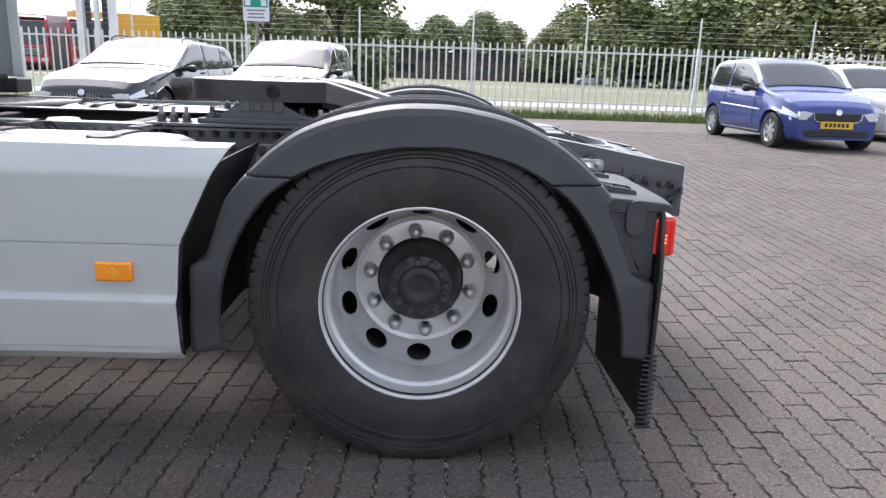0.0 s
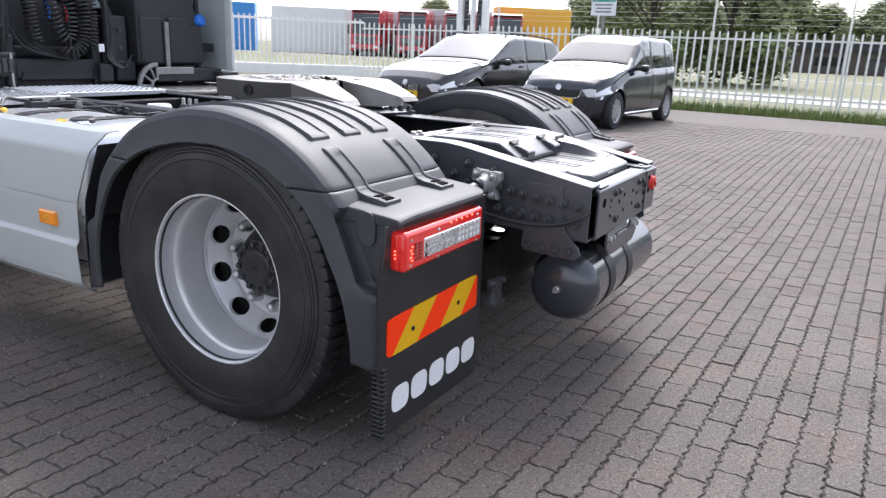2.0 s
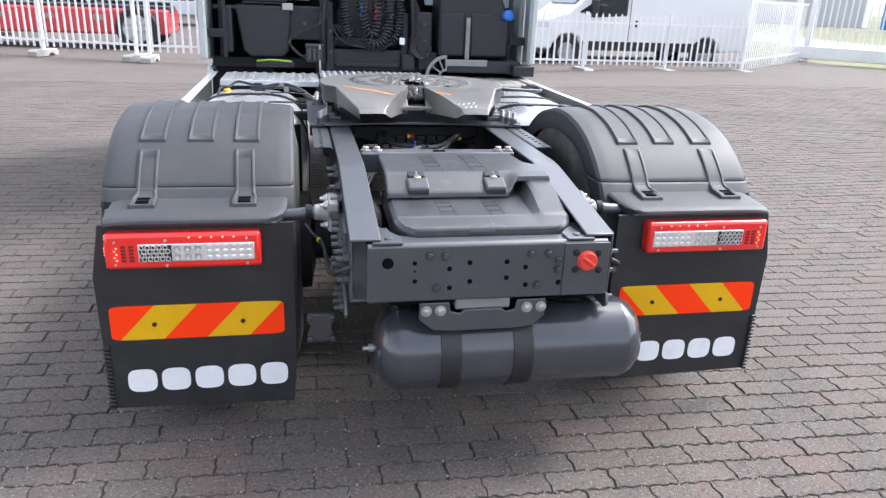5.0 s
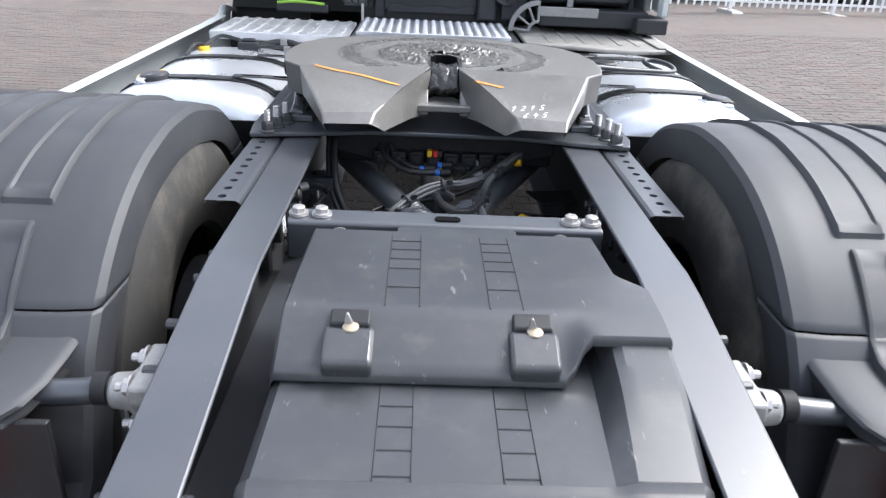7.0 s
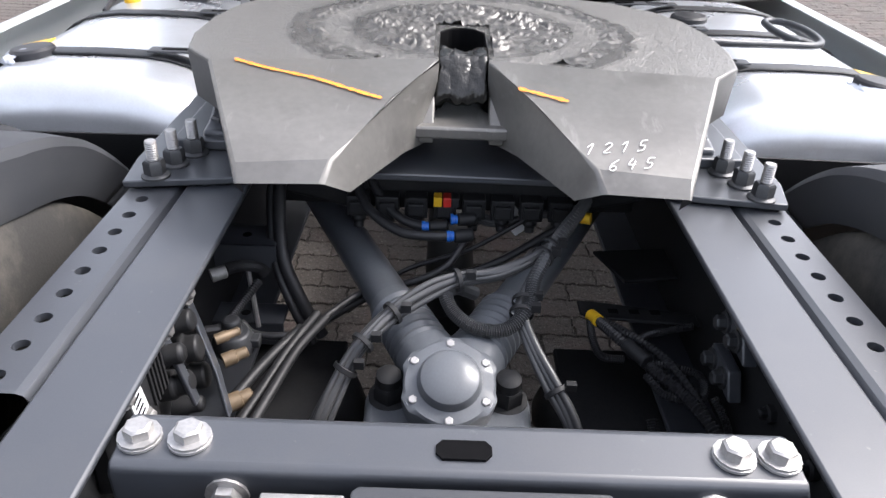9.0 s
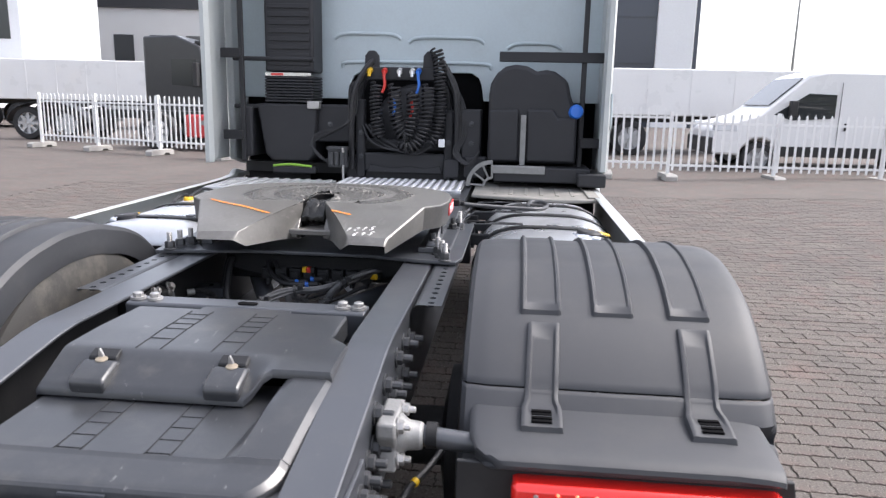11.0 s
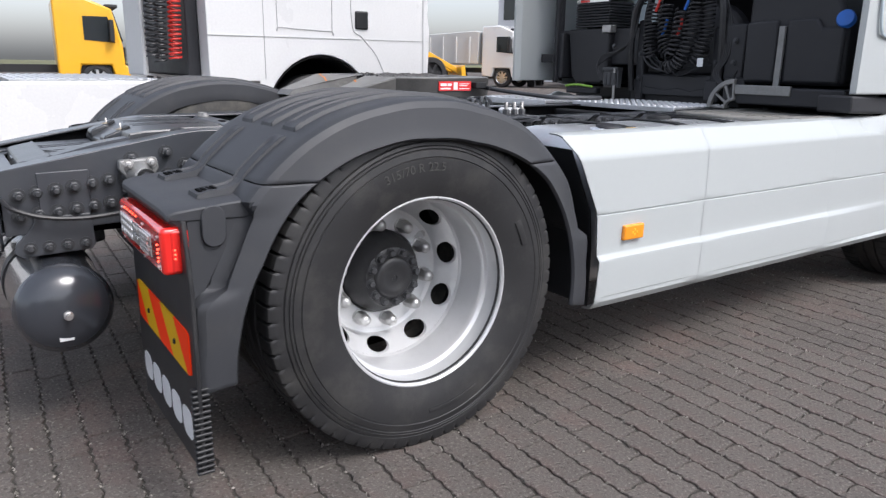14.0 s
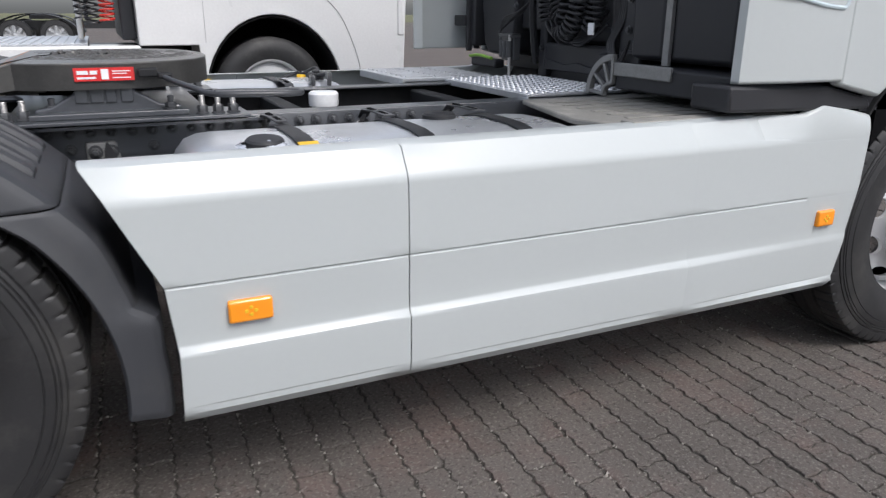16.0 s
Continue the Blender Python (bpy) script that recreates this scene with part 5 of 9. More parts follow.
def frame_inside():
    """Lines, valves and brackets seen between the rails."""
    bm = B()
    box(bm, -.33, .33, .53, .60, .82, .93)
    prism(bm, [(-.33, .87), (-.20, .84), (.20, .84), (.33, .87), (.33, .925), (-.33, .925)], "y", .48, .53)
    part("inner_crossmember", bm, M_FRAMEDK, truck, bevel=.008)
    for y in (1.25, 1.95, 2.5):
        bm = B()
        box(bm, -.33, .33, y, y + .07, .70, .92)
        part("inner_crossmember", bm, M_FRAMEDK, truck, bevel=.008)
    # valve row behind the plate
    vr = None
    for k in range(8):
        x = -.19 + k * .05
        bm = B()
        box(bm, x, x + .040, .445, .475, .842, .880)
        box(bm, x + .006, x + .034, .436, .446, .850, .872)
        lathe(bm, (x + .02, .46, .842), (0, -.3, -1), [(.013, 0), (.013, .012), (.009, .014), (.009, .026)], 10)
        ob = part("valve_manifold" if vr is None else "valve", bm, M_PLASTIC, vr or truck, "black air valve manifold with coloured plugs and hoses" if vr is None else "", bevel=.003)
        vr = vr or ob
    for x, m in ((-.040, M_YELLOW), (-.024, M_RED), (-.010, M_PLASTIC)):
        bm = B()
        box(bm, x, x + .014, .430, .452, .872, .890)
        part("plug", bm, m, vr, bevel=.002)
    for x, y, z in ((-.053, .415, .842), (-.004, .430, .850), (-.010, .385, .842)):
        bm = B()
        lathe(bm, (x - .006, y, z), (1, .1, 0), [(.0100, 0), (.0100, .005), (.0085, .006), (.0085, .012)], 12)
        part("hose_collar", bm, M_BLUE, vr)
        bm = B()
        lathe(bm, (x + .006, y, z), (1, .25, 0), [(.011, 0), (.012, .01), (.012, .03), (.008, .034)], 10)
        part("hose_fitting", bm, M_PLASTIC, vr, bevel=.002)

    def hose(pts, r, parent, mat=M_CABLE, name="hose", rip=None, n=8):
        bm = B()
        tube(bm, pts, r, 8, n, ripple=rip)
        return part(name, bm, mat, parent, smooth=20 if rip else 60)
    hose([(-.175, .47, .895), (-.150, .43, .865), (-.10, .395, .845), (-.055, .385, .842), (-.014, .386, .842)], .0088, vr)
    hose([(-.150, .48, .895), (-.125, .45, .868), (-.09, .425, .848), (-.056, .416, .842)], .0082, vr)
    hose([(.02, .40, .835), (-.02, .35, .80), (-.10, .335, .77), (-.16, .325, .758), (-.235, .225, .755), (-.30, .215, .755), (-.325, .225, .77)], .0062, vr)
    hose([(.18, .45, .83), (.05, .39, .78), (-.10, .36, .755), (-.20, .30, .73), (-.25, .24, .71), (-.31, .20, .69)], .0068, vr)
    hose([(.15, .46, .86), (.03, .42, .80), (-.09, .40, .76), (-.18, .33, .72)], .0045, vr)
    hose([(-.300, .47, .905), (-.304, .445, .88), (-.292, .38, .80), (-.262, .352, .73), (-.225, .34, .66)], .0120, vr)
    hose([(-.316, .47, .905), (-.318, .44, .87), (-.305, .38, .79), (-.275, .345, .72), (-.24, .33, .65)], .0085, vr)
    # main looms over the V-rods
    lm = hose([(.225, .46, .875), (.205, .41, .888), (.14, .292, .884), (.07, .240, .872), (.0, .215, .870), (-.045, .192, .862), (-.090, .162, .846), (-.128, .122, .824), (-.150, .100, .794), (-.176, .062, .749), (-.20, .03, .69)], .006, truck, M_LOOM, "wiring_loom")
    lm["label"] = "bundled grey-black cables tied over the V-rod arms"
    rnd = random.Random(3)

    def bundle(path, count, r, spread):
        for c in range(count):
            a0 = c * 2.4
            ox, oz = math.cos(a0) * spread * math.sqrt((c + .3) / count), math.sin(a0) * spread * .7 * math.sqrt((c + .3) / count)
            pts = []
            for j, q in enumerate(path):
                w = 1 + .35 * math.sin(j * 1.7 + c)
                pts.append((q[0] + ox * w * .8, q[1] + ox * w * .7 * (1 if j < 4 else -.2), q[2] + oz * w))
            hose(pts, r * rnd.uniform(.85, 1.1), lm, M_LOOM, "cable", n=10)
    bundle([(.225, .46, .87), (.205, .41, .885), (.14, .292, .88), (.07, .240, .868), (.0, .215, .866), (-.045, .192, .858), (-.090, .162, .842), (-.128, .122, .82), (-.150, .100, .79), (-.176, .062, .745), (-.20, .03, .69)], 7, .0058, .0125)
    bundle([(.225, .46, .865), (.203, .40, .88), (.145, .30, .872), (.108, .235, .848), (.094, .190, .83), (.108, .150, .805), (.135, .105, .77), (.16, .072, .735), (.18, .04, .69)], 5, .0056, .010)
    bundle([(.225, .46, .865), (.15, .47, .845), (.08, .46, .83), (.03, .45, .845)], 4, .0042, .010)
    rip = lambda i: 1.14 if i % 2 else .88
    hose([(.225, .46, .88), (.203, .40, .893), (.15, .30, .887), (.115, .235, .862), (.104, .195, .84), (.075, .164, .822), (.035, .160, .82), (.0, .178, .83), (-.016, .202, .848), (.0, .235, .84), (.03, .25, .82)], .0098, lm, M_LOOM, "corrugated_hose", rip, 26)
    for q, d in (((.14, .292, .88), (.7, 1, 0)), ((.128, .272, .876), (.7, 1, 0)), ((.0, .215, .866), (1, .35, .05)), ((-.090, .162, .842), (.8, .7, .3)), ((-.128, .122, .82), (.6, .7, .4)), ((-.150, .100, .79), (.4, .4, .6)), ((.094, .190, .83), (.1, 1, .3)), ((.098, .208, .838), (.1, 1, .3)), ((.140, .098, .765), (-.5, .7, .6))):
        bm = B()
        D = Vector(d).normalized()
        lathe(bm, Vector(q) - D * .004, D, [(.0165, 0), (.018, .001), (.018, .007), (.0165, .008)], 14, False, False)
        box(bm, q[0] + .012, q[0] + .026, q[1] - .007, q[1] + .003, q[2] + .006, q[2] + .018)
        part("cable_tie", bm, M_PLASTIC, lm)
    bm = B()
    cyl(bm, (.208, .412, .872), (.224, .405, .874), .010, 10)
    part("yellow_tag", bm, M_YELLOW, lm)
    bm = B()
    prism(bm, [(.075, .835), (.105, .855), (.135, .815), (.11, .795)], "y", .478, .482)
    part("white_tag", bm, M_WHITE, lm)
    # valve group on the rail
    bm = B()
    prism(bm, [(-.10, .93), (.02, .93), (.13, .885), (.12, .74), (-.02, .72), (-.10, .76)], "x", -.408, -.375)
    vg = part("valve_block", bm, M_PLASTIC, truck, "black valve block with brass and steel fittings on the rail", bevel=.008)
    bm = B()
    prism(bm, [(-.095, .905), (-.005, .915), (.005, .84), (-.085, .825)], "x", -.376, -.352)
    ec = part("valve_cover", bm, M_PLASTIC, vg, bevel=.006)
    for k in range(5):
        bm = B()
        prism(bm, [(-.040 + k * .009, .905), (-.036 + k * .009, .905), (-.030 + k * .009, .840), (-.034 + k * .009, .840)], "x", -.353, -.349)
        part("cooling_fin", bm, M_PLASTIC, ec)
    bm = B()
    prism(bm, [(-.088, .893), (-.060, .898), (-.050, .855), (-.078, .85)], "x", -.353, -.3505)
    lb = part("white_label", bm, M_WHITE, ec)
    for k in range(4):
        bm = B()
        prism(bm, [(-.082 + k * .0022, .886 - k * .009), (-.066 + k * .0022, .889 - k * .009), (-.065 + k * .0022, .886 - k * .009), (-.081 + k * .0022, .883 - k * .009)], "x", -.3508, -.3500)
        part("label_bar", bm, M_DARK, lb)
    for y, z in ((-.092, .903), (-.055, .842), (.0, .908), (.03, .90)):
        bm = B()
        bolt(bm, (-.352, y, z), (1, 0, .2), .0085, .007)
        part("valve_screw", bm, M_STEEL, vg)
    for k, (y, z, r) in enumerate(((.075, .872, .019), (.085, .820, .023), (.095, .765, .023), (.03, .855, .017), (.04, .80, .020), (.06, .745, .015))):
        bm = B()
        lathe(bm, (-.385, y, z), (1, .15, .15), [(r, 0), (r, .025), (r * .8, .030), (r * .8, .045), (r * .45, .050)], 16)
        part("valve_barrel", bm, M_PLASTIC, vg, bevel=.002)
    for pts in (((-.372, .135, .893), (-.350, .118, .84), (-.325, .092, .785), (-.305, .060, .735)), ((-.372, .045, .893), (-.352, .04, .84), (-.335, .035, .78))):
        bm = B()
        g = [[(x, y - .008, z), (x, y + .008, z), (x + .005, y + .008, z + .003), (x + .005, y - .008, z + .003)] for x, y, z in pts]
        V = sheet(bm, g, close=True)
        bm.faces.new(V[0])
        bm.faces.new(V[-1][::-1])
        part("strap_iron", bm, M_FRAME, vg, bevel=.0015)
    bm = B()
    bolt(bm, (-.366, .128, .885), (.8, 0, .5), .012, .012)
    part("strap_bolt", bm, M_STEEL, vg)
    brass = surf("dull_brass", (0.21, 0.155, 0.10), .5, metal=.4)
    for q, r in (((-.322, .118, .782), .0105), ((-.312, .085, .733), .0135), ((-.335, .135, .805), .008)):
        bm = B()
        lathe(bm, q, (.8, .5, .1), [(r, 0), (r, .018), (r * .8, .020), (r * .8, .034), (r * .5, .036)], 12)
        part("brass_fitting", bm, brass, vg)
    # levelling valve with its rod
    bm = B()
    lathe(bm, (-.330, .195, .740), (0, 0, 1), [(.030, 0), (.032, .02), (.024, .034), (.014, .036), (.014, .055), (.011, .058)], 16)
    box(bm, -.345, -.29, .185, .205, .752, .766)
    lv = part("levelling_valve", bm, M_BOLT, vg, bevel=.003)
    bm = B()
    cyl(bm, (-.322, .300, .705), (-.335, .322, .80), .0045, 8)
    part("link_rod", bm, M_STEEL, lv)
    hose([(-.31, .085, .735), (-.285, .14, .745), (-.262, .185, .752), (-.235, .235, .755)], .0085, vg, M_PLASTIC)
    hose([(-.292, .04, .73), (-.27, .11, .74), (-.245, .185, .755), (-.215, .26, .765)], .0075, vg, M_PLASTIC)
    hose([(-.270, .03, .74), (-.252, .10, .75), (-.232, .18, .757), (-.20, .25, .765)], .0075, vg, M_PLASTIC)
    hose([(-.352, .27, .835), (-.335, .29, .83), (-.315, .31, .815), (-.305, .315, .80)], .0085, vg, rip=rip, n=20)
    hose([(-.36, .16, .80), (-.345, .20, .78), (-.335, .26, .775), (-.315, .31, .79)], .0065, vg, rip=rip, n=24)
    bm = B()
    lathe(bm, (-.372, .255, .832), (1, .6, .1), [(.011, 0), (.011, .022), (.009, .024)], 10)
    part("sensor_plug", bm, M_CAST, vg)
    for z, y0, y1, x1 in ((.700, .315, .375, -.285), (.82, .37, .44, -.30)):
        bm = B()
        box(bm, -.41, x1, y0, y1, z - .005, z)
        box(bm, -.41, x1, y0, y0 + .005, z - .045, z)
        br = part("shelf_bracket", bm, M_FRAME, vg, bevel=.002)
        bm = B()
        lathe(bm, (-.355, (y0 + y1) / 2, z), (0, 0, 1), [(.008, 0), (.007, .0008)], 12)
        part("bracket_hole", bm, M_DARK, br)
    # sensor leads on the other side
    bm = B()
    prism(bm, [(.208, .345), (.232, .345), (.40, .315), (.40, .285), (.225, .300), (.208, .31)], "z", .744, .750)
    ld = part("sensor_bracket", bm, M_FRAMEDK, truck, "black bracket with corrugated sensor leads", bevel=.002)
    for x in (.255, .29, .325):
        bm = B()
        box(bm, x, x + .016, .310, .322, .7502, .7512)
        part("bracket_hole", bm, M_DARK, ld)
    bm = B()
    prism(bm, [(.26, .50), (.40, .52), (.40, .42), (.30, .40)], "z", .75, .757)
    part("upper_bracket", bm, M_FRAMEDK, ld, bevel=.002)
    for pts, r in (([(.228, .296, .752), (.25, .25, .755), (.285, .18, .755), (.33, .12, .745), (.36, .06, .73), (.37, .0, .71)], .0088), ([(.285, .18, .755), (.33, .17, .755), (.362, .155, .75), (.355, .125, .74), (.31, .13, .735), (.285, .17, .74)], .0062),
                   ([(.222, .296, .75), (.222, .26, .735), (.235, .235, .72), (.27, .235, .715)], .0062), ([(.27, .21, .74), (.30, .255, .745), (.34, .265, .752), (.375, .255, .77)], .0058), ([(.29, .12, .70), (.295, .09, .67), (.295, .05, .62)], .0085),
                   ([(.24, .29, .75), (.28, .225, .765), (.32, .17, .76), (.35, .10, .74), (.355, .04, .71)], .0062), ([(.37, .12, .745), (.385, .09, .72), (.38, .05, .70), (.36, .03, .69)], .006)):
        hose(pts, r, ld, M_CABLE, "corrugated_lead", rip, 22)
    bm = B()
    cyl(bm, (.224, .302, .751), (.232, .280, .756), .0105, 12)
    part("yellow_sleeve", bm, M_YELLOW, ld)
    bm = B()
    cyl(bm, (.262, .215, .762), (.285, .172, .762), .012, 12)
    part("connector", bm, M_PLASTIC, ld, bevel=.002)
    for y, z in ((.12, .855), (.128, .785)):
        bm = B()
        prism(bm, [(y - .045, z - .018), (y + .05, z - .012), (y + .045, z + .018), (y - .02, z + .018)], "x", .372, .392)
        c = part("rail_bracket", bm, M_FRAME, ld, bevel=.003)
        for dy in (-.012, .03):
            bm = B()
            bolt(bm, (.372, y + dy, z), (-1, 0, 0), .011, .014)
            part("bracket_bolt", bm, M_BOLT, c)
    for y, z in ((.03, .86), (.03, .80), (-.03, .85), (-.08, .82)):
        bm = B()
        bolt(bm, (.409, y, z), (-1, 0, 0), .013, .012, .01)
        part("web_bolt", bm, M_FRAMEDK, ld)
    # brake chambers
    for s in (-1, 1):
        bm = B()
        lathe(bm, (s * .30, -.10, .60), (0, 1, 0), [(.06, 0), (.085, .03), (.085, .10), (.09, .105), (.09, .12), (.08, .125), (.07, .18), (.03, .20)], 22)
        part("brake_chamber", bm, M_FRAMEDK, truck)
        bm = B()
        tube(bm, [(s * .545, -.52, .74), (s * .52, -.57, .722), (s * .488, -.63, .706), (s * .480, -.70, .694), (s * .478, -.80, .690), (s * .474, -.90, .703), (s * .455, -.975, .732), (s * .415, -.998, .755)], .0072, 8)
        lc = part("lamp_cable", bm, M_CABLE, truck)
        bm = B()
        lathe(bm, (s * .499, -.607, .711), (-.45 * s, -.85, -.25), [(.0082, -.006), (.0088, -.005), (.0088, .005), (.0082, .006)], 10, False, False)
        part("yellow_tag", bm, M_YELLOW, lc)


# ---- side panels, tanks, decks and cab ----
EDGE_R = [(.30, .722), (.32, .722), (.51, .728), (.675, .712), (.81, .648), (.92, .594), (.945, .574), (.96, .57)]
EDGE_F = [(.30, 2.925), (.337, 2.94), (.516, 2.975), (.694, 3.0), (.88, 3.012), (.916, 3.015), (.96, 2.78)]
SKIRT = [(1.125, .952), (1.165, .950), (1.185, .944), (1.226, .885), (1.233, .86), (1.236, .70), (1.236, .679), (1.230, .675), (1.230, .671), (1.235, .667), (1.231, .56), (1.230, .530), (1.233, .521), (1.243, .508), (1.244, .500), (1.242, .44), (1.239, .372),
         (1.237, .368), (1.236, .352), (1.215, .326), (1.18, .320)]


def side_skirt(s):
    cuts = [None, 1.302, 2.246, None]
    root = None
    for k in range(3):
        rows = []
        for x, z in SKIRT:
            a = lerp_table(EDGE_R, z) if k == 0 else cuts[k] + (.0016, .0006)[k - 1]
            b = lerp_table(EDGE_F, z) if k == 2 else cuts[k + 1] - (.0016, .0006)[k]
            if k == 2 and z > .88:
                b = 2.52
            fade = .0085 if k == 2 and x > 1.2365 and z < .6 else 0.0
            rows.append([((1.235 if k == 2 and i > 3 and .670 < z < .676 else x - fade * min(1.0, i / 4)) * s, a + (b - a) * i / 6, z + (.004 * i / 6 if k == 2 and z > .9 else 0)) for i in range(7)])
        bm = B()
        sheet(bm, rows)
        ob = part("side_skirt" if root is None else "skirt_panel", bm, M_SKIRT, root or truck, "glossy pale blue-white painted side skirt in three panels" if root is None else "", solid=.006, smooth=22)
        root = root or ob
    # raised front end of the skirt
    bm = B()
    rows = []
    ztab = [(2.50, .953), (2.69, .9545), (2.71, .957), (2.755, .974), (2.775, .980), (2.79, .980), (2.9, .962), (3.018, .938)]
    for i in range(40):
        y = 2.50 + .512 * i / 39
        z = lerp_table(ztab, y)
        k = min(1.0, max(0.0, (y - 2.50) / .25))
        rows.append([(x * s, y, zz) for x, zz in ((1.2305, .83), (1.2325, .862), (1.221 + .011 * k, .887), (1.204 + .025 * k, .905), (1.188 + .036 * k, z - .012), (1.182 + .034 * k, z - .003), (1.174 + .030 * k, z), (1.148 + .042 * k, z - .004), (1.143 + .042 * k, z - .03))])
    sheet(bm, rows)
    part("skirt_horn", bm, M_SKIRT, root, solid=.004, smooth=60)
    for y in (.895, 2.848):
        bm = B()
        w = .052 if y < 2 else .04
        box(bm, *sorted((1.228 * s, 1.250 * s)), y - w, y + w, .568, .624)
        mk = part("side_marker", bm, M_AMBER, root, "amber side marker lamp", bevel=.006)
        bm = B()
        for dy, dz in ((0, .009), (0, -.009), (.011, 0), (-.011, 0)):
            lathe(bm, (1.250 * s, y + dy, .596 + dz), (s, 0, 0), [(.005, 0), (.004, .002)], 8)
        part("marker_led", bm, M_YELLOW, mk)
    # dark splash panel between mudguard and skirt
    bm = B()
    zs = [.33, .45, .55, .68, .80, .90]
    sheet(bm, [[(x * s, lerp_table(EDGE_R, z) + dy, z) for x, dy in ((.55, .03), (1.0, .02), (1.17, .012), (1.20, .002))] for z in zs])
    part("splash_panel", bm, M_PLASTIC, root, solid=.006)
    return root


def fuel_tank(s):
    y0, y1 = .80, (2.0 if s > 0 else 1.75)
    cx, cz = .835, .638
    bm = B()
    rows = []
    n = 40
    for y, k in ((y0, .72), (y0 + .010, .86), (y0 + .035, .95), (y0 + .07, .99), (y0 + .11, 1.0), (y1 - .11, 1.0), (y1 - .07, .99), (y1 - .035, .95), (y1 - .010, .86), (y1, .72)):
        rows.append([(cx * s + px * k, y, cz + pz * k) for px, pz in ring_pts(n, .325, .303, 3.4)])
    V = sheet(bm, rows, close=True)
    bm.faces.new(V[0])
    bm.faces.new(V[-1][::-1])
    tk = part("fuel_tank", bm, M_ALU, truck, "brushed aluminium fuel tank behind the side skirt", smooth=30)
    for y in ((1.11, 1.45, 1.77) if s > 0 else (1.02, 1.42)):
        bm = B()
        rows = []
        for dy in (-.024, .024):
            rows.append([(cx * s + px, y + dy, cz + pz) for px, pz in ring_pts(n, .329, .308, 3.4)])
        sheet(bm, rows, close=True)
        st = part("tank_strap", bm, M_FLAP, tk, "black rubber-lined strap", solid=.006)
        # slotted steel end with its draw bolt
        bm = B()
        prism(bm, [(.455 * s, .915), (.50 * s, .945), (.60 * s, .952), (.72 * s, .953), (.72 * s, .957), (.60 * s, .957), (.50 * s, .951), (.452 * s, .921)], "y", y - .019, y + .019)
        ep = part("strap_end", bm, M_BOLT, st, bevel=.001)
        for x0, x1 in ((.52, .58), (.62, .69)):
            bm = B()
            box(bm, *sorted((x0 * s, x1 * s)), y - .007, y + .007, .9525, .9580)
            part("slot", bm, M_DARK, ep)
        bm = B()
        cyl(bm, (.425 * s, y, .88), (.475 * s, y, .935), .008, 10)
        bolt(bm, (.43 * s, y, .885), (.5 * s, 0, .55), .013, .014)
        part("draw_bolt", bm, M_STEEL, ep)
        bm = B()
        box(bm, *sorted((.46 * s, .58 * s)), y - .02, y + .02, .86, .905)
        box(bm, *sorted((.425 * s, .50 * s)), y - .035, y + .035, .78, .885)
        part("strap_bracket", bm, M_FRAMEDK, st, bevel=.004)
    bm = B()
    prism(bm, [(1.000 * s, .9365), (1.000 * s, .941), (1.085 * s, .922), (1.085 * s, .918)], "y", 1.086, 1.140)
    part("yellow_label", bm, M_YELLOW, tk)
    # cap wrapped in film
    bm = B()
    lathe(bm, (.985 * s, 1.005, .915), (.1 * s, 0, 1), [(.048, 0), (.050, .012), (.050, .034), (.044, .040), (.015, .041)], 24)
    cp = part("tank_cap", bm, M_CABDARK, tk, "black tank cap wrapped in crumpled clear film")
    bm = B()
    bmesh.ops.create_icosphere(bm, subdivisions=4, radius=.066)
    for v in list(bm.verts):
        n0 = v.co.normalized()
        v.co *= 1 + .16 * noise.noise(n0 * 2.3) + .10 * noise.noise(n0 * 6) + .05 * noise.noise(n0 * 13)
        v.co.z = v.co.z * .36
        v.co += Vector((.985 * s, 1.0, .930))
    bmesh.ops.delete(bm, geom=[v for v in bm.verts if noise.noise(v.co * 17) > .12 and v.co.z > .925], context="VERTS")
    part("clear_film", bm, M_BAG, cp, smooth=60)
    if s > 0:
        bm = B()
        lathe(bm, (.72, 1.62, .90), (0, 0, 1), [(.055, 0), (.055, .05), (.048, .056), (.03, .056), (.02, .06)], 24)
        part("filler_cap", bm, M_PLASTIC, tk)
    return tk


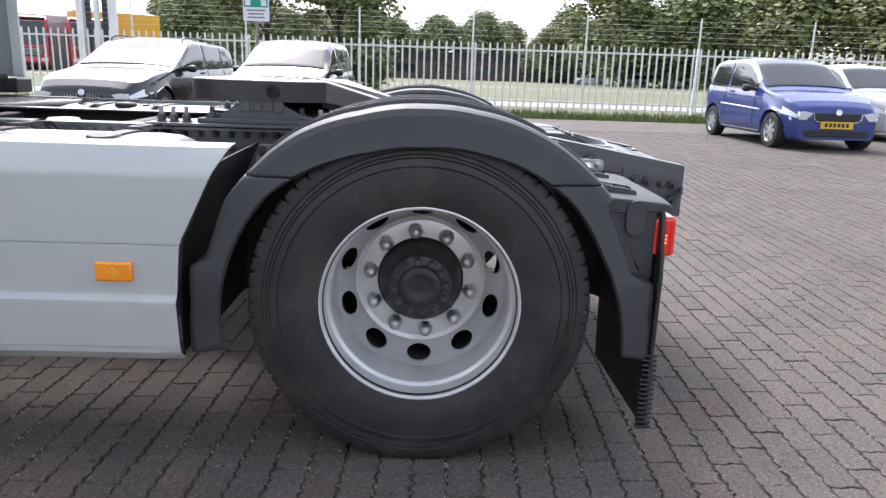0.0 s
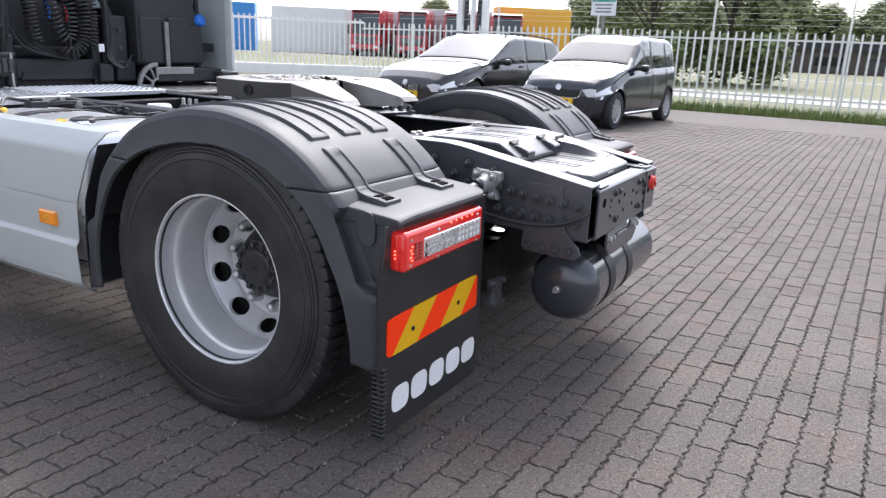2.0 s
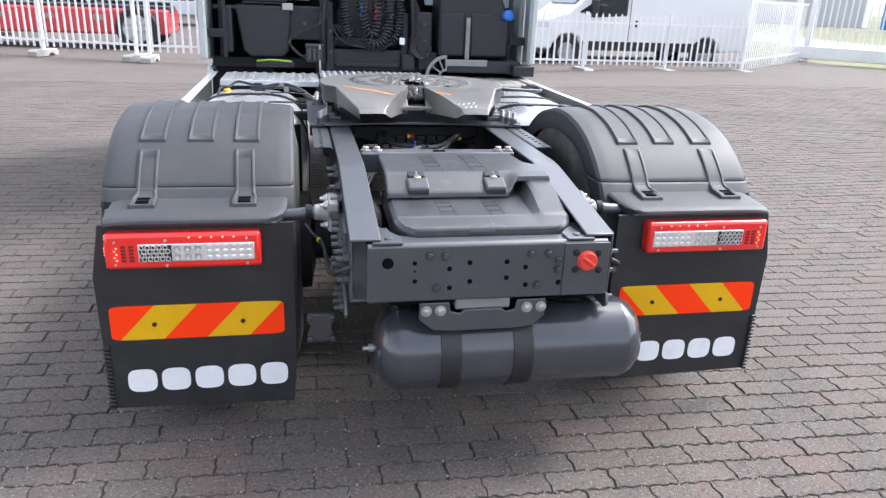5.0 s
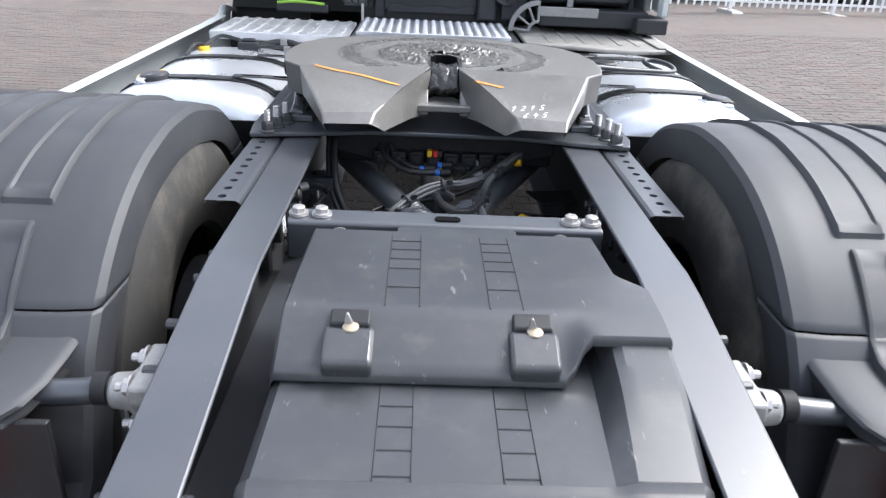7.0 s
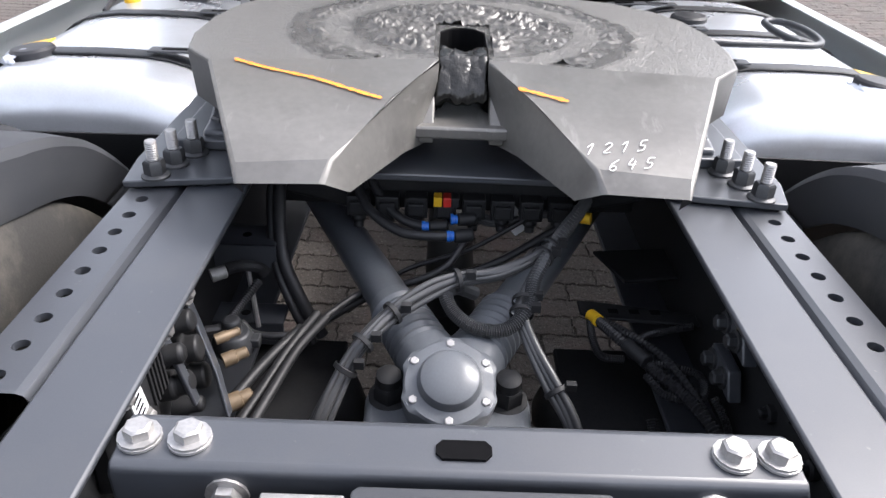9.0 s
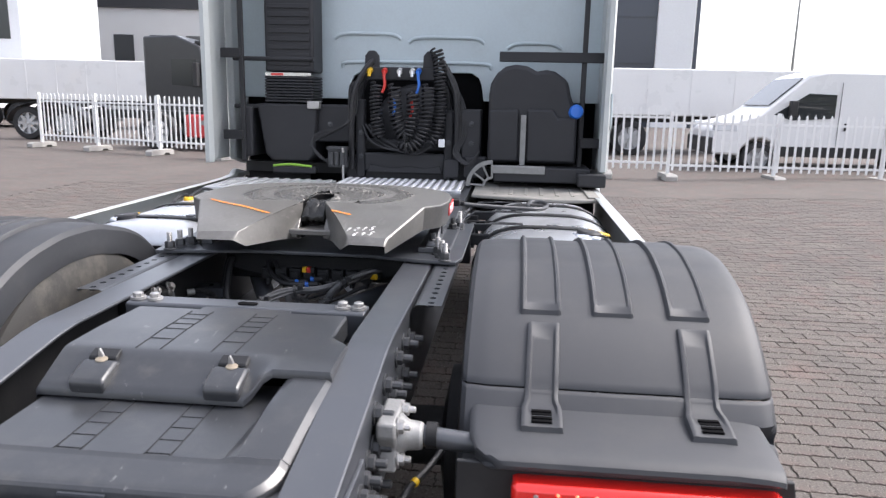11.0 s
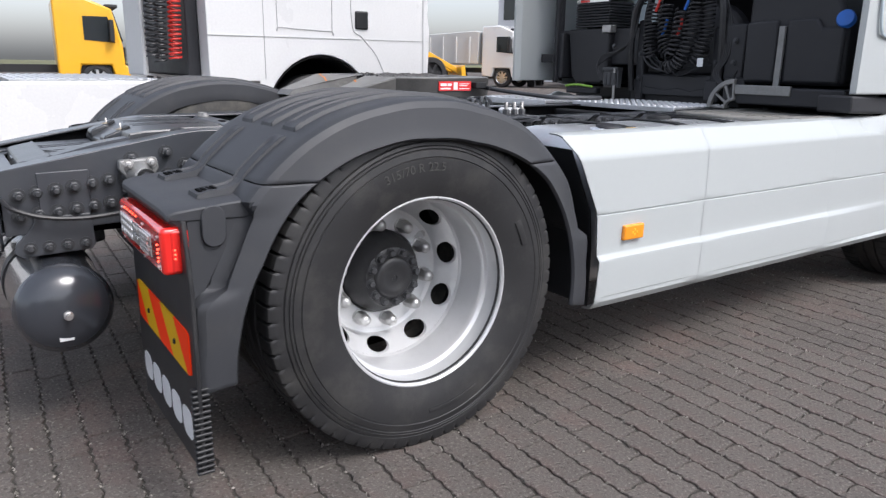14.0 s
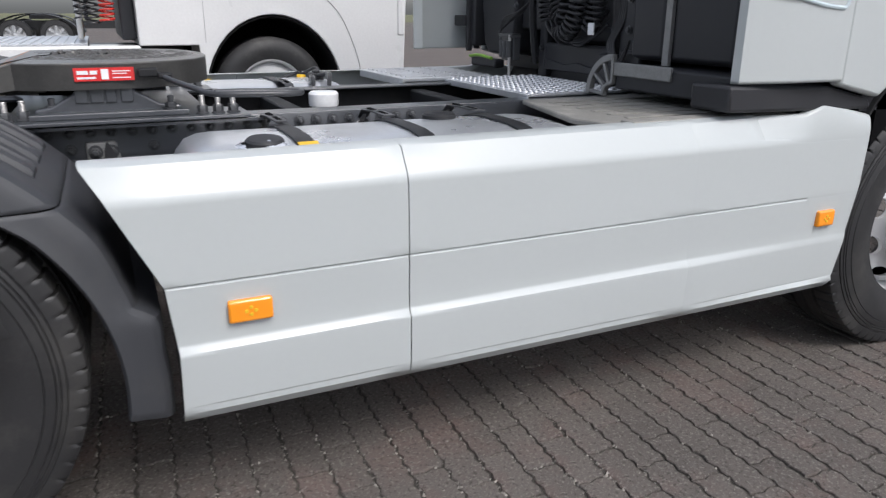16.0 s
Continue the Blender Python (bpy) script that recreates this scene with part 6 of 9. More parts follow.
def catwalk():
    # ribbed step, slightly dropped, and the studded middle plate
    bm = B()
    box(bm, -1.06, -.42, 1.96, 2.44, .945, .962)
    box(bm, -1.06, -.42, 1.95, 1.965, .925, .962)
    d1 = part("step_plate", bm, M_TREAD, truck, "ribbed aluminium step plate over the frame", bevel=.003)
    for r in range(3):
        for k in range(9):
            bm = B()
            x = -1.02 + k * .068
            y = 1.985 + r * .155
            prism(bm, [(x, y), (x + .022, y), (x + .034, y + .135), (x + .012, y + .135)], "z", .962, .9685)
            part("tread_rib", bm, M_TREAD, d1)
    bm = B()
    box(bm, -.40, .375, 2.17, 2.66, .945, .958)
    box(bm, -.40, .375, 2.162, 2.172, .93, .958)
    d2 = part("studded_plate", bm, M_TREAD, truck, "studded aluminium walkway plate between tanks and cab", bevel=.003)
    bm0 = B()
    lathe(bm0, (0, 0, 0), (0, 0, 1), [(.016, 0), (.013, .0065), (.008, .0075), (.0065, .002)], 10, False)
    first = part("stud", bm0, M_TREAD, d2)
    first.location = (-.375, 2.195, .958)
    for r in range(10):
        for k in range(17):
            if r + k:
                o = first.copy()
                scene.collection.objects.link(o)
                o.location = (-.375 + k * .0455, 2.195 + r * .049, .958)
    bm = B()
    prism(bm, [(.44, 2.10), (.52, 2.08), (.95, 1.98), (1.15, 2.04), (1.165, 2.72), (1.10, 2.80), (.44, 2.75)], "z", .928, .947)
    dk = part("deck_cover", bm, M_DECKPL, truck, "dusty grey plastic deck cover", bevel=.006)
    for k in range(6):
        bm = B()
        x = .56 + k * .088
        prism(bm, [(x, 2.14), (x + .022, 2.14), (x + .03, 2.66), (x + .008, 2.66)], "z", .946, .9505)
        part("deck_rib", bm, M_DECKPL, dk, bevel=.002)
    bm = B()
    box(bm, 1.085, 1.150, 2.06, 2.72, .946, .957)
    part("deck_edge", bm, M_DECKPL, dk, bevel=.004)
    bm = B()
    cyl(bm, (-.21, 1.50, .70), (-.21, 1.50, .90), .05, 20)
    lathe(bm, (-.21, 1.50, .88), (0, 0, 1), [(.062, 0), (.064, .01), (.064, .05), (.056, .06), (.02, .062)], 24)
    part("filter_cartridge", bm, M_WHITE, truck, "white filter cartridge between the rails")


def tank_fittings():
    """Sender plugs, a clip and lines lying over the left tank; the lines run in to the rail."""
    bm = B()
    box(bm, -.845, -.760, 1.600, 1.660, .930, .972)
    box(bm, -.830, -.775, 1.615, 1.645, .970, .985)
    tf = part("sender_unit", bm, M_CABDARK, truck, "black tank sender with plugs and lines", bevel=.006)
    bm = B()
    lathe(bm, (-.985, 1.600, .915), (0, 0, 1), [(.024, 0), (.024, .030), (.019, .036)], 16)
    part("yellow_plug", bm, M_YELLOW, tf)
    for pts, r in (([(-.76, 1.63, .96), (-.66, 1.66, .975), (-.56, 1.63, .955), (-.47, 1.60, .90)], .010), ([(-.985, 1.60, .95), (-.93, 1.66, .985), (-.86, 1.66, .975), (-.83, 1.64, .97)], .008),
                   ([(-.77, 1.61, .955), (-.68, 1.57, .965), (-.58, 1.56, .955), (-.47, 1.52, .90)], .008), ([(-1.03, 1.50, .925), (-1.02, 1.58, .955), (-.985, 1.60, .96)], .008)):
        bm = B()
        tube(bm, pts, r, 8)
        part("tank_line", bm, M_CABLE, tf)
    for x, y, z in ((-.66, 1.655, .978), (-.63, 1.565, .964)):
        bm = B()
        box(bm, x - .014, x + .014, y - .012, y + .012, z - .03, z + .006)
        part("line_clip", bm, M_CAST, tf, bevel=.003)
    return tf


def coil(bm, p, q, turns, R, r, sag=0.0):
    p, q = Vector(p), Vector(q)
    n = turns * 10
    u, w = frame_of(q - p)
    pts = []
    for i in range(n + 1):
        t = i / n
        c = p.lerp(q, t) + Vector((0, 0, -sag * math.sin(math.pi * t)))
        a = 2 * math.pi * turns * t
        pts.append(c + (u * math.cos(a) + w * math.sin(a)) * R)
    tube(bm, pts, r, 6, smoothed=False)


def cab():
    YB = 2.95
    # rear wall with a rounded recess over the tunnel
    bm = B()
    arch = [(-.44, 1.0), (-.44, 1.56), (-.42, 1.61), (-.37, 1.64), (.37, 1.64), (.42, 1.61), (.44, 1.56), (.44, 1.0)]
    prism(bm, [(-1.24, 1.46), (-.455, 1.46)] + [p for p in arch if p[1] > 1.46] + [(.455, 1.46), (1.24, 1.46), (1.24, 3.7), (-1.24, 3.7)], "y", YB, YB + .03)
    wall = part("cab_rear_wall", bm, M_CABPAINT, truck, "pale blue-grey painted cab rear wall", bevel=.004)
    bm = B()
    for a, b2, c, d in ((-.50, .50, 1.70, 1.735), (.60, .95, 1.83, 1.755), (-.55, -.10, 1.88, 1.815), (-.05, .45, 1.86, 1.8)):
        tube(bm, [(a, YB - .002, c - .03), (a + .06, YB - .006, c), ((a + b2) / 2, YB - .008, c + .005), (b2 - .06, YB - .006, c), (b2, YB - .002, c - .03)], .012, 8)
    part("pressed_swage", bm, M_CABPAINT, wall)
    # tunnel and underfloor: added near-black boxes in place of the shade there
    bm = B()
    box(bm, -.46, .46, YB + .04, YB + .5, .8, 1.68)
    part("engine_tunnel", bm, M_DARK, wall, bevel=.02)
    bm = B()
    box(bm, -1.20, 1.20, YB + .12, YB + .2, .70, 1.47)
    part("underfloor_dark_fill", bm, M_DARK, wall)
    bm = B()
    lathe(bm, (0, 2.86, 1.30), (0, 1, 0), [(.10, 0), (.22, .02), (.26, .06), (.27, .20)], 28)
    box(bm, -.42, .42, 2.70, 2.95, .93, 1.09)
    box(bm, -.40, .40, 2.82, 2.95, 1.12, 1.2)
    part("gearbox_cover", bm, M_CABDARK, wall, bevel=.02)
    # side walls with wheel arch
    for s in (-1, 1):
        low = [(2.80, 1.045), (3.0, 1.0), (3.08, 1.06), (3.2, 1.16), (3.4, 1.235), (3.6, 1.255), (3.8, 1.235), (4.0, 1.17), (4.10, 1.12), (4.3, 1.12), (4.88, 1.14), (4.95, 2.0), (4.75, 3.4), (4.5, 3.7), (2.80, 3.7)]
        bm = B()
        prism(bm, low, "x", *sorted((1.20 * s, 1.248 * s)))
        side = part("cab_side", bm, M_SKIRT, wall, "glossy pale cab side with wheel arch", bevel=.012)
        bm = B()
        prism(bm, [(3.9, 1.9), (4.75, 1.75), (4.65, 2.55), (3.85, 2.6)], "x", *sorted((1.246 * s, 1.252 * s)))
        part("side_window", bm, glass("cab_glass"), side)
        # side deflector
        bm = B()
        rows = []
        yd = 2.395 if s > 0 else 2.335
        for z in (1.06, 1.07, 1.4, 2.2, 3.2, 3.6):
            rows.append([(1.175 * s, yd + .045, z), (1.185 * s, yd, z), (1.205 * s, yd + .005, z), (1.235 * s, yd + .175, z), (1.248 * s, 2.795, z)])
        sheet(bm, rows)
        fl = part("side_deflector", bm, M_SKIRT, side, "pale painted side air deflector behind the cab", solid=.012, smooth=45)
        bm = B()
        tube(bm, [(1.228 * s, 2.46, 1.52), (1.236 * s, 2.48, 1.36), (1.241 * s, 2.53, 1.32), (1.249 * s, 2.72, 1.285), (1.252 * s, 2.77, 1.31), (1.251 * s, 2.78, 1.5)], .007, 8)
        part("grip_recess_edge", bm, M_CABPAINT, fl)
        bm = B()
        for z in (1.19, 1.70):
            box(bm, *sorted((.56 * s if z > 1.5 and s > 0 else 1.07 * s, 1.20 * s)), 2.60, 2.63, z, z + .06)
        box(bm, *sorted((1.06 * s, 1.09 * s)), 2.62, 2.65, 1.05, 2.4)
        part("deflector_strut", bm, M_CABDARK, fl, bevel=.005)
        # black arch liner and step
        bm = B()
        rows = [[(x * s, 3.50 + math.cos(radians(a)) * .60, .55 + math.sin(radians(a)) * .66) for x in (.75, 1.215)] for a in range(-5, 186, 12)]
        sheet(bm, rows)
        part("arch_liner", bm, M_PLASTIC, side, solid=.015)
        if s < 0:
            continue
        bm = B()
        prism(bm, [(2.36, 1.055), (2.80, 1.04), (3.0, .995), (3.02, .96), (2.90, .96), (2.36, .975)], "x", *sorted((1.05 * s, 1.215 * s)))
        part("sill", bm, M_CABDARK, side, bevel=.01)
    bm = B()
    box(bm, -1.24, 1.24, 2.95, 4.8, 3.70, 3.78)
    part("cab_roof", bm, M_SKIRT, wall, bevel=.02)
    bm = B()
    prism(bm, [(4.90, .35), (4.98, .40), (5.02, 1.1), (4.98, 1.9), (4.93, 2.0), (4.90, 2.0)], "x", -1.12, 1.12)
    part("cab_front", bm, M_SKIRT, wall, bevel=.02)
    bm = B()
    box(bm, -1.2, 1.2, 2.98, 4.85, .95, 1.02)
    part("cab_floor", bm, M_CABDARK, wall)
    # intake stack with bellows
    bm = B()
    box(bm, -.945, -.625, 2.70, 2.93, 1.62, 3.4)
    prism(bm, [(-1.0, 1.42), (-.60, 1.42), (-.62, 1.10), (-.66, 1.05), (-.90, 1.05), (-.95, 1.10)], "y", 2.67, 2.94)
    st = part("air_intake", bm, M_CABDARK, wall, "black plastic air intake stack with bellows", bevel=.015)
    for k in range(9):
        bm = B()
        z = 1.43 + k * .0185
        rows = [[(x, y, zz) for x, y in ((-.935 - e, 2.695 - e), (-.64 + e, 2.695 - e), (-.64 + e, 2.92 + e), (-.935 - e, 2.92 + e))] for zz, e in ((z - .0005, 0), (z + .003, .010), (z + .011, .010), (z + .0175, 0))]
        V = sheet(bm, rows, close=True)
        bm.faces.new(V[0])
        bm.faces.new(V[-1][::-1])
        part("bellows_fold", bm, M_CABDARK, st)
    bm = B()
    for k in range(8):
        box(bm, -.92, -.65, 2.692, 2.702, 1.66 + k * .05, 1.69 + k * .05)
    part("louvre", bm, M_CABDARK, st, bevel=.004)
    bm = B()
    box(bm, -.94, -.64, 2.682, 2.692, 1.595, 1.615)
    part("chrome_strip", bm, M_SILVERC, st)
    bm = B()
    box(bm, -.90, -.82, 2.679, 2.683, 1.598, 1.612)
    part("reflective_strip", bm, M_LABELRED, st)
    bm = B()
    for z in (1.40, 1.70):
        tube(bm, [(-1.15, 2.69, z), (-1.0, 2.685, z), (-.62, 2.685, z)], .014, 8)
    tube(bm, [(-1.10, 2.70, 1.06), (-1.10, 2.70, 2.6)], .018, 8)
    part("guard_rail", bm, M_CABDARK, st)
    bm = B()
    box(bm, -.66, -.58, 2.65, 2.71, 1.39, 1.44)
    part("junction_box", bm, M_STEEL, st, bevel=.006)
    # coil carrier with coiled hoses
    bm = B()
    box(bm, -.28, .17, 2.66, 2.70, 1.58, 1.66)
    for x in (-.24, .13):
        prism(bm, [(x - .05, 1.60), (x - .045, 1.73), (x - .02, 1.76), (x + .02, 1.76), (x + .045, 1.73), (x + .05, 1.60)], "y", 2.67, 2.69)
    tube(bm, [(-.33, 2.72, 1.0), (-.33, 2.72, 1.45), (-.28, 2.70, 1.62)], .022, 10)
    tube(bm, [(.24, 2.72, 1.0), (.24, 2.72, 1.45), (.16, 2.70, 1.62)], .022, 10)
    cc = part("hose_carrier", bm, M_CABDARK, wall, "black hose carrier with coiled air and electric lines", bevel=.006)
    for x, m in ((-.155, M_RED), (-.06, M_CLEAR), (.02, M_CLEAR), (.06, M_BLUE), (-.25, M_YELLOW)):
        bm = B()
        cyl(bm, (x, 2.66, 1.64), (x, 2.63, 1.63), .018, 12)
        cyl(bm, (x, 2.632, 1.635), (x, 2.622, 1.60), .010, 10)
        part("coupling_head", bm, m, cc)
    def coil_along(pts, turns, R, r):
        P = spline(pts, 14)
        L0 = [0.0]
        for q, w in zip(P, P[1:]):
            L0.append(L0[-1] + (w - q).length)
        out, u = [], None
        n = turns * 11
        for i in range(n + 1):
            t = L0[-1] * i / n
            j = min(len(P) - 2, max(k for k in range(len(L0)) if L0[k] <= t + 1e-9))
            d = (P[j + 1] - P[j]).normalized()
            c = P[j].lerp(P[j + 1], (t - L0[j]) / max(1e-6, L0[j + 1] - L0[j]))
            if u is None:
                u, _ = frame_of(d)
            u = (u - d * u.dot(d)).normalized()
            w = d.cross(u)
            a0 = 2 * math.pi * turns * i / n
            out.append(c + (u * math.cos(a0) + w * math.sin(a0)) * R)
        bm = B()
        tube(bm, out, r, 6, smoothed=False)
        part("coiled_hose", bm, M_CABLE, cc)
    coil_along([(-.200, 2.62, 1.56), (-.205, 2.61, 1.45), (-.195, 2.60, 1.32), (-.185, 2.60, 1.23)], 15, .036, .0066)
    coil_along([(-.088, 2.60, 1.55), (-.075, 2.58, 1.40), (-.050, 2.57, 1.29), (-.005, 2.565, 1.235), (.025, 2.57, 1.30), (.034, 2.58, 1.42), (.030, 2.60, 1.50)], 24, .036, .0066)
    coil_along([(.128, 2.60, 1.55), (.125, 2.575, 1.40), (.105, 2.565, 1.27), (.060, 2.56, 1.195), (.005, 2.56, 1.170), (-.030, 2.57, 1.20)], 20, .038, .0066)
    coil_along([(.165, 2.64, 1.77), (.190, 2.63, 1.68), (.200, 2.62, 1.50), (.198, 2.61, 1.35), (.175, 2.60, 1.235), (.15, 2.60, 1.21)], 26, .036, .0066)
    for x, z0, m in ((-.155, 1.60, M_RED), (.02, 1.45, M_RED), (.06, 1.60, M_BLUE), (-.09, 1.46, M_BLUE)):
        bm = B()
        tube(bm, [(x, 2.62, z0), (x + .008, 2.60, z0 - .05), (x - .005, 2.59, z0 - .10)], .009, 8)
        part("hose_sleeve", bm, m, cc)
    def line(pts, r, name="cab_hose", mat=M_CABLE):
        bm = B()
        tube(bm, pts, r, 7, 8)
        part(name, bm, mat, cc)
    line([(-.235, 2.68, 1.70), (-.275, 2.64, 1.645), (-.325, 2.62, 1.55), (-.350, 2.62, 1.45), (-.365, 2.63, 1.25), (-.370, 2.66, 1.02)], .019)
    line([(.195, 2.68, 1.70), (.245, 2.64, 1.63), (.295, 2.62, 1.53), (.308, 2.62, 1.40), (.310, 2.63, 1.22), (.290, 2.66, 1.02)], .022)
    for k in range(6):
        x = -.29 - k * .011
        line([(x + .04, 2.67, 1.66 - k * .02), (x - .03, 2.64, 1.54), (x - .05, 2.62, 1.36 - .01 * k), (x - .15 - .012 * k, 2.60, 1.275 - .012 * k), (-.585 - .006 * k, 2.59, 1.235 - .012 * k), (-.605, 2.58, 1.15), (-.54 + .01 * k, 2.57, 1.08 - .006 * k), (-.47, 2.56, 1.09)], .0058)
    for k in range(4):
        x = .30 + k * .012
        line([(x - .06, 2.66, 1.58), (x + .02, 2.63, 1.42), (x + .03, 2.62, 1.25), (x - .01, 2.60, 1.14), (x + .07, 2.58, 1.07), (x + .12, 2.58, 1.10 + .02 * k)], .0062)
    for k in range(3):
        line([(-.30 + k * .02, 2.66, 1.30), (-.24 + k * .05, 2.64, 1.20), (-.10 + k * .06, 2.62, 1.15 - k * .01), (.12, 2.63, 1.16), (.20, 2.66, 1.22 + k * .03)], .009)
    # dark frames, boxes and drum behind the hoses
    for x0, x1, y0, y1, z0, z1 in ((-.29, .23, 2.66, 2.70, 1.005, 1.125), (-.345, -.285, 2.66, 2.72, .96, 1.46), (.225, .285, 2.66, 2.72, .96, 1.40), (.335, .46, 2.62, 2.80, 1.10, 1.41), (.23, .33, 2.60, 2.66, .98, 1.10), (-.62, -.36, 2.72, 2.90, 1.18, 1.42), (.36, .50, 2.60, 2.66, .985, 1.12), (-1.10, -1.02, 2.64, 2.9, 1.08, 1.40)):
        bm = B()
        box(bm, x0, x1, y0, y1, z0, z1)
        part("chassis_bracket", bm, M_CABDARK, cc, bevel=.012)
    bm = B()
    prism(bm, [(-.27, 1.0), (-.25, 1.05), (-.10, 1.03), (.0, 1.045), (.10, 1.03), (.20, 1.05), (.22, 1.0)], "y", 2.648, 2.662)
    part("bracket_lip", bm, M_CABDARK, cc, bevel=.004)
    for x, z in ((-.31, 1.25), (-.31, 1.10), (.255, 1.20), (.40, 1.32), (.40, 1.20), (-.50, 1.30)):
        bm = B()
        bolt(bm, (x, 2.655 if abs(x) < .35 else 2.615, z), (0, -1, 0), .012, .01)
        part("bracket_bolt", bm, M_BOLT, cc)
    bm = B()
    tube(bm, [(-.395, 2.52, .96), (-.395, 2.52, 1.16)], .008, 8)
    part("thin_post", bm, M_STEEL, cc)
    bm = B()
    box(bm, -.86, -.58, 2.54, 2.60, .985, 1.03)
    part("hose_tray", bm, M_CABDARK, cc, bevel=.01)
    bm = B()
    tube(bm, [(-.85, 2.53, 1.035), (-.74, 2.525, 1.045), (-.60, 2.53, 1.035)], .008, 7)
    part("green_line", bm, surf("green_hose", (.22, .42, .05), .4), cc)
    bm = B()
    box(bm, .20, .24, 2.555, 2.565, 1.175, 1.225)
    part("white_plug", bm, M_WHITE, cc, bevel=.004)
    bm = B()
    for k in range(3):
        cyl(bm, (-.47 + k * .035, 2.52, 1.05), (-.47 + k * .035, 2.52, 1.13), .016, 10)
    box(bm, -.495, -.375, 2.53, 2.57, 1.035, 1.16)
    box(bm, -.50, -.37, 2.515, 2.57, 1.145, 1.165)
    part("solenoid_block", bm, M_BOLT, cc, bevel=.004)
    # black tank with round shoulder on the far corner
    bm = B()
    pr = [(.505, 1.09), (.505, 1.50), (.515, 1.57), (.55, 1.63), (.60, 1.67), (.66, 1.683), (.73, 1.675), (.79, 1.645), (.85, 1.655), (.90, 1.645), (.98, 1.59), (1.0, 1.50), (1.045, 1.40), (1.05, 1.09)]
    prism(bm, pr, "y", 2.56, 2.92)
    ab = part("corner_tank", bm, M_CABDARK, wall, "black plastic corner tank with steel strap and blue cap", bevel=.025)
    bm = B()
    prism(bm, [(.515, 1.10), (.51, 1.41), (.69, 1.42), (.695, 1.10)], "y", 2.540, 2.57)
    part("tank_panel", bm, M_CABDARK, ab, bevel=.014)
    bm = B()
    prism(bm, [(.745, 1.10), (.74, 1.42), (.90, 1.42), (.93, 1.37), (1.04, 1.38), (1.04, 1.10)], "y", 2.540, 2.57)
    part("tank_panel", bm, M_CABDARK, ab, bevel=.014)
    bm = B()
    box(bm, .705, .737, 2.533, 2.548, 1.08, 1.385)
    part("steel_strap", bm, M_CAST, ab)
    bm = B()
    lathe(bm, (1.03, 2.57, 1.405), (.2, -1, .25), [(.042, 0), (.044, .03), (.038, .04), (.02, .045)], 20)
    part("blue_cap", bm, M_BLUE, ab, "blue filler cap")
    bm = B()
    box(bm, .55, 1.13, 2.45, 2.80, .985, 1.075)
    sh = part("tank_tray", bm, M_CABDARK, ab, bevel=.008)
    bm = B()
    box(bm, .54, .86, 2.44, 2.456, 1.035, 1.085)
    part("tray_bar", bm, M_CAST, sh, bevel=.004)
    bm = B()
    # spoked quarter bracket
    for R0, R1 in ((.135, .16), (.045, .06)):
        pts = [(.545 - math.cos(radians(a)) * R1, .955 + math.sin(radians(a)) * R1) for a in range(0, 91, 10)] + [(.545 - math.cos(radians(a)) * R0, .955 + math.sin(radians(a)) * R0) for a in range(90, -1, -10)]
        prism(bm, pts, "y", 2.43, 2.455)
    for a in (5, 35, 65, 88):
        c, q = math.cos(radians(a)), math.sin(radians(a))
        prism(bm, [(.545 - c * .05 - q * .006, .955 + q * .05 - c * .006), (.545 - c * .05 + q * .006, .955 + q * .05 + c * .006), (.545 - c * .145 + q * .006, .955 + q * .145 + c * .006), (.545 - c * .145 - q * .006, .955 + q * .145 - c * .006)], "y", 2.433, 2.452)
    part("spoked_bracket", bm, M_CAST, sh, bevel=.003)
    return wall


fifth_wheel()
mounting_plate()
axle_group()
frame_inside()
for s in (-1, 1):
    side_skirt(s)
    fuel_tank(s)
catwalk()
tank_fittings()
cab()

# ---- yard: paving, verge, road and field ----
def brick_far(name, col):
    """Running-bond paving with sunken joints, for the parts of the yard that lie further off."""
    m = surf(name, col, 0.82, spec=0.22, var=0.25, scale=0.7, grain=150, bump=0.4, bdist=0.003, dirt=tuple(c * .5 for c in col), dirt_amt=0.5, dirt_scale=0.8)
    t = m.node_tree
    b = t.nodes["Principled BSDF"]
    tc = t.nodes.new("ShaderNodeTexCoord")
    br = t.nodes.new("ShaderNodeTexBrick")
    br.inputs["Scale"].default_value = 1.0
    br.inputs["Brick Width"].default_value, br.inputs["Row Height"].default_value = 0.2225, 0.1045
    br.inputs["Mortar Size"].default_value, br.inputs["Mortar Smooth"].default_value = 0.005, 0.3
    br.inputs["Color1"].default_value, br.inputs["Color2"].default_value, br.inputs["Mortar"].default_value = (1, 1, 1, 1), (.94, .94, .94, 1), (.72, .70, .68, 1)
    mp = t.nodes.new("ShaderNodeMapping")
    mp.inputs["Rotation"].default_value = (0, 0, radians(2.1))
    t.links.new(tc.outputs["Object"], mp.inputs["Vector"])
    t.links.new(mp.outputs[0], br.inputs["Vector"])
    old = b.inputs["Base Color"].links[0].from_socket
    mul = t.nodes.new("ShaderNodeMix")
    mul.data_type, mul.blend_type = "RGBA", "MULTIPLY"
    mul.inputs[0].default_value = 1.0
    t.links.new(old, mul.inputs[6])
    t.links.new(br.outputs["Color"], mul.inputs[7])
    t.links.new(mul.outputs[2], b.inputs["Base Color"])
    return m


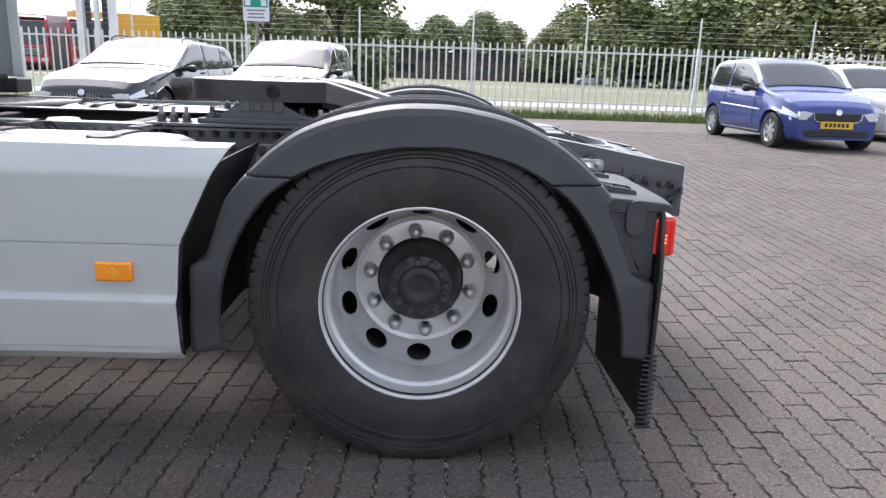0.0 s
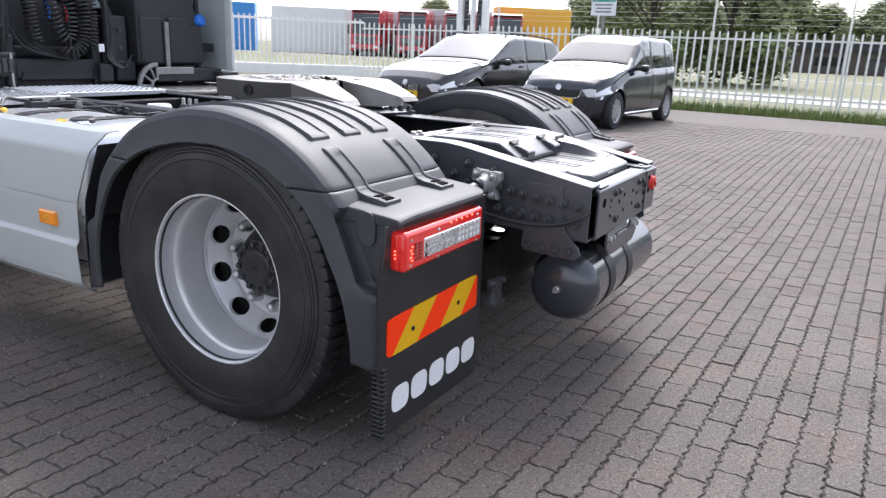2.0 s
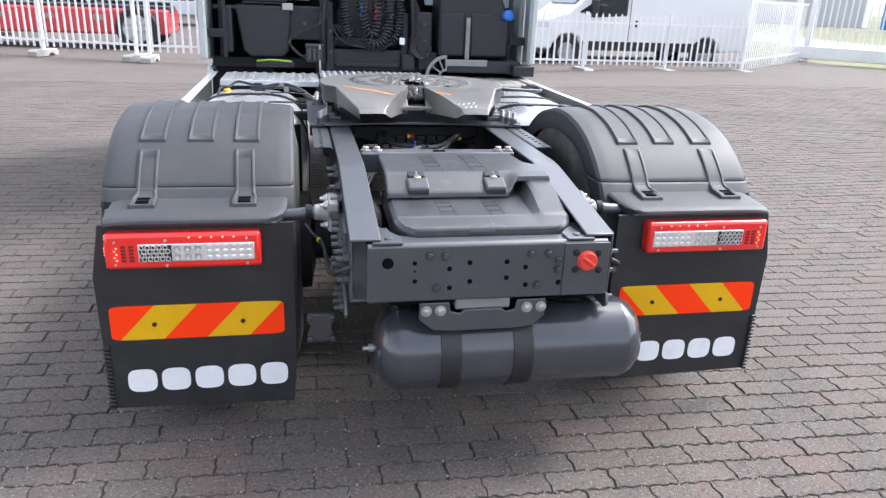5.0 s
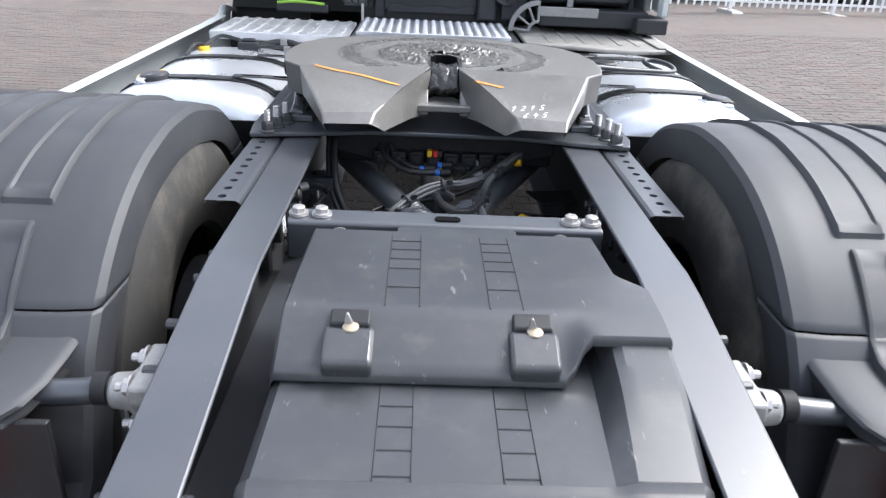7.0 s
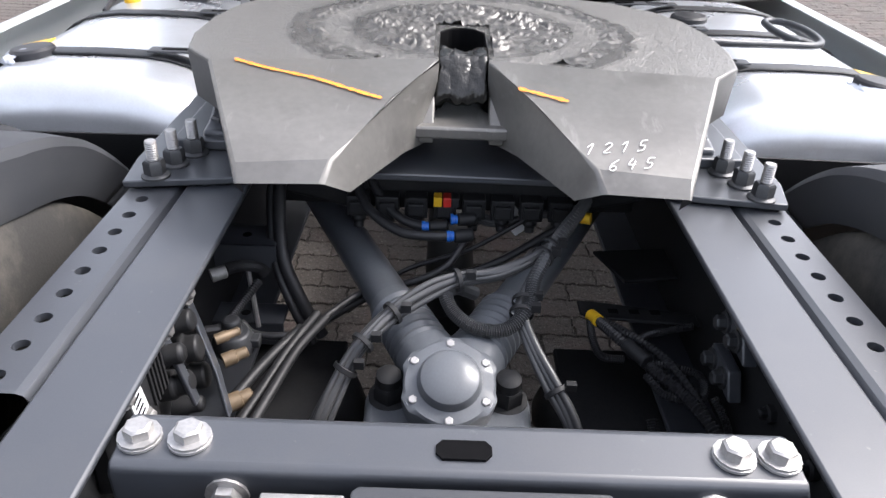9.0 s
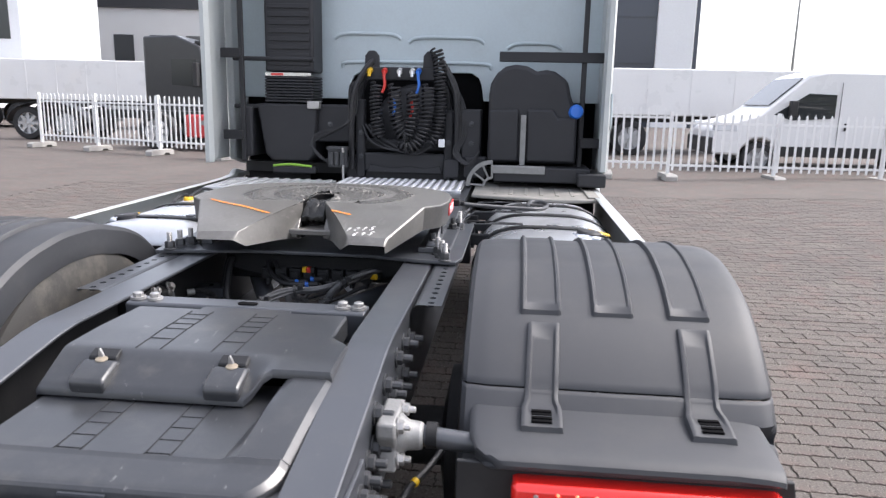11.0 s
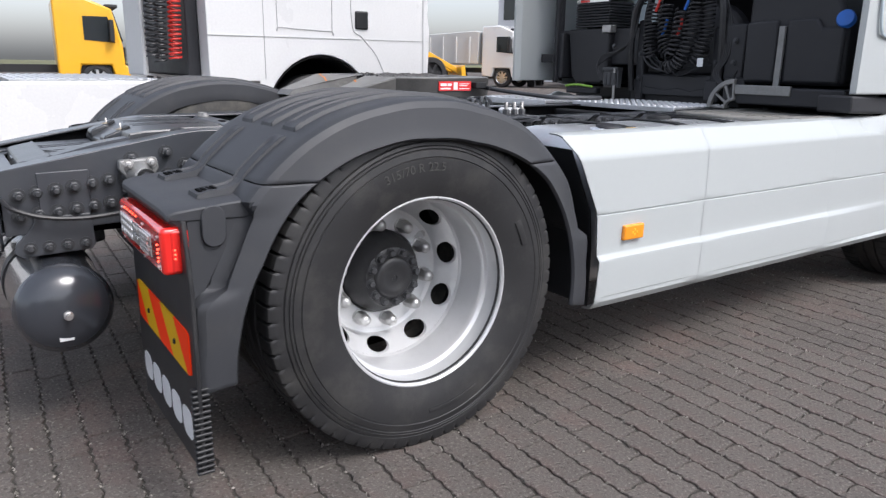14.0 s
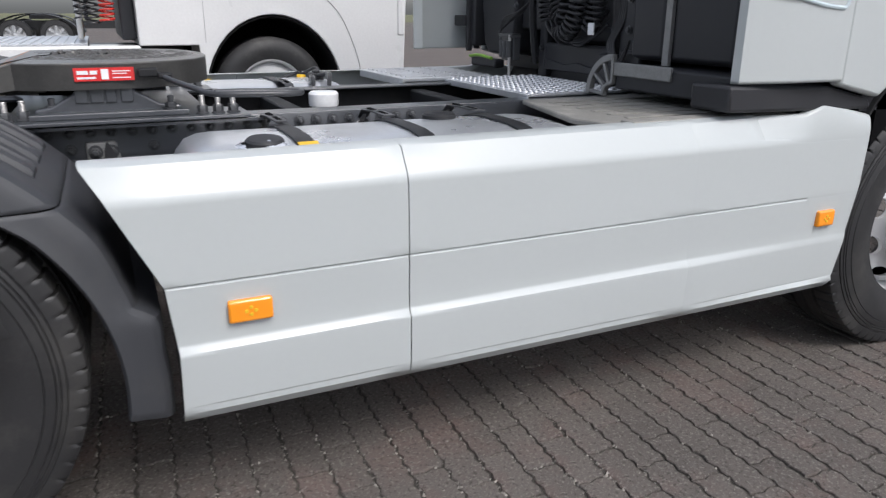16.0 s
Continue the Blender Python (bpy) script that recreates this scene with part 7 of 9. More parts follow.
PAVE = (0.118, 0.104, 0.094)
M_PAVEFAR = brick_far("paving_far", PAVE)
M_BRICK = surf("paving_brick", PAVE, 0.82, spec=0.22, var=0.30, scale=1.6, grain=190, bump=1.0, bdist=0.0048, dirt=(0.058, 0.053, 0.049), dirt_amt=0.55, dirt_scale=0.9, island=0.08)
M_BRICKOB = surf("paving_brick_single", PAVE, 0.82, spec=0.22, var=0.30, scale=1.6, grain=190, bump=1.0, bdist=0.0048, dirt=(0.058, 0.053, 0.049), dirt_amt=0.55, dirt_scale=0.9, objrand=0.08)
for m0 in (M_PAVEFAR, M_BRICK, M_BRICKOB):
    speckle(m0, (0.075, 0.068, 0.062), 2.2, 0.55, 0.75, 0.6)
    speckle(m0, (0.155, 0.100, 0.088), 3.1, 0.50, 0.68, 0.5)
    speckle(m0, (0.24, 0.223, 0.206), 88, 0.545, 0.635, 0.55)
    speckle(m0, (0.034, 0.031, 0.029), 64, 0.555, 0.64, 0.62)
    speckle(m0, (0.17, 0.157, 0.145), 16, 0.60, 0.78, 0.40)
M_JOINT = surf("joint_sand", (0.044, 0.039, 0.034), 0.95, var=0.5, scale=3, grain=300, bump=0.8, bdist=0.004, dirt=(0.095, 0.083, 0.070), dirt_amt=0.8, dirt_scale=5)
M_GRASS = surf("field_grass", (0.120, 0.124, 0.058), 0.9, var=0.45, scale=0.25, grain=9, bump=0.8, bdist=0.03, dirt=(0.165, 0.150, 0.085), dirt_amt=0.7, dirt_scale=0.12)
M_BLADE = surf("verge_grass", (0.125, 0.165, 0.045), 0.8, var=0.3, scale=2, grain=40, bump=0, island=0.45)
M_ROAD = surf("pale_asphalt", (0.28, 0.265, 0.245), 0.9, var=0.15, scale=0.4, grain=40, bump=0.3, bdist=0.004)
M_FENCE = surf("fence_paint", (0.78, 0.78, 0.73), 0.5, var=0.06, scale=2, grain=60, bump=0.05, dirt=(0.42, 0.40, 0.34), dirt_amt=0.35, dirt_scale=4)
M_FENCEW = surf("white_barrier_paint", (0.80, 0.80, 0.79), 0.45, var=0.04, scale=3, grain=60, bump=0.05, dirt=(0.5, 0.48, 0.44), dirt_amt=0.2, dirt_scale=5)
M_CONC = surf("concrete", (0.34, 0.33, 0.31), 0.9, var=0.2, scale=4, grain=80, bump=0.5, bdist=0.003)
BX0, BX1, BY0, BY1 = -6.5, 11.0, -8.6, 9.8
SKEW = radians(-2.1)


def rise(x):
    """The yard climbs a hand's width away from the drain line toward the fence."""
    k = min(1.0, max(0.0, (x - 2.6) / 5.0))
    return .13 * k * k * (3 - 2 * k)


XS = [-400, -90, -30, 0, 2.6, 3.4, 4.2, 5.0, 5.8, 6.6, 7.6, 11, 14.2, 40, 400]


def slab(bm, x0, x1, y0, y1, top, thick):
    xs = sorted({x0, x1} | {x for x in XS if x0 < x < x1})
    rows = []
    for x in xs:
        z = rise(x) + top
        rows.append([(x, y0, z), (x, y1, z), (x, y1, z - thick), (x, y0, z - thick)])
    V = sheet(bm, rows, close=True)
    bm.faces.new(V[0])
    bm.faces.new(V[-1][::-1])


bm = B()
slab(bm, -400, 400, -400, 400, -.045, .8)
tagged(part("ground", bm, M_GRASS), "flat grass land round the yard, to the horizon", "ground", kind="structure")
bm = B()
for x0, x1, y0, y1 in ((-90, BX0, -60, 60), (BX1, 14.2, -60, 40), (BX0, BX1, -60, BY0), (BX0, BX1, BY1, 60)):
    slab(bm, x0, x1, y0, y1, -.003, .3)
yard = tagged(part("pavement", bm, M_PAVEFAR), "grey concrete block paving of a truck yard", "pavement", kind="structure")
bm = B()
slab(bm, BX0, BX1, BY0, BY1, -.0072, .3)
part("joint_bed", bm, M_JOINT, yard)
bm = B()
slab(bm, 21, 27, -150, 150, -.03, .2)
slab(bm, 50, 53, -150, 150, -.03, .2)
tagged(part("road", bm, M_ROAD), "pale asphalt road beyond the fence", "road", kind="structure")


def paver_outline(w, h, rnd):
    """A block with toothed long sides, worn unevenly."""
    pts = []
    n = 8
    amp = .0050
    j = lambda: rnd.uniform(-.0023, .0023)
    for k in range(n + 1):
        pts.append((-w / 2 + w * k / n + j(), -h / 2 + (amp if k % 2 else -amp) * (.5 if k in (0, n) else 1) + j()))
    pts.append((w / 2 + .0045 + j(), -h * .12))
    pts.append((w / 2 - .0045 + j(), h * .15))
    for k in range(n + 1):
        pts.append((w / 2 - w * k / n + j(), h / 2 + (amp if (n - k) % 2 else -amp) * (.5 if k in (0, n) else 1) + j()))
    pts.append((-w / 2 - .0045 + j(), h * .15))
    pts.append((-w / 2 + .0045 + j(), -h * .12))
    return pts


def paving():
    w, h = .2225, .1045
    rnd = random.Random(11)
    shapes = [paver_outline(w - .0055, h - .0082, rnd) for _ in range(9)]
    out = shapes[0]
    n = len(out)
    # one shared mesh for the blocks that are picked apart singly
    bm = B()
    lo = [bm.verts.new((x, y, -.014)) for x, y in out]
    mid = [bm.verts.new((x, y, -.0030)) for x, y in out]
    up = [bm.verts.new((x * .980, y * .955, 0)) for x, y in out]
    for a, b2 in ((lo, mid), (mid, up)):
        for i in range(n):
            bm.faces.new((a[i], a[(i + 1) % n], b2[(i + 1) % n], b2[i]))
    bm.faces.new(up)
    first = part("paver", bm, M_BRICKOB, yard, smooth=20)
    made, verts, faces = 0, [], []
    ca, sa = math.cos(SKEW), math.sin(SKEW)
    for r in range(-110, 100):
        v0 = 1.6656 + (r + .5) * h
        for c in range(-60, 60):
            u0 = .9446 + (c + (.5 if r % 2 else 0)) * w
            x, y = u0 * ca - v0 * sa, u0 * sa + v0 * ca
            if not (BX0 < x < BX1 and BY0 < y < BY1):
                continue
            dz, tx, ty, rz = rnd.uniform(-.0022, .0012), rnd.uniform(-.014, .014), rnd.uniform(-.024, .024), SKEW + rnd.uniform(-.016, .016)
            px, py = x + rnd.uniform(-.002, .002), y + rnd.uniform(-.0014, .0014)
            # blocks beside the skirt and the twin wheel on the last leg of the way
            if 1.30 < x < 2.55 and -.35 < y < 1.95 and made < 290:
                o = first if made == 0 else first.copy()
                if made:
                    scene.collection.objects.link(o)
                o.location, o.rotation_euler = (px, py, dz), (ty * .4, tx * .4, rz)
                made += 1
                continue
            base = len(verts)
            out = rnd.choice(shapes)
            cz, sz = math.cos(rz), math.sin(rz)
            for zz in (-.012, -.0030):
                for u, v in out:
                    X = px + u * cz - v * sz
                    verts.append((X, py + u * sz + v * cz, zz + dz + rise(X)))
            for u, v in out:
                u, v = u * .980, v * .955
                X = px + u * cz - v * sz
                verts.append((X, py + u * sz + v * cz, dz + u * tx * .5 + v * ty * .5 + rise(X)))
            for q in range(2):
                for i in range(n):
                    j = (i + 1) % n
                    faces.append((base + q * n + i, base + q * n + j, base + (q + 1) * n + j, base + (q + 1) * n + i))
            faces.append(tuple(base + 2 * n + i for i in range(n)))
    me = bpy.data.meshes.new("pavers")
    me.from_pydata(verts, [], faces)
    me.materials.append(M_BRICK)
    ob = new("pavers", me)
    ob.parent = yard
    tagged(ob, "toothed grey concrete paving blocks in running bond", kind="stuff")


def joint_grit():
    """Loose chips and crumbs lodged in the joints and strewn thinly over the blocks."""
    w, h = .2225, .1045
    rnd = random.Random(29)
    ca, sa = math.cos(SKEW), math.sin(SKEW)
    verts, faces = [], []
    for _ in range(42000):
        x, y = rnd.uniform(-1.6, 4.2), rnd.uniform(-4.2, 5.0)
        u, v = x * ca + y * sa, -x * sa + y * ca
        rad = rnd.uniform(.0022, .0062)
        kind = rnd.random()
        if kind < .80:
            r = round((v - 1.6656) / h)
            v = 1.6656 + r * h + rnd.gauss(0, .0045)
        elif kind < .93:
            r = math.floor((v - 1.6656) / h)
            off = .5 if r % 2 else 0
            u = .9446 + (round((u - .9446) / w - off - .5) + off + .5) * w + rnd.gauss(0, .003)
        else:
            rad *= .62
        # crumbs gather in some stretches and leave others bare
        if math.sin(u * 2.3 + math.sin(v * 3.1) * 2) + math.sin(u * 7.7 - v * 5.3) < rnd.uniform(-2.2, 1.2):
            continue
        x, y = u * ca - v * sa, u * sa + v * ca
        z = rise(x) - (.0022 if kind < .93 else .0005)
        a0 = rnd.uniform(0, 6.3)
        base = len(verts)
        for i in range(4):
            a = a0 + i * 1.571 + rnd.uniform(-.5, .5)
            rr = rad * rnd.uniform(.6, 1.4)
            verts.append((x + math.cos(a) * rr, y + math.sin(a) * rr, z - .001))
        verts.append((x + rnd.uniform(-.3, .3) * rad, y + rnd.uniform(-.3, .3) * rad, z + rad * rnd.uniform(.7, 1.4)))
        for i in range(4):
            faces.append((base + i, base + (i + 1) % 4, base + 4))
    me = bpy.data.meshes.new("joint_grit")
    me.from_pydata(verts, [], faces)
    me.materials.append(surf("grit", (0.20, 0.185, 0.165), .9, var=.5, scale=14, grain=300, bump=0, island=.75))
    ob = new("joint_grit", me)
    tagged(ob, "grey and brown grit lodged in the paving joints", "grit", kind="stuff")


def grass_strip(name, x0, x1, y0, y1, count, hmin, hmax, lab):
    rnd = random.Random(21)
    verts, faces = [], []
    for _ in range(count):
        x, y = rnd.uniform(x0, x1), rnd.uniform(y0, y1)
        h, a, w = rnd.uniform(hmin, hmax), rnd.uniform(0, 6.28), rnd.uniform(.008, .018)
        lean = rnd.uniform(-.5, .5) * h
        b = len(verts)
        c, s2 = math.cos(a), math.sin(a)
        verts += [(x - w * c, y - w * s2, .05), (x + w * c, y + w * s2, .05), (x + lean * s2, y - lean * c, .10 + h)]
        faces.append((b, b + 1, b + 2))
    me = bpy.data.meshes.new(name)
    me.from_pydata(verts, [], faces)
    me.materials.append(M_BLADE)
    tagged(new(name, me), lab, "grass", kind="stuff")


grass_strip("verge_grass", 14.2, 15.9, -30, 12, 34000, .05, .26, "tufted green grass along the foot of the fence")


# ---- fences ----
def run(p, q):
    p, q = Vector(p), Vector(q)
    d = (q - p)
    L = d.length
    return p, d / L, L


def palisade(p, q, pitch=.225, post=3.45, height=2.12, rails=(.42, 1.90), group="", mat=None, feet=False, w=.03, label="", wires=False, name="palisade_fence", phase=0.0):
    """Steel fence: posts, rails and upright pales."""
    mat = mat or M_FENCE
    p, d, L = run(p, q)
    f = thing(name, label, "fence", p, group)
    rz = math.atan2(d.y, d.x)
    f.rotation_euler = (0, 0, rz)
    npost = int(L / post) + 1
    bm = B()
    box(bm, -w * 1.3, w * 1.3, -.035, .035, 0 if not feet else .10, height + (.02 if not feet else .05))
    pm = part("post", bm, mat, f)
    for k in range(npost):
        o = pm if k == 0 else pm.copy()
        if k:
            scene.collection.objects.link(o)
        o.location = (phase + k * post, .02, -.03)
        if wires:
            bm = B()
            cyl(bm, (phase + k * post, .02, height), (phase + k * post, .02, height + .75), .022, 8)
            for j in range(6):
                cyl(bm, (phase + k * post - .03, .02, height + .1 + j * .11), (phase + k * post + .03, .02, height + .1 + j * .11), .012, 6)
            part("wire_post", bm, mat, f)
        if feet:
            bm = B()
            prism(bm, [(-.36, 0), (-.36, .10), (-.30, .14), (.30, .14), (.36, .10), (.36, 0), (.22, 0), (.20, .05), (.06, .05), (.04, 0)], "x", phase + k * post - .11, phase + k * post + .11)
            part("concrete_foot", bm, M_CONC, f, bevel=.01)
    for z in rails:
        bm = B()
        box(bm, 0, L, -.018, .018, z - .022, z + .022)
        part("rail", bm, mat, f)
    if wires:
        bm = B()
        for j in range(5):
            cyl(bm, (0, .02, height + .14 + j * .13), (L, .02, height + .14 + j * .13), .0024, 4)
        part("strained_wire", bm, mat, f)
    n = int(L / pitch)
    bm = B()
    z0 = .12 if not feet else .20
    box(bm, -w, w, -.008, .004, z0, height - .05)
    prism(bm, [(-w, height - .05), (w, height - .05), (0, height)], "y", -.008, .004)
    pale = part("pale", bm, mat, f)
    for k in range(n):
        o = pale if k == 0 else pale.copy()
        if k:
            scene.collection.objects.link(o)
        o.location = (pitch * (k + .5), -.022, 0)
    return f


palisade((16.5, 12.5, .10), (15.3, -34, .10), .19, 2.95, 1.85, (.36, 1.66), w=.023, wires=True, label="tall off-white steel palisade fence with strained wires on top", phase=1.9)
palisade((-12.0, 16.4, 0), (-3.6, 13.4, 0), .155, 2.15, 1.42, (.33, 1.22), "yard barriers", M_FENCEW, True, .022, "white steel barrier fence on concrete feet", name="barrier_fence")
palisade((-3.6, 13.3, 0), (3.7, 12.7, 0), .155, 2.05, 1.42, (.33, 1.22), "yard barriers", M_FENCEW, True, .022, "white steel barrier fence on concrete feet", name="barrier_fence")
palisade((3.7, 12.6, 0), (9.9, 12.9, 0), .155, 2.05, 1.32, (.30, 1.12), "yard barriers", M_FENCEW, True, .022, "white steel barrier fence on concrete feet", name="barrier_fence")
palisade((9.9, 13.0, 0), (14.0, 16.5, 0), .16, 3.0, 1.75, (.35, 1.7), "", M_FENCEW, False, .02, "white steel fence beside the yard gate", name="gate_side_fence")


def sliding_gate():
    p, d, L = run((14.1, 16.6, .08), (17.5, 13.2, .08))
    g = thing("sliding_gate", "white sliding yard gate with a heavy bottom beam", "gate", p)
    g.rotation_euler = (0, 0, math.atan2(d.y, d.x))
    bm = B()
    box(bm, -.3, L + 1.0, -.12, .12, .12, .48)
    part("bottom_beam", bm, M_FENCEW, g, bevel=.02)
    bm = B()
    box(bm, 0, L, -.03, .03, 1.85, 1.93)
    part("top_rail", bm, M_FENCEW, g)
    bm = B()
    box(bm, -.02, .02, -.012, .012, .45, 2.0)
    pl = part("pale", bm, M_FENCEW, g)
    for k in range(int(L / .17)):
        o = pl if k == 0 else pl.copy()
        if k:
            scene.collection.objects.link(o)
        o.location = (.1 + k * .17, 0, 0)
    for x in (-.25, .15):
        bm = B()
        box(bm, x - .07, x + .07, -.09, .09, 0, 3.0)
        part("gate_post", bm, M_FENCEW, g, bevel=.01)
    bm = B()
    box(bm, -.32, .22, -.06, .06, 2.9, 3.02)
    part("portal_head", bm, M_FENCEW, g, bevel=.01)
    return g


sliding_gate()


def gate_tower():
    t = thing("gate_tower", "white gate portal frame with black striped uprights", "gate", (16.9, 8.75, .1))
    for y in (-.42, .42):
        bm = B()
        box(bm, -.09, .09, y - .09, y + .09, 0, 3.6)
        part("upright", bm, M_FENCEW, t, bevel=.01)
    for k, y in enumerate((-.22, 0, .22)):
        bm = B()
        box(bm, -.06, .06, y - .06, y + .06, 0, 3.0)
        part("dark_upright", bm, M_CABDARK if k != 1 else M_FENCEW, t, bevel=.01)
    for z in (3.15, 3.55):
        bm = B()
        box(bm, -.07, .07, -.45, .45, z, z + .09)
        part("head_bar", bm, M_FENCEW, t, bevel=.01)


gate_tower()


def yard_sign():
    s0 = thing("assembly_sign", "green and white information sign on a grey pole", "sign", (14.9, 4.10, .1))
    bm = B()
    cyl(bm, (0, 0, 0), (0, 0, 2.95), .035, 12)
    part("pole", bm, M_CAST, s0)
    bm = B()
    box(bm, -.045, -.035, -.31, .31, 2.08, 2.98)
    part("white_panel", bm, M_WHITE, s0, bevel=.004)
    bm = B()
    box(bm, -.049, -.044, -.285, .285, 2.40, 2.95)
    gp = part("green_panel", bm, surf("sign_green", (0.01, 0.30, 0.20), .4, var=.08, bump=0), s0)
    for sy, sz in ((-1, -1), (-1, 1), (1, -1), (1, 1)):
        bm = B()
        prism(bm, [(sy * .25, 2.675 + sz * .24), (sy * .25, 2.675 + sz * .12), (sy * .12, 2.675 + sz * .10), (sy * .13, 2.675 + sz * .24)], "x", -.052, -.048)
        part("white_corner", bm, M_WHITE, gp)
    bm = B()
    lathe(bm, (-.048, 0, 2.675), (-1, 0, 0), [(.075, 0), (.075, .004)], 16)
    part("white_disc", bm, M_WHITE, gp)
    for k, w in enumerate((.22, .18, .20)):
        bm = B()
        box(bm, -.049, -.044, -w, w, 2.31 - k * .08, 2.345 - k * .08)
        part("text_bar", bm, M_CAST, s0)


yard_sign()


# ---- vehicles ----
M_TYREC = surf("car_tyre", (0.018, 0.018, 0.019), 0.7, var=0.2, bump=0.2)
M_RIMC = surf("car_rim", (0.48, 0.49, 0.50), 0.35, metal=0.6, var=0.1, bump=0.05)
M_GLASS = glass("car_glass", (0.022, 0.026, 0.028), 0.04)
M_LAMPC = surf("headlamp_glass", (0.72, 0.74, 0.76), 0.1, metal=0.2, var=0.1, bump=0, coat=0.8)
M_TRIM = surf("black_trim", (0.015, 0.015, 0.016), 0.45, var=0.2, bump=0.1)
M_PLATEY = surf("yellow_plate", (0.75, 0.45, 0.02), 0.4, var=0.05, bump=0)
M_SILVER = surf("bright_trim", (0.6, 0.61, 0.62), 0.25, metal=0.8, var=0.05, bump=0)


def paint(name, col, rough=0.22):
    return surf(name, col, rough, var=0.05, scale=1.5, grain=50, bump=0.02, coat=0.6, dirt=tuple(min(1, c * .7 + .05) for c in col), dirt_amt=0.12)


def road_wheel(root, x, y, s, r, w, spokes=5, rim=None, name="wheel"):
    bm = B()
    lathe(bm, (x, y, r), (0, s, 0), [(r * .60, -.5 * w), (r * .93, -.5 * w), (r, -.36 * w), (r, .36 * w), (r * .94, .48 * w), (r * .68, .5 * w), (r * .64, .42 * w)], 32, False, False)
    wh = part(name, bm, M_TYREC, root)
    bm = B()
    lathe(bm, (x, y, r), (0, s, 0), [(r * .65, .46 * w), (r * .62, .40 * w), (r * .60, .10 * w), (r * .10, .06 * w)], 32, False)
    lathe(bm, (x, y, r), (0, s, 0), [(r * .16, .05 * w), (r * .16, .38 * w), (r * .10, .42 * w)], 16)
    for k in range(spokes):
        a = 2 * math.pi * k / spokes
        c, q = math.cos(a), math.sin(a)
        g = []
        for rr, hw in ((r * .12, .05), (r * .62, .045)):
            for e in (-1, 1):
                g.append((x + c * rr - q * e * hw * r * 2, r + q * rr + c * e * hw * r * 2))
        prism(bm, [g[0], g[1], g[3], g[2]], "y", y + s * .26 * w, y + s * .40 * w)
    part("rim", bm, rim or M_RIMC, wh)
    return wh


def car(name, label, at, yaw, L, W, top, belt, doors, mat, wb, r, front="grille", spokes=5, rails=False, strip=False, rim=None):
    """Nose points to +x. top: the line over boot, roof and bonnet (x, z); belt: foot of the side windows (x, z); doors: window ends (x, x)."""
    c = thing(name, label, "car", at)
    c.rotation_euler = (0, 0, yaw)
    h, nose = W / 2, L / 2
    fx, rx = wb / 2 + .02 * L, -wb / 2 + .02 * L
    tail = -nose

    def half(x):
        u = abs(x) / nose
        return h * (1 - .24 * max(0.0, (u - .70) / .30) ** 2.4)

    def arch_z(x):
        z = .19
        for cx in (fx, rx):
            d, q = abs(x - cx), r + .055
            if d < q:
                z = max(z, r + math.sqrt(q * q - d * d))
        return z

    def ring(x):
        """Half a cross-section from the sill over the belt to the centre line."""
        w, zt = half(x), lerp_table(top, x)
        zb = min(lerp_table(belt, x), zt - .035)
        k = zt - zb
        wr = w * .945 - .24 * k
        e = min(1.0, k / .25)
        z1 = max(.50, zb - .30)
        return [(w * .90, .19), (w * .97, .27), (w * .995, .40), (w, z1), (w * .985, (z1 + zb) / 2 + .03), (w * .958, zb - .030), (w * .935, zb), ((w * .935 + wr) / 2 + .012 * e, (zb + zt) / 2 - .03 * e), (wr + .020 * e, zt - .085 * e),
                (wr - .012, zt - .032 * e), (wr * .90, zt - .010), (wr * .62, zt + .012), (wr * .30, zt + .020), (0, zt + .022)]

    def at_point(x, v, s, lift=0.0):
        q = ring(x)
        i = min(int(v), len(q) - 2)
        f = v - i
        y, z = (q[i][k] * (1 - f) + q[i + 1][k] * f for k in (0, 1))
        side = min(1.0, max(0.0, (10 - v) / 3))
        return (x + lift * .5 * (1 - side), s * (y + lift * side), z + lift * (1 - side))
    xs = {tail + L * i / 70 for i in range(71)} | {x for x, _ in top}
    for cx in (fx, rx):
        for a in range(0, 181, 12):
            xs.add(cx + math.cos(radians(a)) * (r + .0551))
    xs = sorted(x for x in xs if tail <= x <= nose)
    rows = []
    for x in xs:
        zb = arch_z(x)
        q = ring(x)
        half_row = [(x, y, max(z, min(zb, q[6][1] - .06))) for y, z in q]
        rows.append([(a, -b, z) for a, b, z in half_row] + half_row[-2::-1])
    bm = B()
    V = sheet(bm, rows)
    bm.faces.new(V[0])
    bm.faces.new(V[-1][::-1])
    part("body", bm, mat, c, smooth=40)
    for cx in (fx, rx):
        bm = B()
        box(bm, cx - r - .05, cx + r + .05, -h * .80, h * .80, .17, r * 1.95)
        part("wheel_well", bm, M_TRIM, c)

    def patch(nm, x0, x1, v0, v1, sides, m, lift=.006, nx=12, nv=8, thick=.005):
        """A pane or lens that follows the body."""
        bm = B()
        g = []
        for i in range(nx + 1):
            x = x0 + (x1 - x0) * i / nx
            vs = [v0 + (v1 - v0) * j / nv for j in range(nv + 1)]
            if len(sides) == 2:
                g.append([at_point(x, v, -1, lift) for v in vs] + [at_point(x, v, 1, lift) for v in vs[-2::-1]])
            else:
                g.append([at_point(x, v, sides[0], lift) for v in vs])
        sheet(bm, g)
        if nm == "headlamp":
            zt, q = lerp_table(top, nose - .02), sides[0]
            prism(bm, [(q * h * .50, zt - .035), (q * h * .66, zt - .012), (q * h * .755, zt - .02), (q * h * .75, zt - .13), (q * h * .62, zt - .135)], "x", nose - .04, nose + .010)
        return part(nm, bm, m, c, solid=thick, smooth=60)
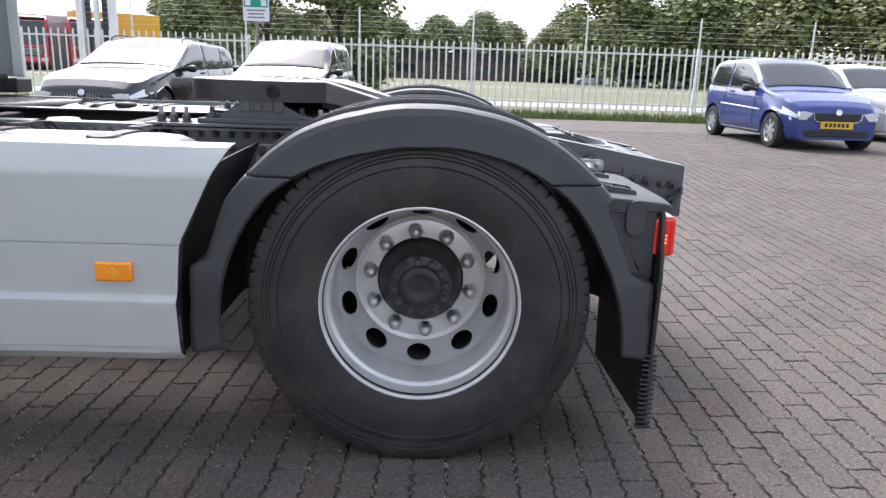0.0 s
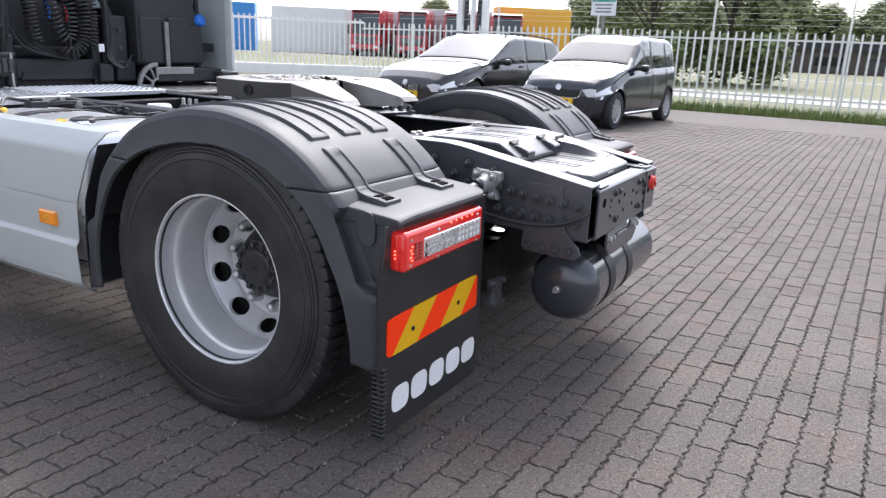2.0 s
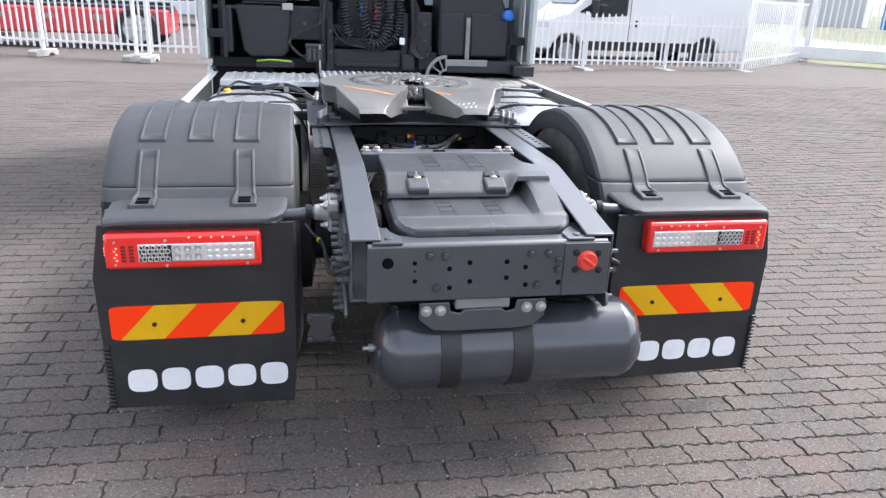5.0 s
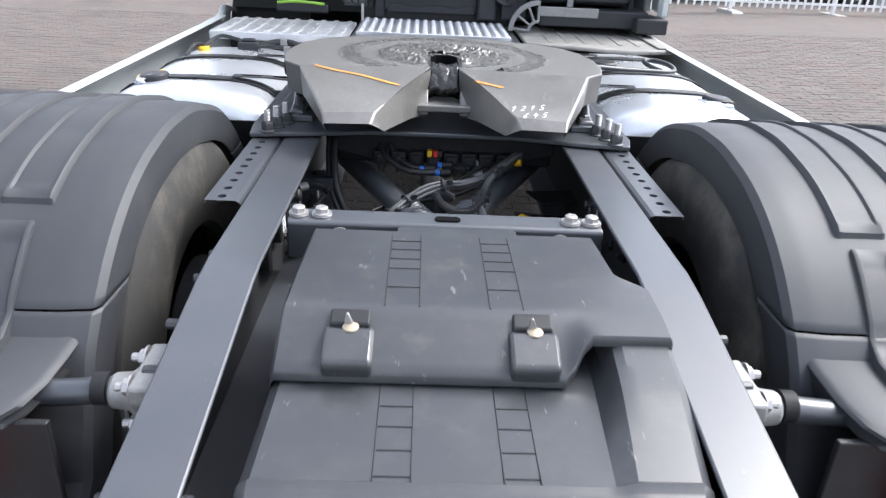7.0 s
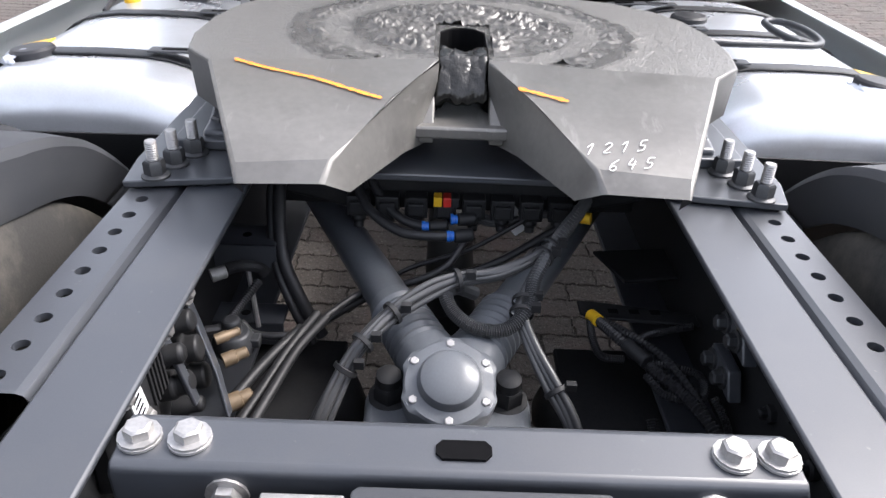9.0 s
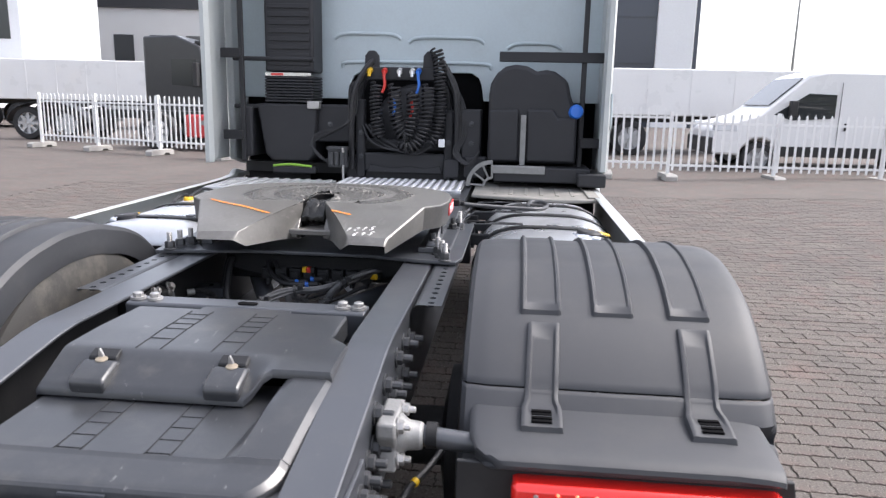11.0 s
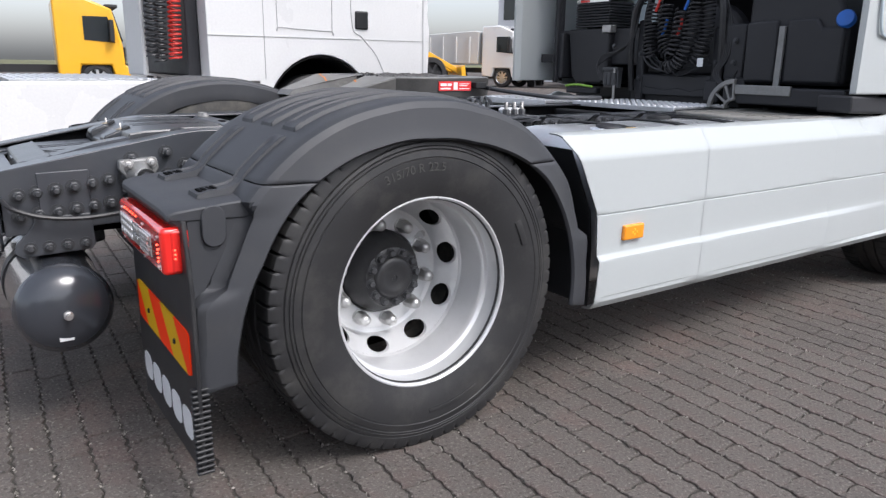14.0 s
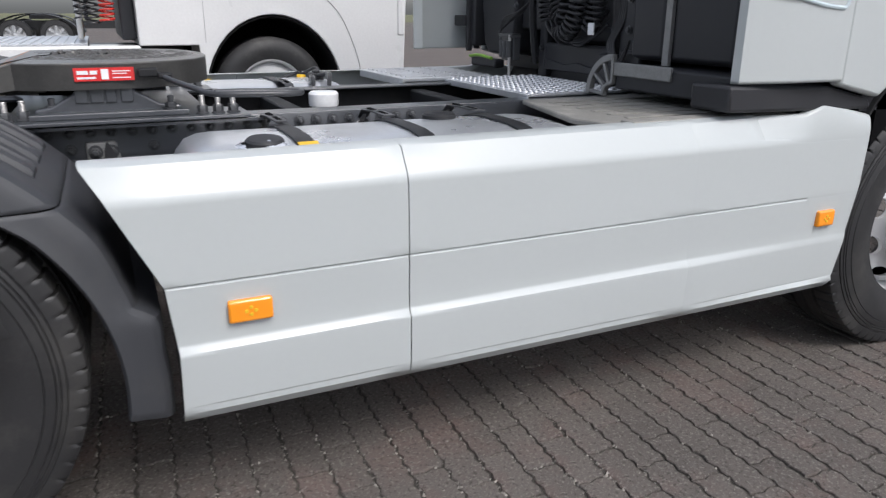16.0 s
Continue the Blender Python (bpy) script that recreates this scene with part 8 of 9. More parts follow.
    # windscreen runs from the scuttle to the roof, found on the slope of the top line
    slope = [(a, b) for a, b in zip(top, top[1:]) if a[0] > -.2 and (a[1] - b[1]) / (b[0] - a[0]) > .5 and b[1] > .8]
    x0, x1 = slope[0][0][0], slope[-1][1][0]
    patch("windscreen", x0 - .06, x1 - .02, 9.7, 13, (-1, 1), M_GLASS, .008, 10)
    back = [(a, b) for a, b in zip(top, top[1:]) if b[0] < -.8 and (b[1] - a[1]) / (b[0] - a[0]) > .6 and a[1] > .85]
    if back:
        patch("rear_window", back[0][0][0] + .02, back[-1][1][0], 9.7, 13, (-1, 1), M_GLASS, .008, 8)
    for s in (-1, 1):
        for a, b in doors:
            patch("window", a, b, 6.12, 8.25, (s,), M_GLASS)
        for cx in (fx, rx):
            road_wheel(c, cx, s * (half(cx) - .105), s, r, .19, spokes, rim)
        bm = B()
        mx = doors[-1][1] - .14
        zb = lerp_table(belt, mx)
        lathe(bm, (mx, s * (h * .93), zb + .06), (-.15, s, 0), [(.025, 0), (.035, .05), (.070, .08), (.080, .13), (.068, .18), (.03, .20)], 14)
        for v in bm.verts:
            v.co.z = zb + .06 + (v.co.z - zb - .06) * .78
        part("door_mirror", bm, M_TRIM, c)
        lamp = patch("headlamp", nose - .30, nose - .012, 3.75, 6.8, (s,), M_LAMPC, .008, thick=.012)
        bm = B()
        p = at_point(nose - .10, 5.0, s, .012)
        lathe(bm, p, (.8, s * .5, .25), [(.045, 0), (.040, .008), (.012, .012)], 16)
        part("lamp_bowl", bm, M_SILVER, lamp)
        gaps = [b + .02 for a, b in doors] + [doors[0][0] + .25]
        for xx in gaps[:2]:
            bm = B()
            tube(bm, [at_point(xx, v, s, .001) for v in (1.2, 2, 3, 4, 5, 6)], .004, 5)
            part("door_gap", bm, M_TRIM, c)
        bm = B()
        xx = doors[-1][0] + .10
        tube(bm, [at_point(xx, 5.1, s, .012), at_point(xx + .09, 5.1, s, .030), at_point(xx + .18, 5.1, s, .012)], .011, 6)
        part("door_handle", bm, M_TRIM, c)
        bm = B()
        tube(bm, [at_point(x, .55, s, .004) for x in (rx + r + .10, 0, fx - r - .10)], .020, 6)
        part("sill_strip", bm, M_SILVER if not strip else M_TRIM, c)
        if strip:
            bm = B()
            tube(bm, [at_point(x, 3.2, s, .004) for x in (rx + r + .10, 0, fx - r - .10)], .014, 6)
            part("rub_strip", bm, M_RIMC, c)
        if rails:
            bm = B()
            tube(bm, [at_point(x, 10.2, s, dz) for x, dz in ((-L * .40, .0), (-L * .37, .045), (-.3, .05), (.02, .045), (.10, .0))], .014, 6)
            part("roof_rail", bm, M_TRIM, c)
    zt = lerp_table(top, nose - .02)
    for s in (-1, 1) if front == "kidney" else (0,):
        bm = B()
        if s:
            prism(bm, [(s * .03, zt - .02), (s * .30, zt - .035), (s * .28, zt - .15), (s * .05, zt - .16)], "x", nose - .05, nose + .016)
        else:
            prism(bm, [(-h * .47, zt - .03), (h * .47, zt - .03), (h * .40, zt - .15), (-h * .40, zt - .15)], "x", nose - .06, nose + .012)
        gr = part("grille", bm, M_TRIM, c, bevel=.012)
        bm = B()
        if s:
            for k in range(5):
                box(bm, nose + .012, nose + .022, s * (.08 + k * .045) - .006, s * (.08 + k * .045) + .006, zt - .14, zt - .04)
        else:
            tube(bm, [(nose + .012, y * h, zt + z) for y, z in ((-.48, -.03), (-.41, -.155), (0, -.165), (.41, -.155), (.48, -.03))], .009, 6)
        part("grille_trim", bm, M_SILVER, gr)
    bm = B()
    lathe(bm, (nose + .010, 0, zt - .015), (1, 0, .2), [(.050, 0), (.050, .012), (.03, .016)], 16)
    part("round_badge", bm, M_SILVER, c)
    bm = B()
    prism(bm, [(-h * .66, .33), (h * .66, .33), (h * .60, .23), (-h * .60, .23)], "x", nose - .08, nose + .010)
    part("lower_intake", bm, M_TRIM, c, bevel=.01)
    bm = B()
    box(bm, nose, nose + .025, -.26, .26, .36, .47)
    pl = part("number_plate", bm, M_PLATEY, c, "yellow number plate with dark bars")
    for k in range(6):
        bm = B()
        y0 = -.20 + k * .068
        box(bm, nose + .024, nose + .028, y0, y0 + .045, .387, .445)
        part("plate_bar", bm, M_TRIM, pl)
    return c


P_NAVY = paint("dark_navy_paint", (0.010, 0.012, 0.020))
P_BLACK = paint("black_paint", (0.008, 0.008, 0.010))
P_BLUE = paint("blue_car_paint", (0.022, 0.045, 0.20))
P_SILVER = paint("silver_paint", (0.45, 0.46, 0.47))
P_ORANGE = paint("orange_paint", (0.55, 0.11, 0.03))
P_WHITE = paint("white_vehicle_paint", (0.74, 0.74, 0.735), 0.3)
P_RED = paint("red_vehicle_paint", (0.50, 0.025, 0.03), 0.3)
P_YELLOW = paint("machine_yellow_paint", (0.78, 0.40, 0.01), 0.4)
P_CHAR = paint("charcoal_paint", (0.015, 0.016, 0.019), 0.4)
P_GREYP = surf("pale_grey_panel", (0.55, 0.55, 0.54), 0.5, var=0.05, scale=0.5, grain=20, bump=0.05)
P_BLUEP = surf("blue_panel", (0.05, 0.25, 0.60), 0.5, var=0.05, bump=0)

CITY = [(-1.78, .70), (-1.76, .93), (-1.66, 1.24), (-1.52, 1.42), (-1.25, 1.475), (-.35, 1.485), (-.05, 1.455), (.20, 1.36), (.74, 1.01), (.86, .955), (1.25, .885), (1.55, .80), (1.70, .715), (1.78, .62)]
CITY_BELT = [(-1.78, 1.02), (-1.2, .96), (.86, .885), (1.78, .5)]
CITY_DOORS = [(-1.50, -.98), (-.92, -.26), (-.20, .60)]
car("city_car", "small dark navy hatchback parked in front of the fence", (10.0, 2.35, .125), radians(175), 3.56, 1.64, CITY, CITY_BELT, CITY_DOORS, P_NAVY, 2.42, .295, spokes=9)
ESTATE = [(-2.26, .72), (-2.24, .93), (-2.10, 1.14), (-1.88, 1.35), (-1.60, 1.42), (-.6, 1.45), (-.15, 1.445), (.15, 1.385), (.92, .995), (1.06, .945), (1.65, .875), (2.05, .77), (2.20, .67), (2.26, .58)]
ESTATE_BELT = [(-2.26, 1.0), (-1.4, .96), (1.06, .90), (2.26, .5)]
ESTATE_DOORS = [(-1.92, -1.22), (-1.16, -.42), (-.36, .70)]
car("estate_car", "black estate car with roof rails beside the small hatchback", (9.9, 4.85, .10), radians(175), 4.52, 1.81, ESTATE, ESTATE_BELT, ESTATE_DOORS, P_BLACK, 2.76, .33, "kidney", rails=True, spokes=10)
HATCH = [(-1.76, .68), (-1.74, .90), (-1.62, 1.18), (-1.45, 1.37), (-1.20, 1.425), (-.35, 1.44), (-.05, 1.41), (.18, 1.33), (.76, .965), (.88, .915), (1.25, .865), (1.56, .765), (1.70, .68), (1.76, .60)]
HATCH_BELT = [(-1.76, .97), (-1.2, .92), (.88, .86), (1.76, .5)]
HATCH_DOORS = [(-1.42, -.62), (-.55, .58)]
car("blue_hatchback", "older bright blue hatchback parked near the fence", (9.75, -6.40, .125), radians(181), 3.52, 1.64, HATCH, HATCH_BELT, HATCH_DOORS, P_BLUE, 2.32, .285, spokes=7, strip=True)
car("silver_car", "silver car parked beyond the blue hatchback", (12.0, -9.2, .125), radians(182), 3.52, 1.68, HATCH, HATCH_BELT, HATCH_DOORS, P_SILVER, 2.35, .29)
car("orange_car", "orange car parked before the dark facade", (-1.0, 38.0, 0), radians(-75), 3.52, 1.70, HATCH, HATCH_BELT, HATCH_DOORS, P_ORANGE, 2.35, .29)
car("grey_car", "grey car parked before the dark facade", (-4.4, 38.0, 0), radians(-80), 3.52, 1.70, HATCH, HATCH_BELT, HATCH_DOORS, P_SILVER, 2.35, .29)


def van(at, yaw):
    v = thing("panel_van", "large white panel van parked behind the barrier fence", "van", at)
    v.rotation_euler = (0, 0, yaw)
    side = [(-3.1, .45), (-3.12, 2.18), (-2.9, 2.26), (.80, 2.26), (1.20, 2.14), (1.98, 1.44), (2.20, 1.28), (2.98, 1.06), (3.12, .88), (3.12, .42), (2.55, .40), (2.50, .55), (2.30, .76), (2.05, .78), (1.85, .70), (1.72, .40), (-1.35, .40), (-1.42, .62), (-1.62, .76), (-1.85, .76), (-2.05, .62), (-2.12, .40)]
    bm = B()
    V = []
    for y in (-1.0, -.93, .93, 1.0):
        V.append([bm.verts.new((x, y * (1 - max(0, z - 1.3) * .07), z - (.03 if abs(y) == 1 and z > 2.2 else 0))) for x, z in side])
    n = len(side)
    for a, b2 in zip(V, V[1:]):
        for i in range(n):
            bm.faces.new((a[i], a[(i + 1) % n], b2[(i + 1) % n], b2[i]))
    bm.faces.new(V[0])
    bm.faces.new(V[-1][::-1])
    part("body", bm, P_WHITE, v, bevel=.05)
    for s in (-1, 1):
        bm = B()
        prism(bm, [(.60, 1.24), (.60, 1.74), (1.18, 1.76), (1.88, 1.30), (1.50, 1.18)], "y", *sorted((s * .965, s * 1.004)))
        part("cab_window", bm, M_GLASS, v)
        bm = B()
        box(bm, -2.0, 1.75, *sorted((s * .97, s * 1.012)), .40, .62)
        part("sill", bm, M_TRIM, v, bevel=.01)
        bm = B()
        for x in (.50,):
            box(bm, x, x + .010, *sorted((s * .99, s * 1.002)), .65, 2.0)
        part("panel_gap", bm, M_TRIM, v)
        bm = B()
        box(bm, .30, .38, *sorted((s * 1.0, s * 1.03)), .98, 1.14)
        part("door_handle", bm, M_TRIM, v)
        bm = B()
        box(bm, 2.62, 3.08, *sorted((s * .72, s * 1.005)), .92, 1.12)
        part("headlamp", bm, M_LAMPC, v, bevel=.02)
        for x in (2.13, -1.73):
            road_wheel(v, x, s * .88, s, .35, .22, 6)
        bm = B()
        box(bm, 1.45, 1.60, *sorted((s * 1.02, s * 1.18)), 1.25, 1.60)
        part("door_mirror", bm, M_TRIM, v, bevel=.02)
    bm = B()
    prism(bm, [(1.28, 2.085), (1.94, 1.495), (1.955, 1.505), (1.295, 2.095)], "y", -.82, .82)
    part("windscreen", bm, M_GLASS, v)
    bm = B()
    box(bm, 3.05, 3.16, -.95, .95, .42, .78)
    part("bumper", bm, M_TRIM, v, bevel=.02)
    return v


van((8.1, 15.6, 0), radians(182))


def far_truck(name, label, at, yaw, mat, kind="tractor", body=None, h=3.0, group=""):
    """A truck seen from afar: nose to +x."""
    t = thing(name, label, "truck", at, group)
    t.rotation_euler = (0, 0, yaw)
    bm = B()
    prism(bm, [(1.0, .55), (1.0, h), (2.0, h + .05), (2.75, h - .25), (3.0, 1.6), (3.05, .55), (2.7, .5), (2.6, .95), (1.7, .95), (1.6, .5)], "y", -1.22, 1.22)
    part("cab", bm, mat, t, bevel=.06)
    bm = B()
    prism(bm, [(2.72, h - .35), (2.80, h - .34), (3.035, 1.72), (2.95, 1.70)], "y", -1.08, 1.08)
    part("windscreen", bm, M_GLASS, t)
    bm = B()
    prism(bm, [(-.95, 1.55), (.95, 1.55), (.80, .98), (-.80, .98)], "x", 2.98, 3.10)
    gr = part("grille", bm, M_TRIM, t, bevel=.03)
    for k in range(4):
        bm = B()
        w = .84 - k * .035
        box(bm, 3.09, 3.13, -w, w, 1.44 - k * .12, 1.47 - k * .12)
        part("grille_bar", bm, M_SILVER, gr)
    bm = B()
    box(bm, 2.55, 2.95, -1.15, 1.15, h - .22, h - .10)
    part("sun_visor", bm, M_TRIM, t, bevel=.03)
    for s in (-1, 1):
        bm = B()
        tube(bm, [(2.94, s * .15, 1.74), (2.86, s * .55, 2.05), (2.82, s * .95, 2.1)], .015, 5)
        part("wiper", bm, M_TRIM, t)
    bm = B()
    prism(bm, [(3.16, .42), (3.18, .62), (3.12, .95), (2.75, .95), (2.75, .40)], "y", -1.2, 1.2)
    bp = part("bumper", bm, mat, t, bevel=.05)
    bm = B()
    box(bm, 3.12, 3.185, -.75, .75, .46, .62)
    part("bumper_intake", bm, M_TRIM, bp, bevel=.02)
    bm = B()
    box(bm, 1.15, 2.6, -1.05, 1.05, .42, 1.0)
    part("step_well", bm, M_TRIM, t)
    for s in (-1, 1):
        bm = B()
        box(bm, 3.13, 3.18, *sorted((s * .72, s * 1.12)), .66, .86)
        part("headlamp", bm, M_LAMPC, bp, bevel=.02)
        bm = B()
        prism(bm, [(1.85, 1.75), (2.78, 1.68), (2.6, 2.5), (1.85, 2.5)], "y", *sorted((s * 1.20, s * 1.235)))
        part("side_window", bm, M_GLASS, t)
        bm = B()
        box(bm, 2.6, 2.75, *sorted((s * 1.30, s * 1.55)), 1.7, 2.4)
        part("mirror", bm, M_TRIM, t, bevel=.03)
        bm = B()
        box(bm, -3.4, 1.4, *sorted((s * .30, s * .42)), .70, .95)
        part("chassis_rail", bm, M_TRIM, t)
        for x in (2.15, -1.6, -2.8):
            road_wheel(t, x, s * 1.0, s, .50, .32, 8)
    if kind == "dump":
        bm = B()
        prism(bm, [(.75, 1.15), (.85, 2.75), (.55, 2.80), (-3.6, 2.55), (-3.9, 1.9), (-3.2, 1.15)], "y", -1.22, 1.22)
        d0 = part("tipper_body", bm, P_GREYP, t, bevel=.04)
        for s in (-1, 1):
            for k in range(5):
                bm = B()
                box(bm, -3.0 + k * .8, -2.88 + k * .8, *sorted((s * 1.2, s * 1.30)), 1.2, 2.5)
                part("body_rib", bm, P_GREYP, d0)
    if kind == "box":
        bm = B()
        box(bm, -4.2, .7, -1.25, 1.25, 1.0, 3.6)
        part("box_body", bm, body or P_WHITE, t, bevel=.03)
    if kind == "tractor":
        bm = B()
        lathe(bm, (-2.0, 0, 1.0), (0, 0, 1), [(.5, 0), (.5, .12), (.4, .14)], 20)
        part("fifth_wheel", bm, M_FRAMEDK, t)
        for s in (-1, 1):
            bm = B()
            rows = [[(-2.2 + math.cos(radians(a)) * 1.25, s * y, .55 + math.sin(radians(a)) * .62) for y in (.72, 1.2)] for a in range(0, 181, 15)]
            sheet(bm, rows)
            part("mudguard", bm, M_TRIM, t, solid=.03)
    return t


for k, (x, y) in enumerate(((-25.0, 24.5), (-24.7, 28.3), (-25.6, 33.2))):
    far_truck("parked_truck", "white truck parked in a row facing the yard", (x - 2.0, y + 2.2, 0), radians(-48), P_WHITE, "dump" if k == 1 else "tractor", group="row of trucks")
far_truck("tipper_truck", "pale grey tipper truck standing across the yard", (-29, 22.8, 0), radians(25), P_WHITE, "dump")
far_truck("dark_truck", "dark truck cab behind the barrier fence", (-11.6, 20.5, 0), radians(3), P_CHAR, "tractor", h=3.15)
far_truck("yellow_yard_tractor", "yellow yard tractor parked across the yard", (-25.2, 1.2, 0), radians(85), P_YELLOW, "tractor")
far_truck("white_truck", "white truck with open chassis behind its neighbour", (-29, 8.5, 0), radians(75), P_WHITE, "tractor")


def red_chassis():
    r = thing("red_chassis_truck", "low red truck chassis behind the barrier fence", "truck", (-6.3, 17.4, 0))
    bm = B()
    box(bm, -1.7, 2.6, -.9, .9, .35, .95)
    part("body", bm, P_RED, r, bevel=.05)
    bm = B()
    box(bm, -3.2, 2.6, -.5, .5, .85, 1.02)
    part("frame", bm, M_TRIM, r, bevel=.02)
    for s in (-1, 1):
        for x in (-2.4, 1.9):
            road_wheel(r, x, s * .95, s, .50, .3, 8)
        for k in range(3):
            bm = B()
            box(bm, -1.3 + k * 1.1, -1.1 + k * 1.1, *sorted((s * .89, s * .915)), .68, .80)
            part("lashing_plate", bm, M_CAST, r)


red_chassis()


def trailer(label, at, yaw, L, mat, h=3.9, name="box_trailer"):
    t = thing(name, label, "trailer", at)
    t.rotation_euler = (0, 0, yaw)
    bm = B()
    box(bm, -L / 2, L / 2, -1.25, 1.25, 1.15, h)
    bx = part("box_body", bm, mat, t, bevel=.03)
    for k in range(int(L / 1.2)):
        for s in (-1, 1):
            bm = B()
            box(bm, -L / 2 + .6 + k * 1.2, -L / 2 + .64 + k * 1.2, *sorted((s * 1.24, s * 1.265)), 1.2, h - .05)
            part("panel_rib", bm, mat, bx)
    bm = B()
    box(bm, -L / 2, L / 2, -.45, .45, .95, 1.15)
    part("frame", bm, M_TRIM, t)
    for s in (-1, 1):
        for k in range(3):
            road_wheel(t, -L / 2 + 1.2 + k * 1.3, s * 1.05, s, .5, .35, 8)
    return t


trailer("plain white box trailer behind the panel van", (4.6, 20.5, 0), radians(2), 9.0, P_WHITE, 2.45)
trailer("plain white box trailer standing far behind the barrier", (-17.5, 27.5, 0), radians(8), 12.0, P_WHITE, 2.75)
trailer("pale grey box trailer standing behind the dark truck", (-6.0, 30.0, 0), radians(5), 12.0, P_WHITE, 2.9)


def loader():
    l = thing("wheel_loader", "yellow wheel loader working area machine at rest", "loader", (-28.0, 17.6, 0))
    l.rotation_euler = (0, 0, radians(70))
    bm = B()
    prism(bm, [(-2.4, .8), (-2.4, 1.9), (-.6, 2.0), (-.6, 1.5), (1.2, 1.4), (1.6, .9), (1.2, .6), (-2.0, .6)], "y", -.95, .95)
    part("body", bm, P_YELLOW, l, bevel=.06)
    bm = B()
    prism(bm, [(-.9, 1.9), (-.8, 3.1), (.4, 3.15), (.7, 1.6)], "y", -.7, .7)
    part("cab", bm, M_GLASS, l, bevel=.05)
    bm = B()
    box(bm, -.85, .45, -.75, .75, 3.1, 3.2)
    part("cab_roof", bm, P_YELLOW, l, bevel=.03)
    for s in (-1, 1):
        for x in (-1.6, 1.2):
            road_wheel(l, x, s * 1.0, s, .72, .5, 6, M_TRIM)
        bm = B()
        prism(bm, [(1.0, 1.5), (1.2, 1.7), (2.9, .8), (2.8, .6)], "y", *sorted((s * .45, s * .6)))
        part("lift_arm", bm, P_YELLOW, l, bevel=.02)
    bm = B()
    prism(bm, [(2.7, .25), (2.6, 1.0), (2.8, 1.1), (2.9, .4), (3.7, .25)], "y", -1.3, 1.3)
    part("bucket", bm, P_YELLOW, l, bevel=.02)


loader()


# ---- neighbouring tractor ----
def neighbour():
    NX = -3.95
    t = thing("white_tractor", "white tractor truck parked alongside with pale side panels", "truck", (NX, -.05, 0))
    # cab side with wheel arch; local x runs away from the yard lane
    arch = [(2.16 - math.cos(radians(a)) * .63, .52 + math.sin(radians(a)) * .72) for a in range(-10, 191, 10)]
    bm = B()
    prism(bm, [(1.02, .98), (1.50, .98)] + [p for p in arch if p[1] > .5] + [(2.85, .45), (3.30, .42), (3.42, .60), (3.46, 1.5), (3.30, 2.6), (3.1, 3.5), (1.02, 3.6)], "x", -2.45, 0)
    cb = part("cab", bm, P_WHITE, t, bevel=.05)
    bm = B()
    for y0, y1, z0, z1 in ((1.02, 3.44, 1.397, 1.401), (1.56, 1.564, 1.0, 2.6)):
        box(bm, -.002, .006, y0, y1, z0, z1)
    tube(bm, [(.003, 2.52, 2.6), (.003, 2.50, 1.60), (.003, 2.62, 1.42), (.003, 2.80, 1.22), (.003, 2.95, .85), (.003, 2.98, .55)], .0035, 5)
    tube(bm, [(.003, 1.70, 2.3), (.003, 1.70, 1.52), (.003, 1.74, 1.49), (.003, 2.25, 1.47), (.003, 2.28, 1.50), (.003, 2.28, 2.3)], .004, 5)
    part("panel_gap", bm, surf("pale_grey_gap", (.36, .36, .36), .6), cb)
    bm = B()
    box(bm, -.01, .02, 2.54, 2.69, 1.50, 1.68)
    part("door_handle", bm, M_TRIM, cb, bevel=.02)
    bm = B()
    box(bm, -.02, .012, 3.36, 3.43, 1.05, 2.2)
    part("corner_panel", bm, P_WHITE, cb, bevel=.02)
    bm = B()
    prism(bm, [(2.55, 2.0), (3.35, 1.95), (3.15, 2.75), (2.55, 2.8)], "x", -.02, .006)
    part("side_window", bm, M_GLASS, cb)
    bm = B()
    rows = [[(x, 2.16 - math.cos(radians(a)) * .62, .52 + math.sin(radians(a)) * .70) for x in (-.6, -.02)] for a in range(-10, 191, 10)]
    sheet(bm, rows)
    part("arch_liner", bm, M_TRIM, cb, solid=.02)
    bm = B()
    lathe(bm, (-.36, 2.13, .525), (1, 0, 0), [(.30, 0), (.42, 0), (.49, .02), (.52, .06), (.52, .25), (.485, .29), (.40, .315), (.325, .30), (.31, .27)], 48, False, False)
    wh = part("front_wheel", bm, M_RUBBER, t)
    bm = B()
    lathe(bm, (-.36, 2.13, .525), (1, 0, 0), [(.328, .30), (.31, .28), (.29, .22), (.25, .26), (.21, .33), (.13, .34), (.12, .38), (.02, .39)], 40, False)
    part("rim", bm, M_RIM, wh)
    bm = B()
    box(bm, -2.0, -.62, 1.45, 2.85, .35, 1.22)
    part("engine_bay", bm, M_DARK, cb)
    # chassis, deck and white side panel
    bm = B()
    box(bm, -1.65, -.80, -3.0, 1.5, .70, .95)
    part("frame", bm, M_TRIM, t, bevel=.02)
    bm = B()
    prism(bm, [(-3.0, .36), (-3.0, .985), (1.03, .985), (1.03, .40), (.95, .36)], "x", -.06, 0)
    part("side_panel", bm, P_WHITE, t, bevel=.02)
    bm = B()
    box(bm, -2.3, -.02, -.6, .62, .96, 1.0)
    dk = part("deck_plate", bm, M_TREAD, t)
    for k in range(14):
        bm = B()
        box(bm, -2.2, -.1, -.55 + k * .08, -.52 + k * .08, .999, 1.008)
        part("tread_bar", bm, M_TREAD, dk)
    bm = B()
    box(bm, -.50, -.02, .62, 1.0, .75, .98)
    part("step_box", bm, P_WHITE, t, bevel=.02)
    # hose board behind the cab
    bm = B()
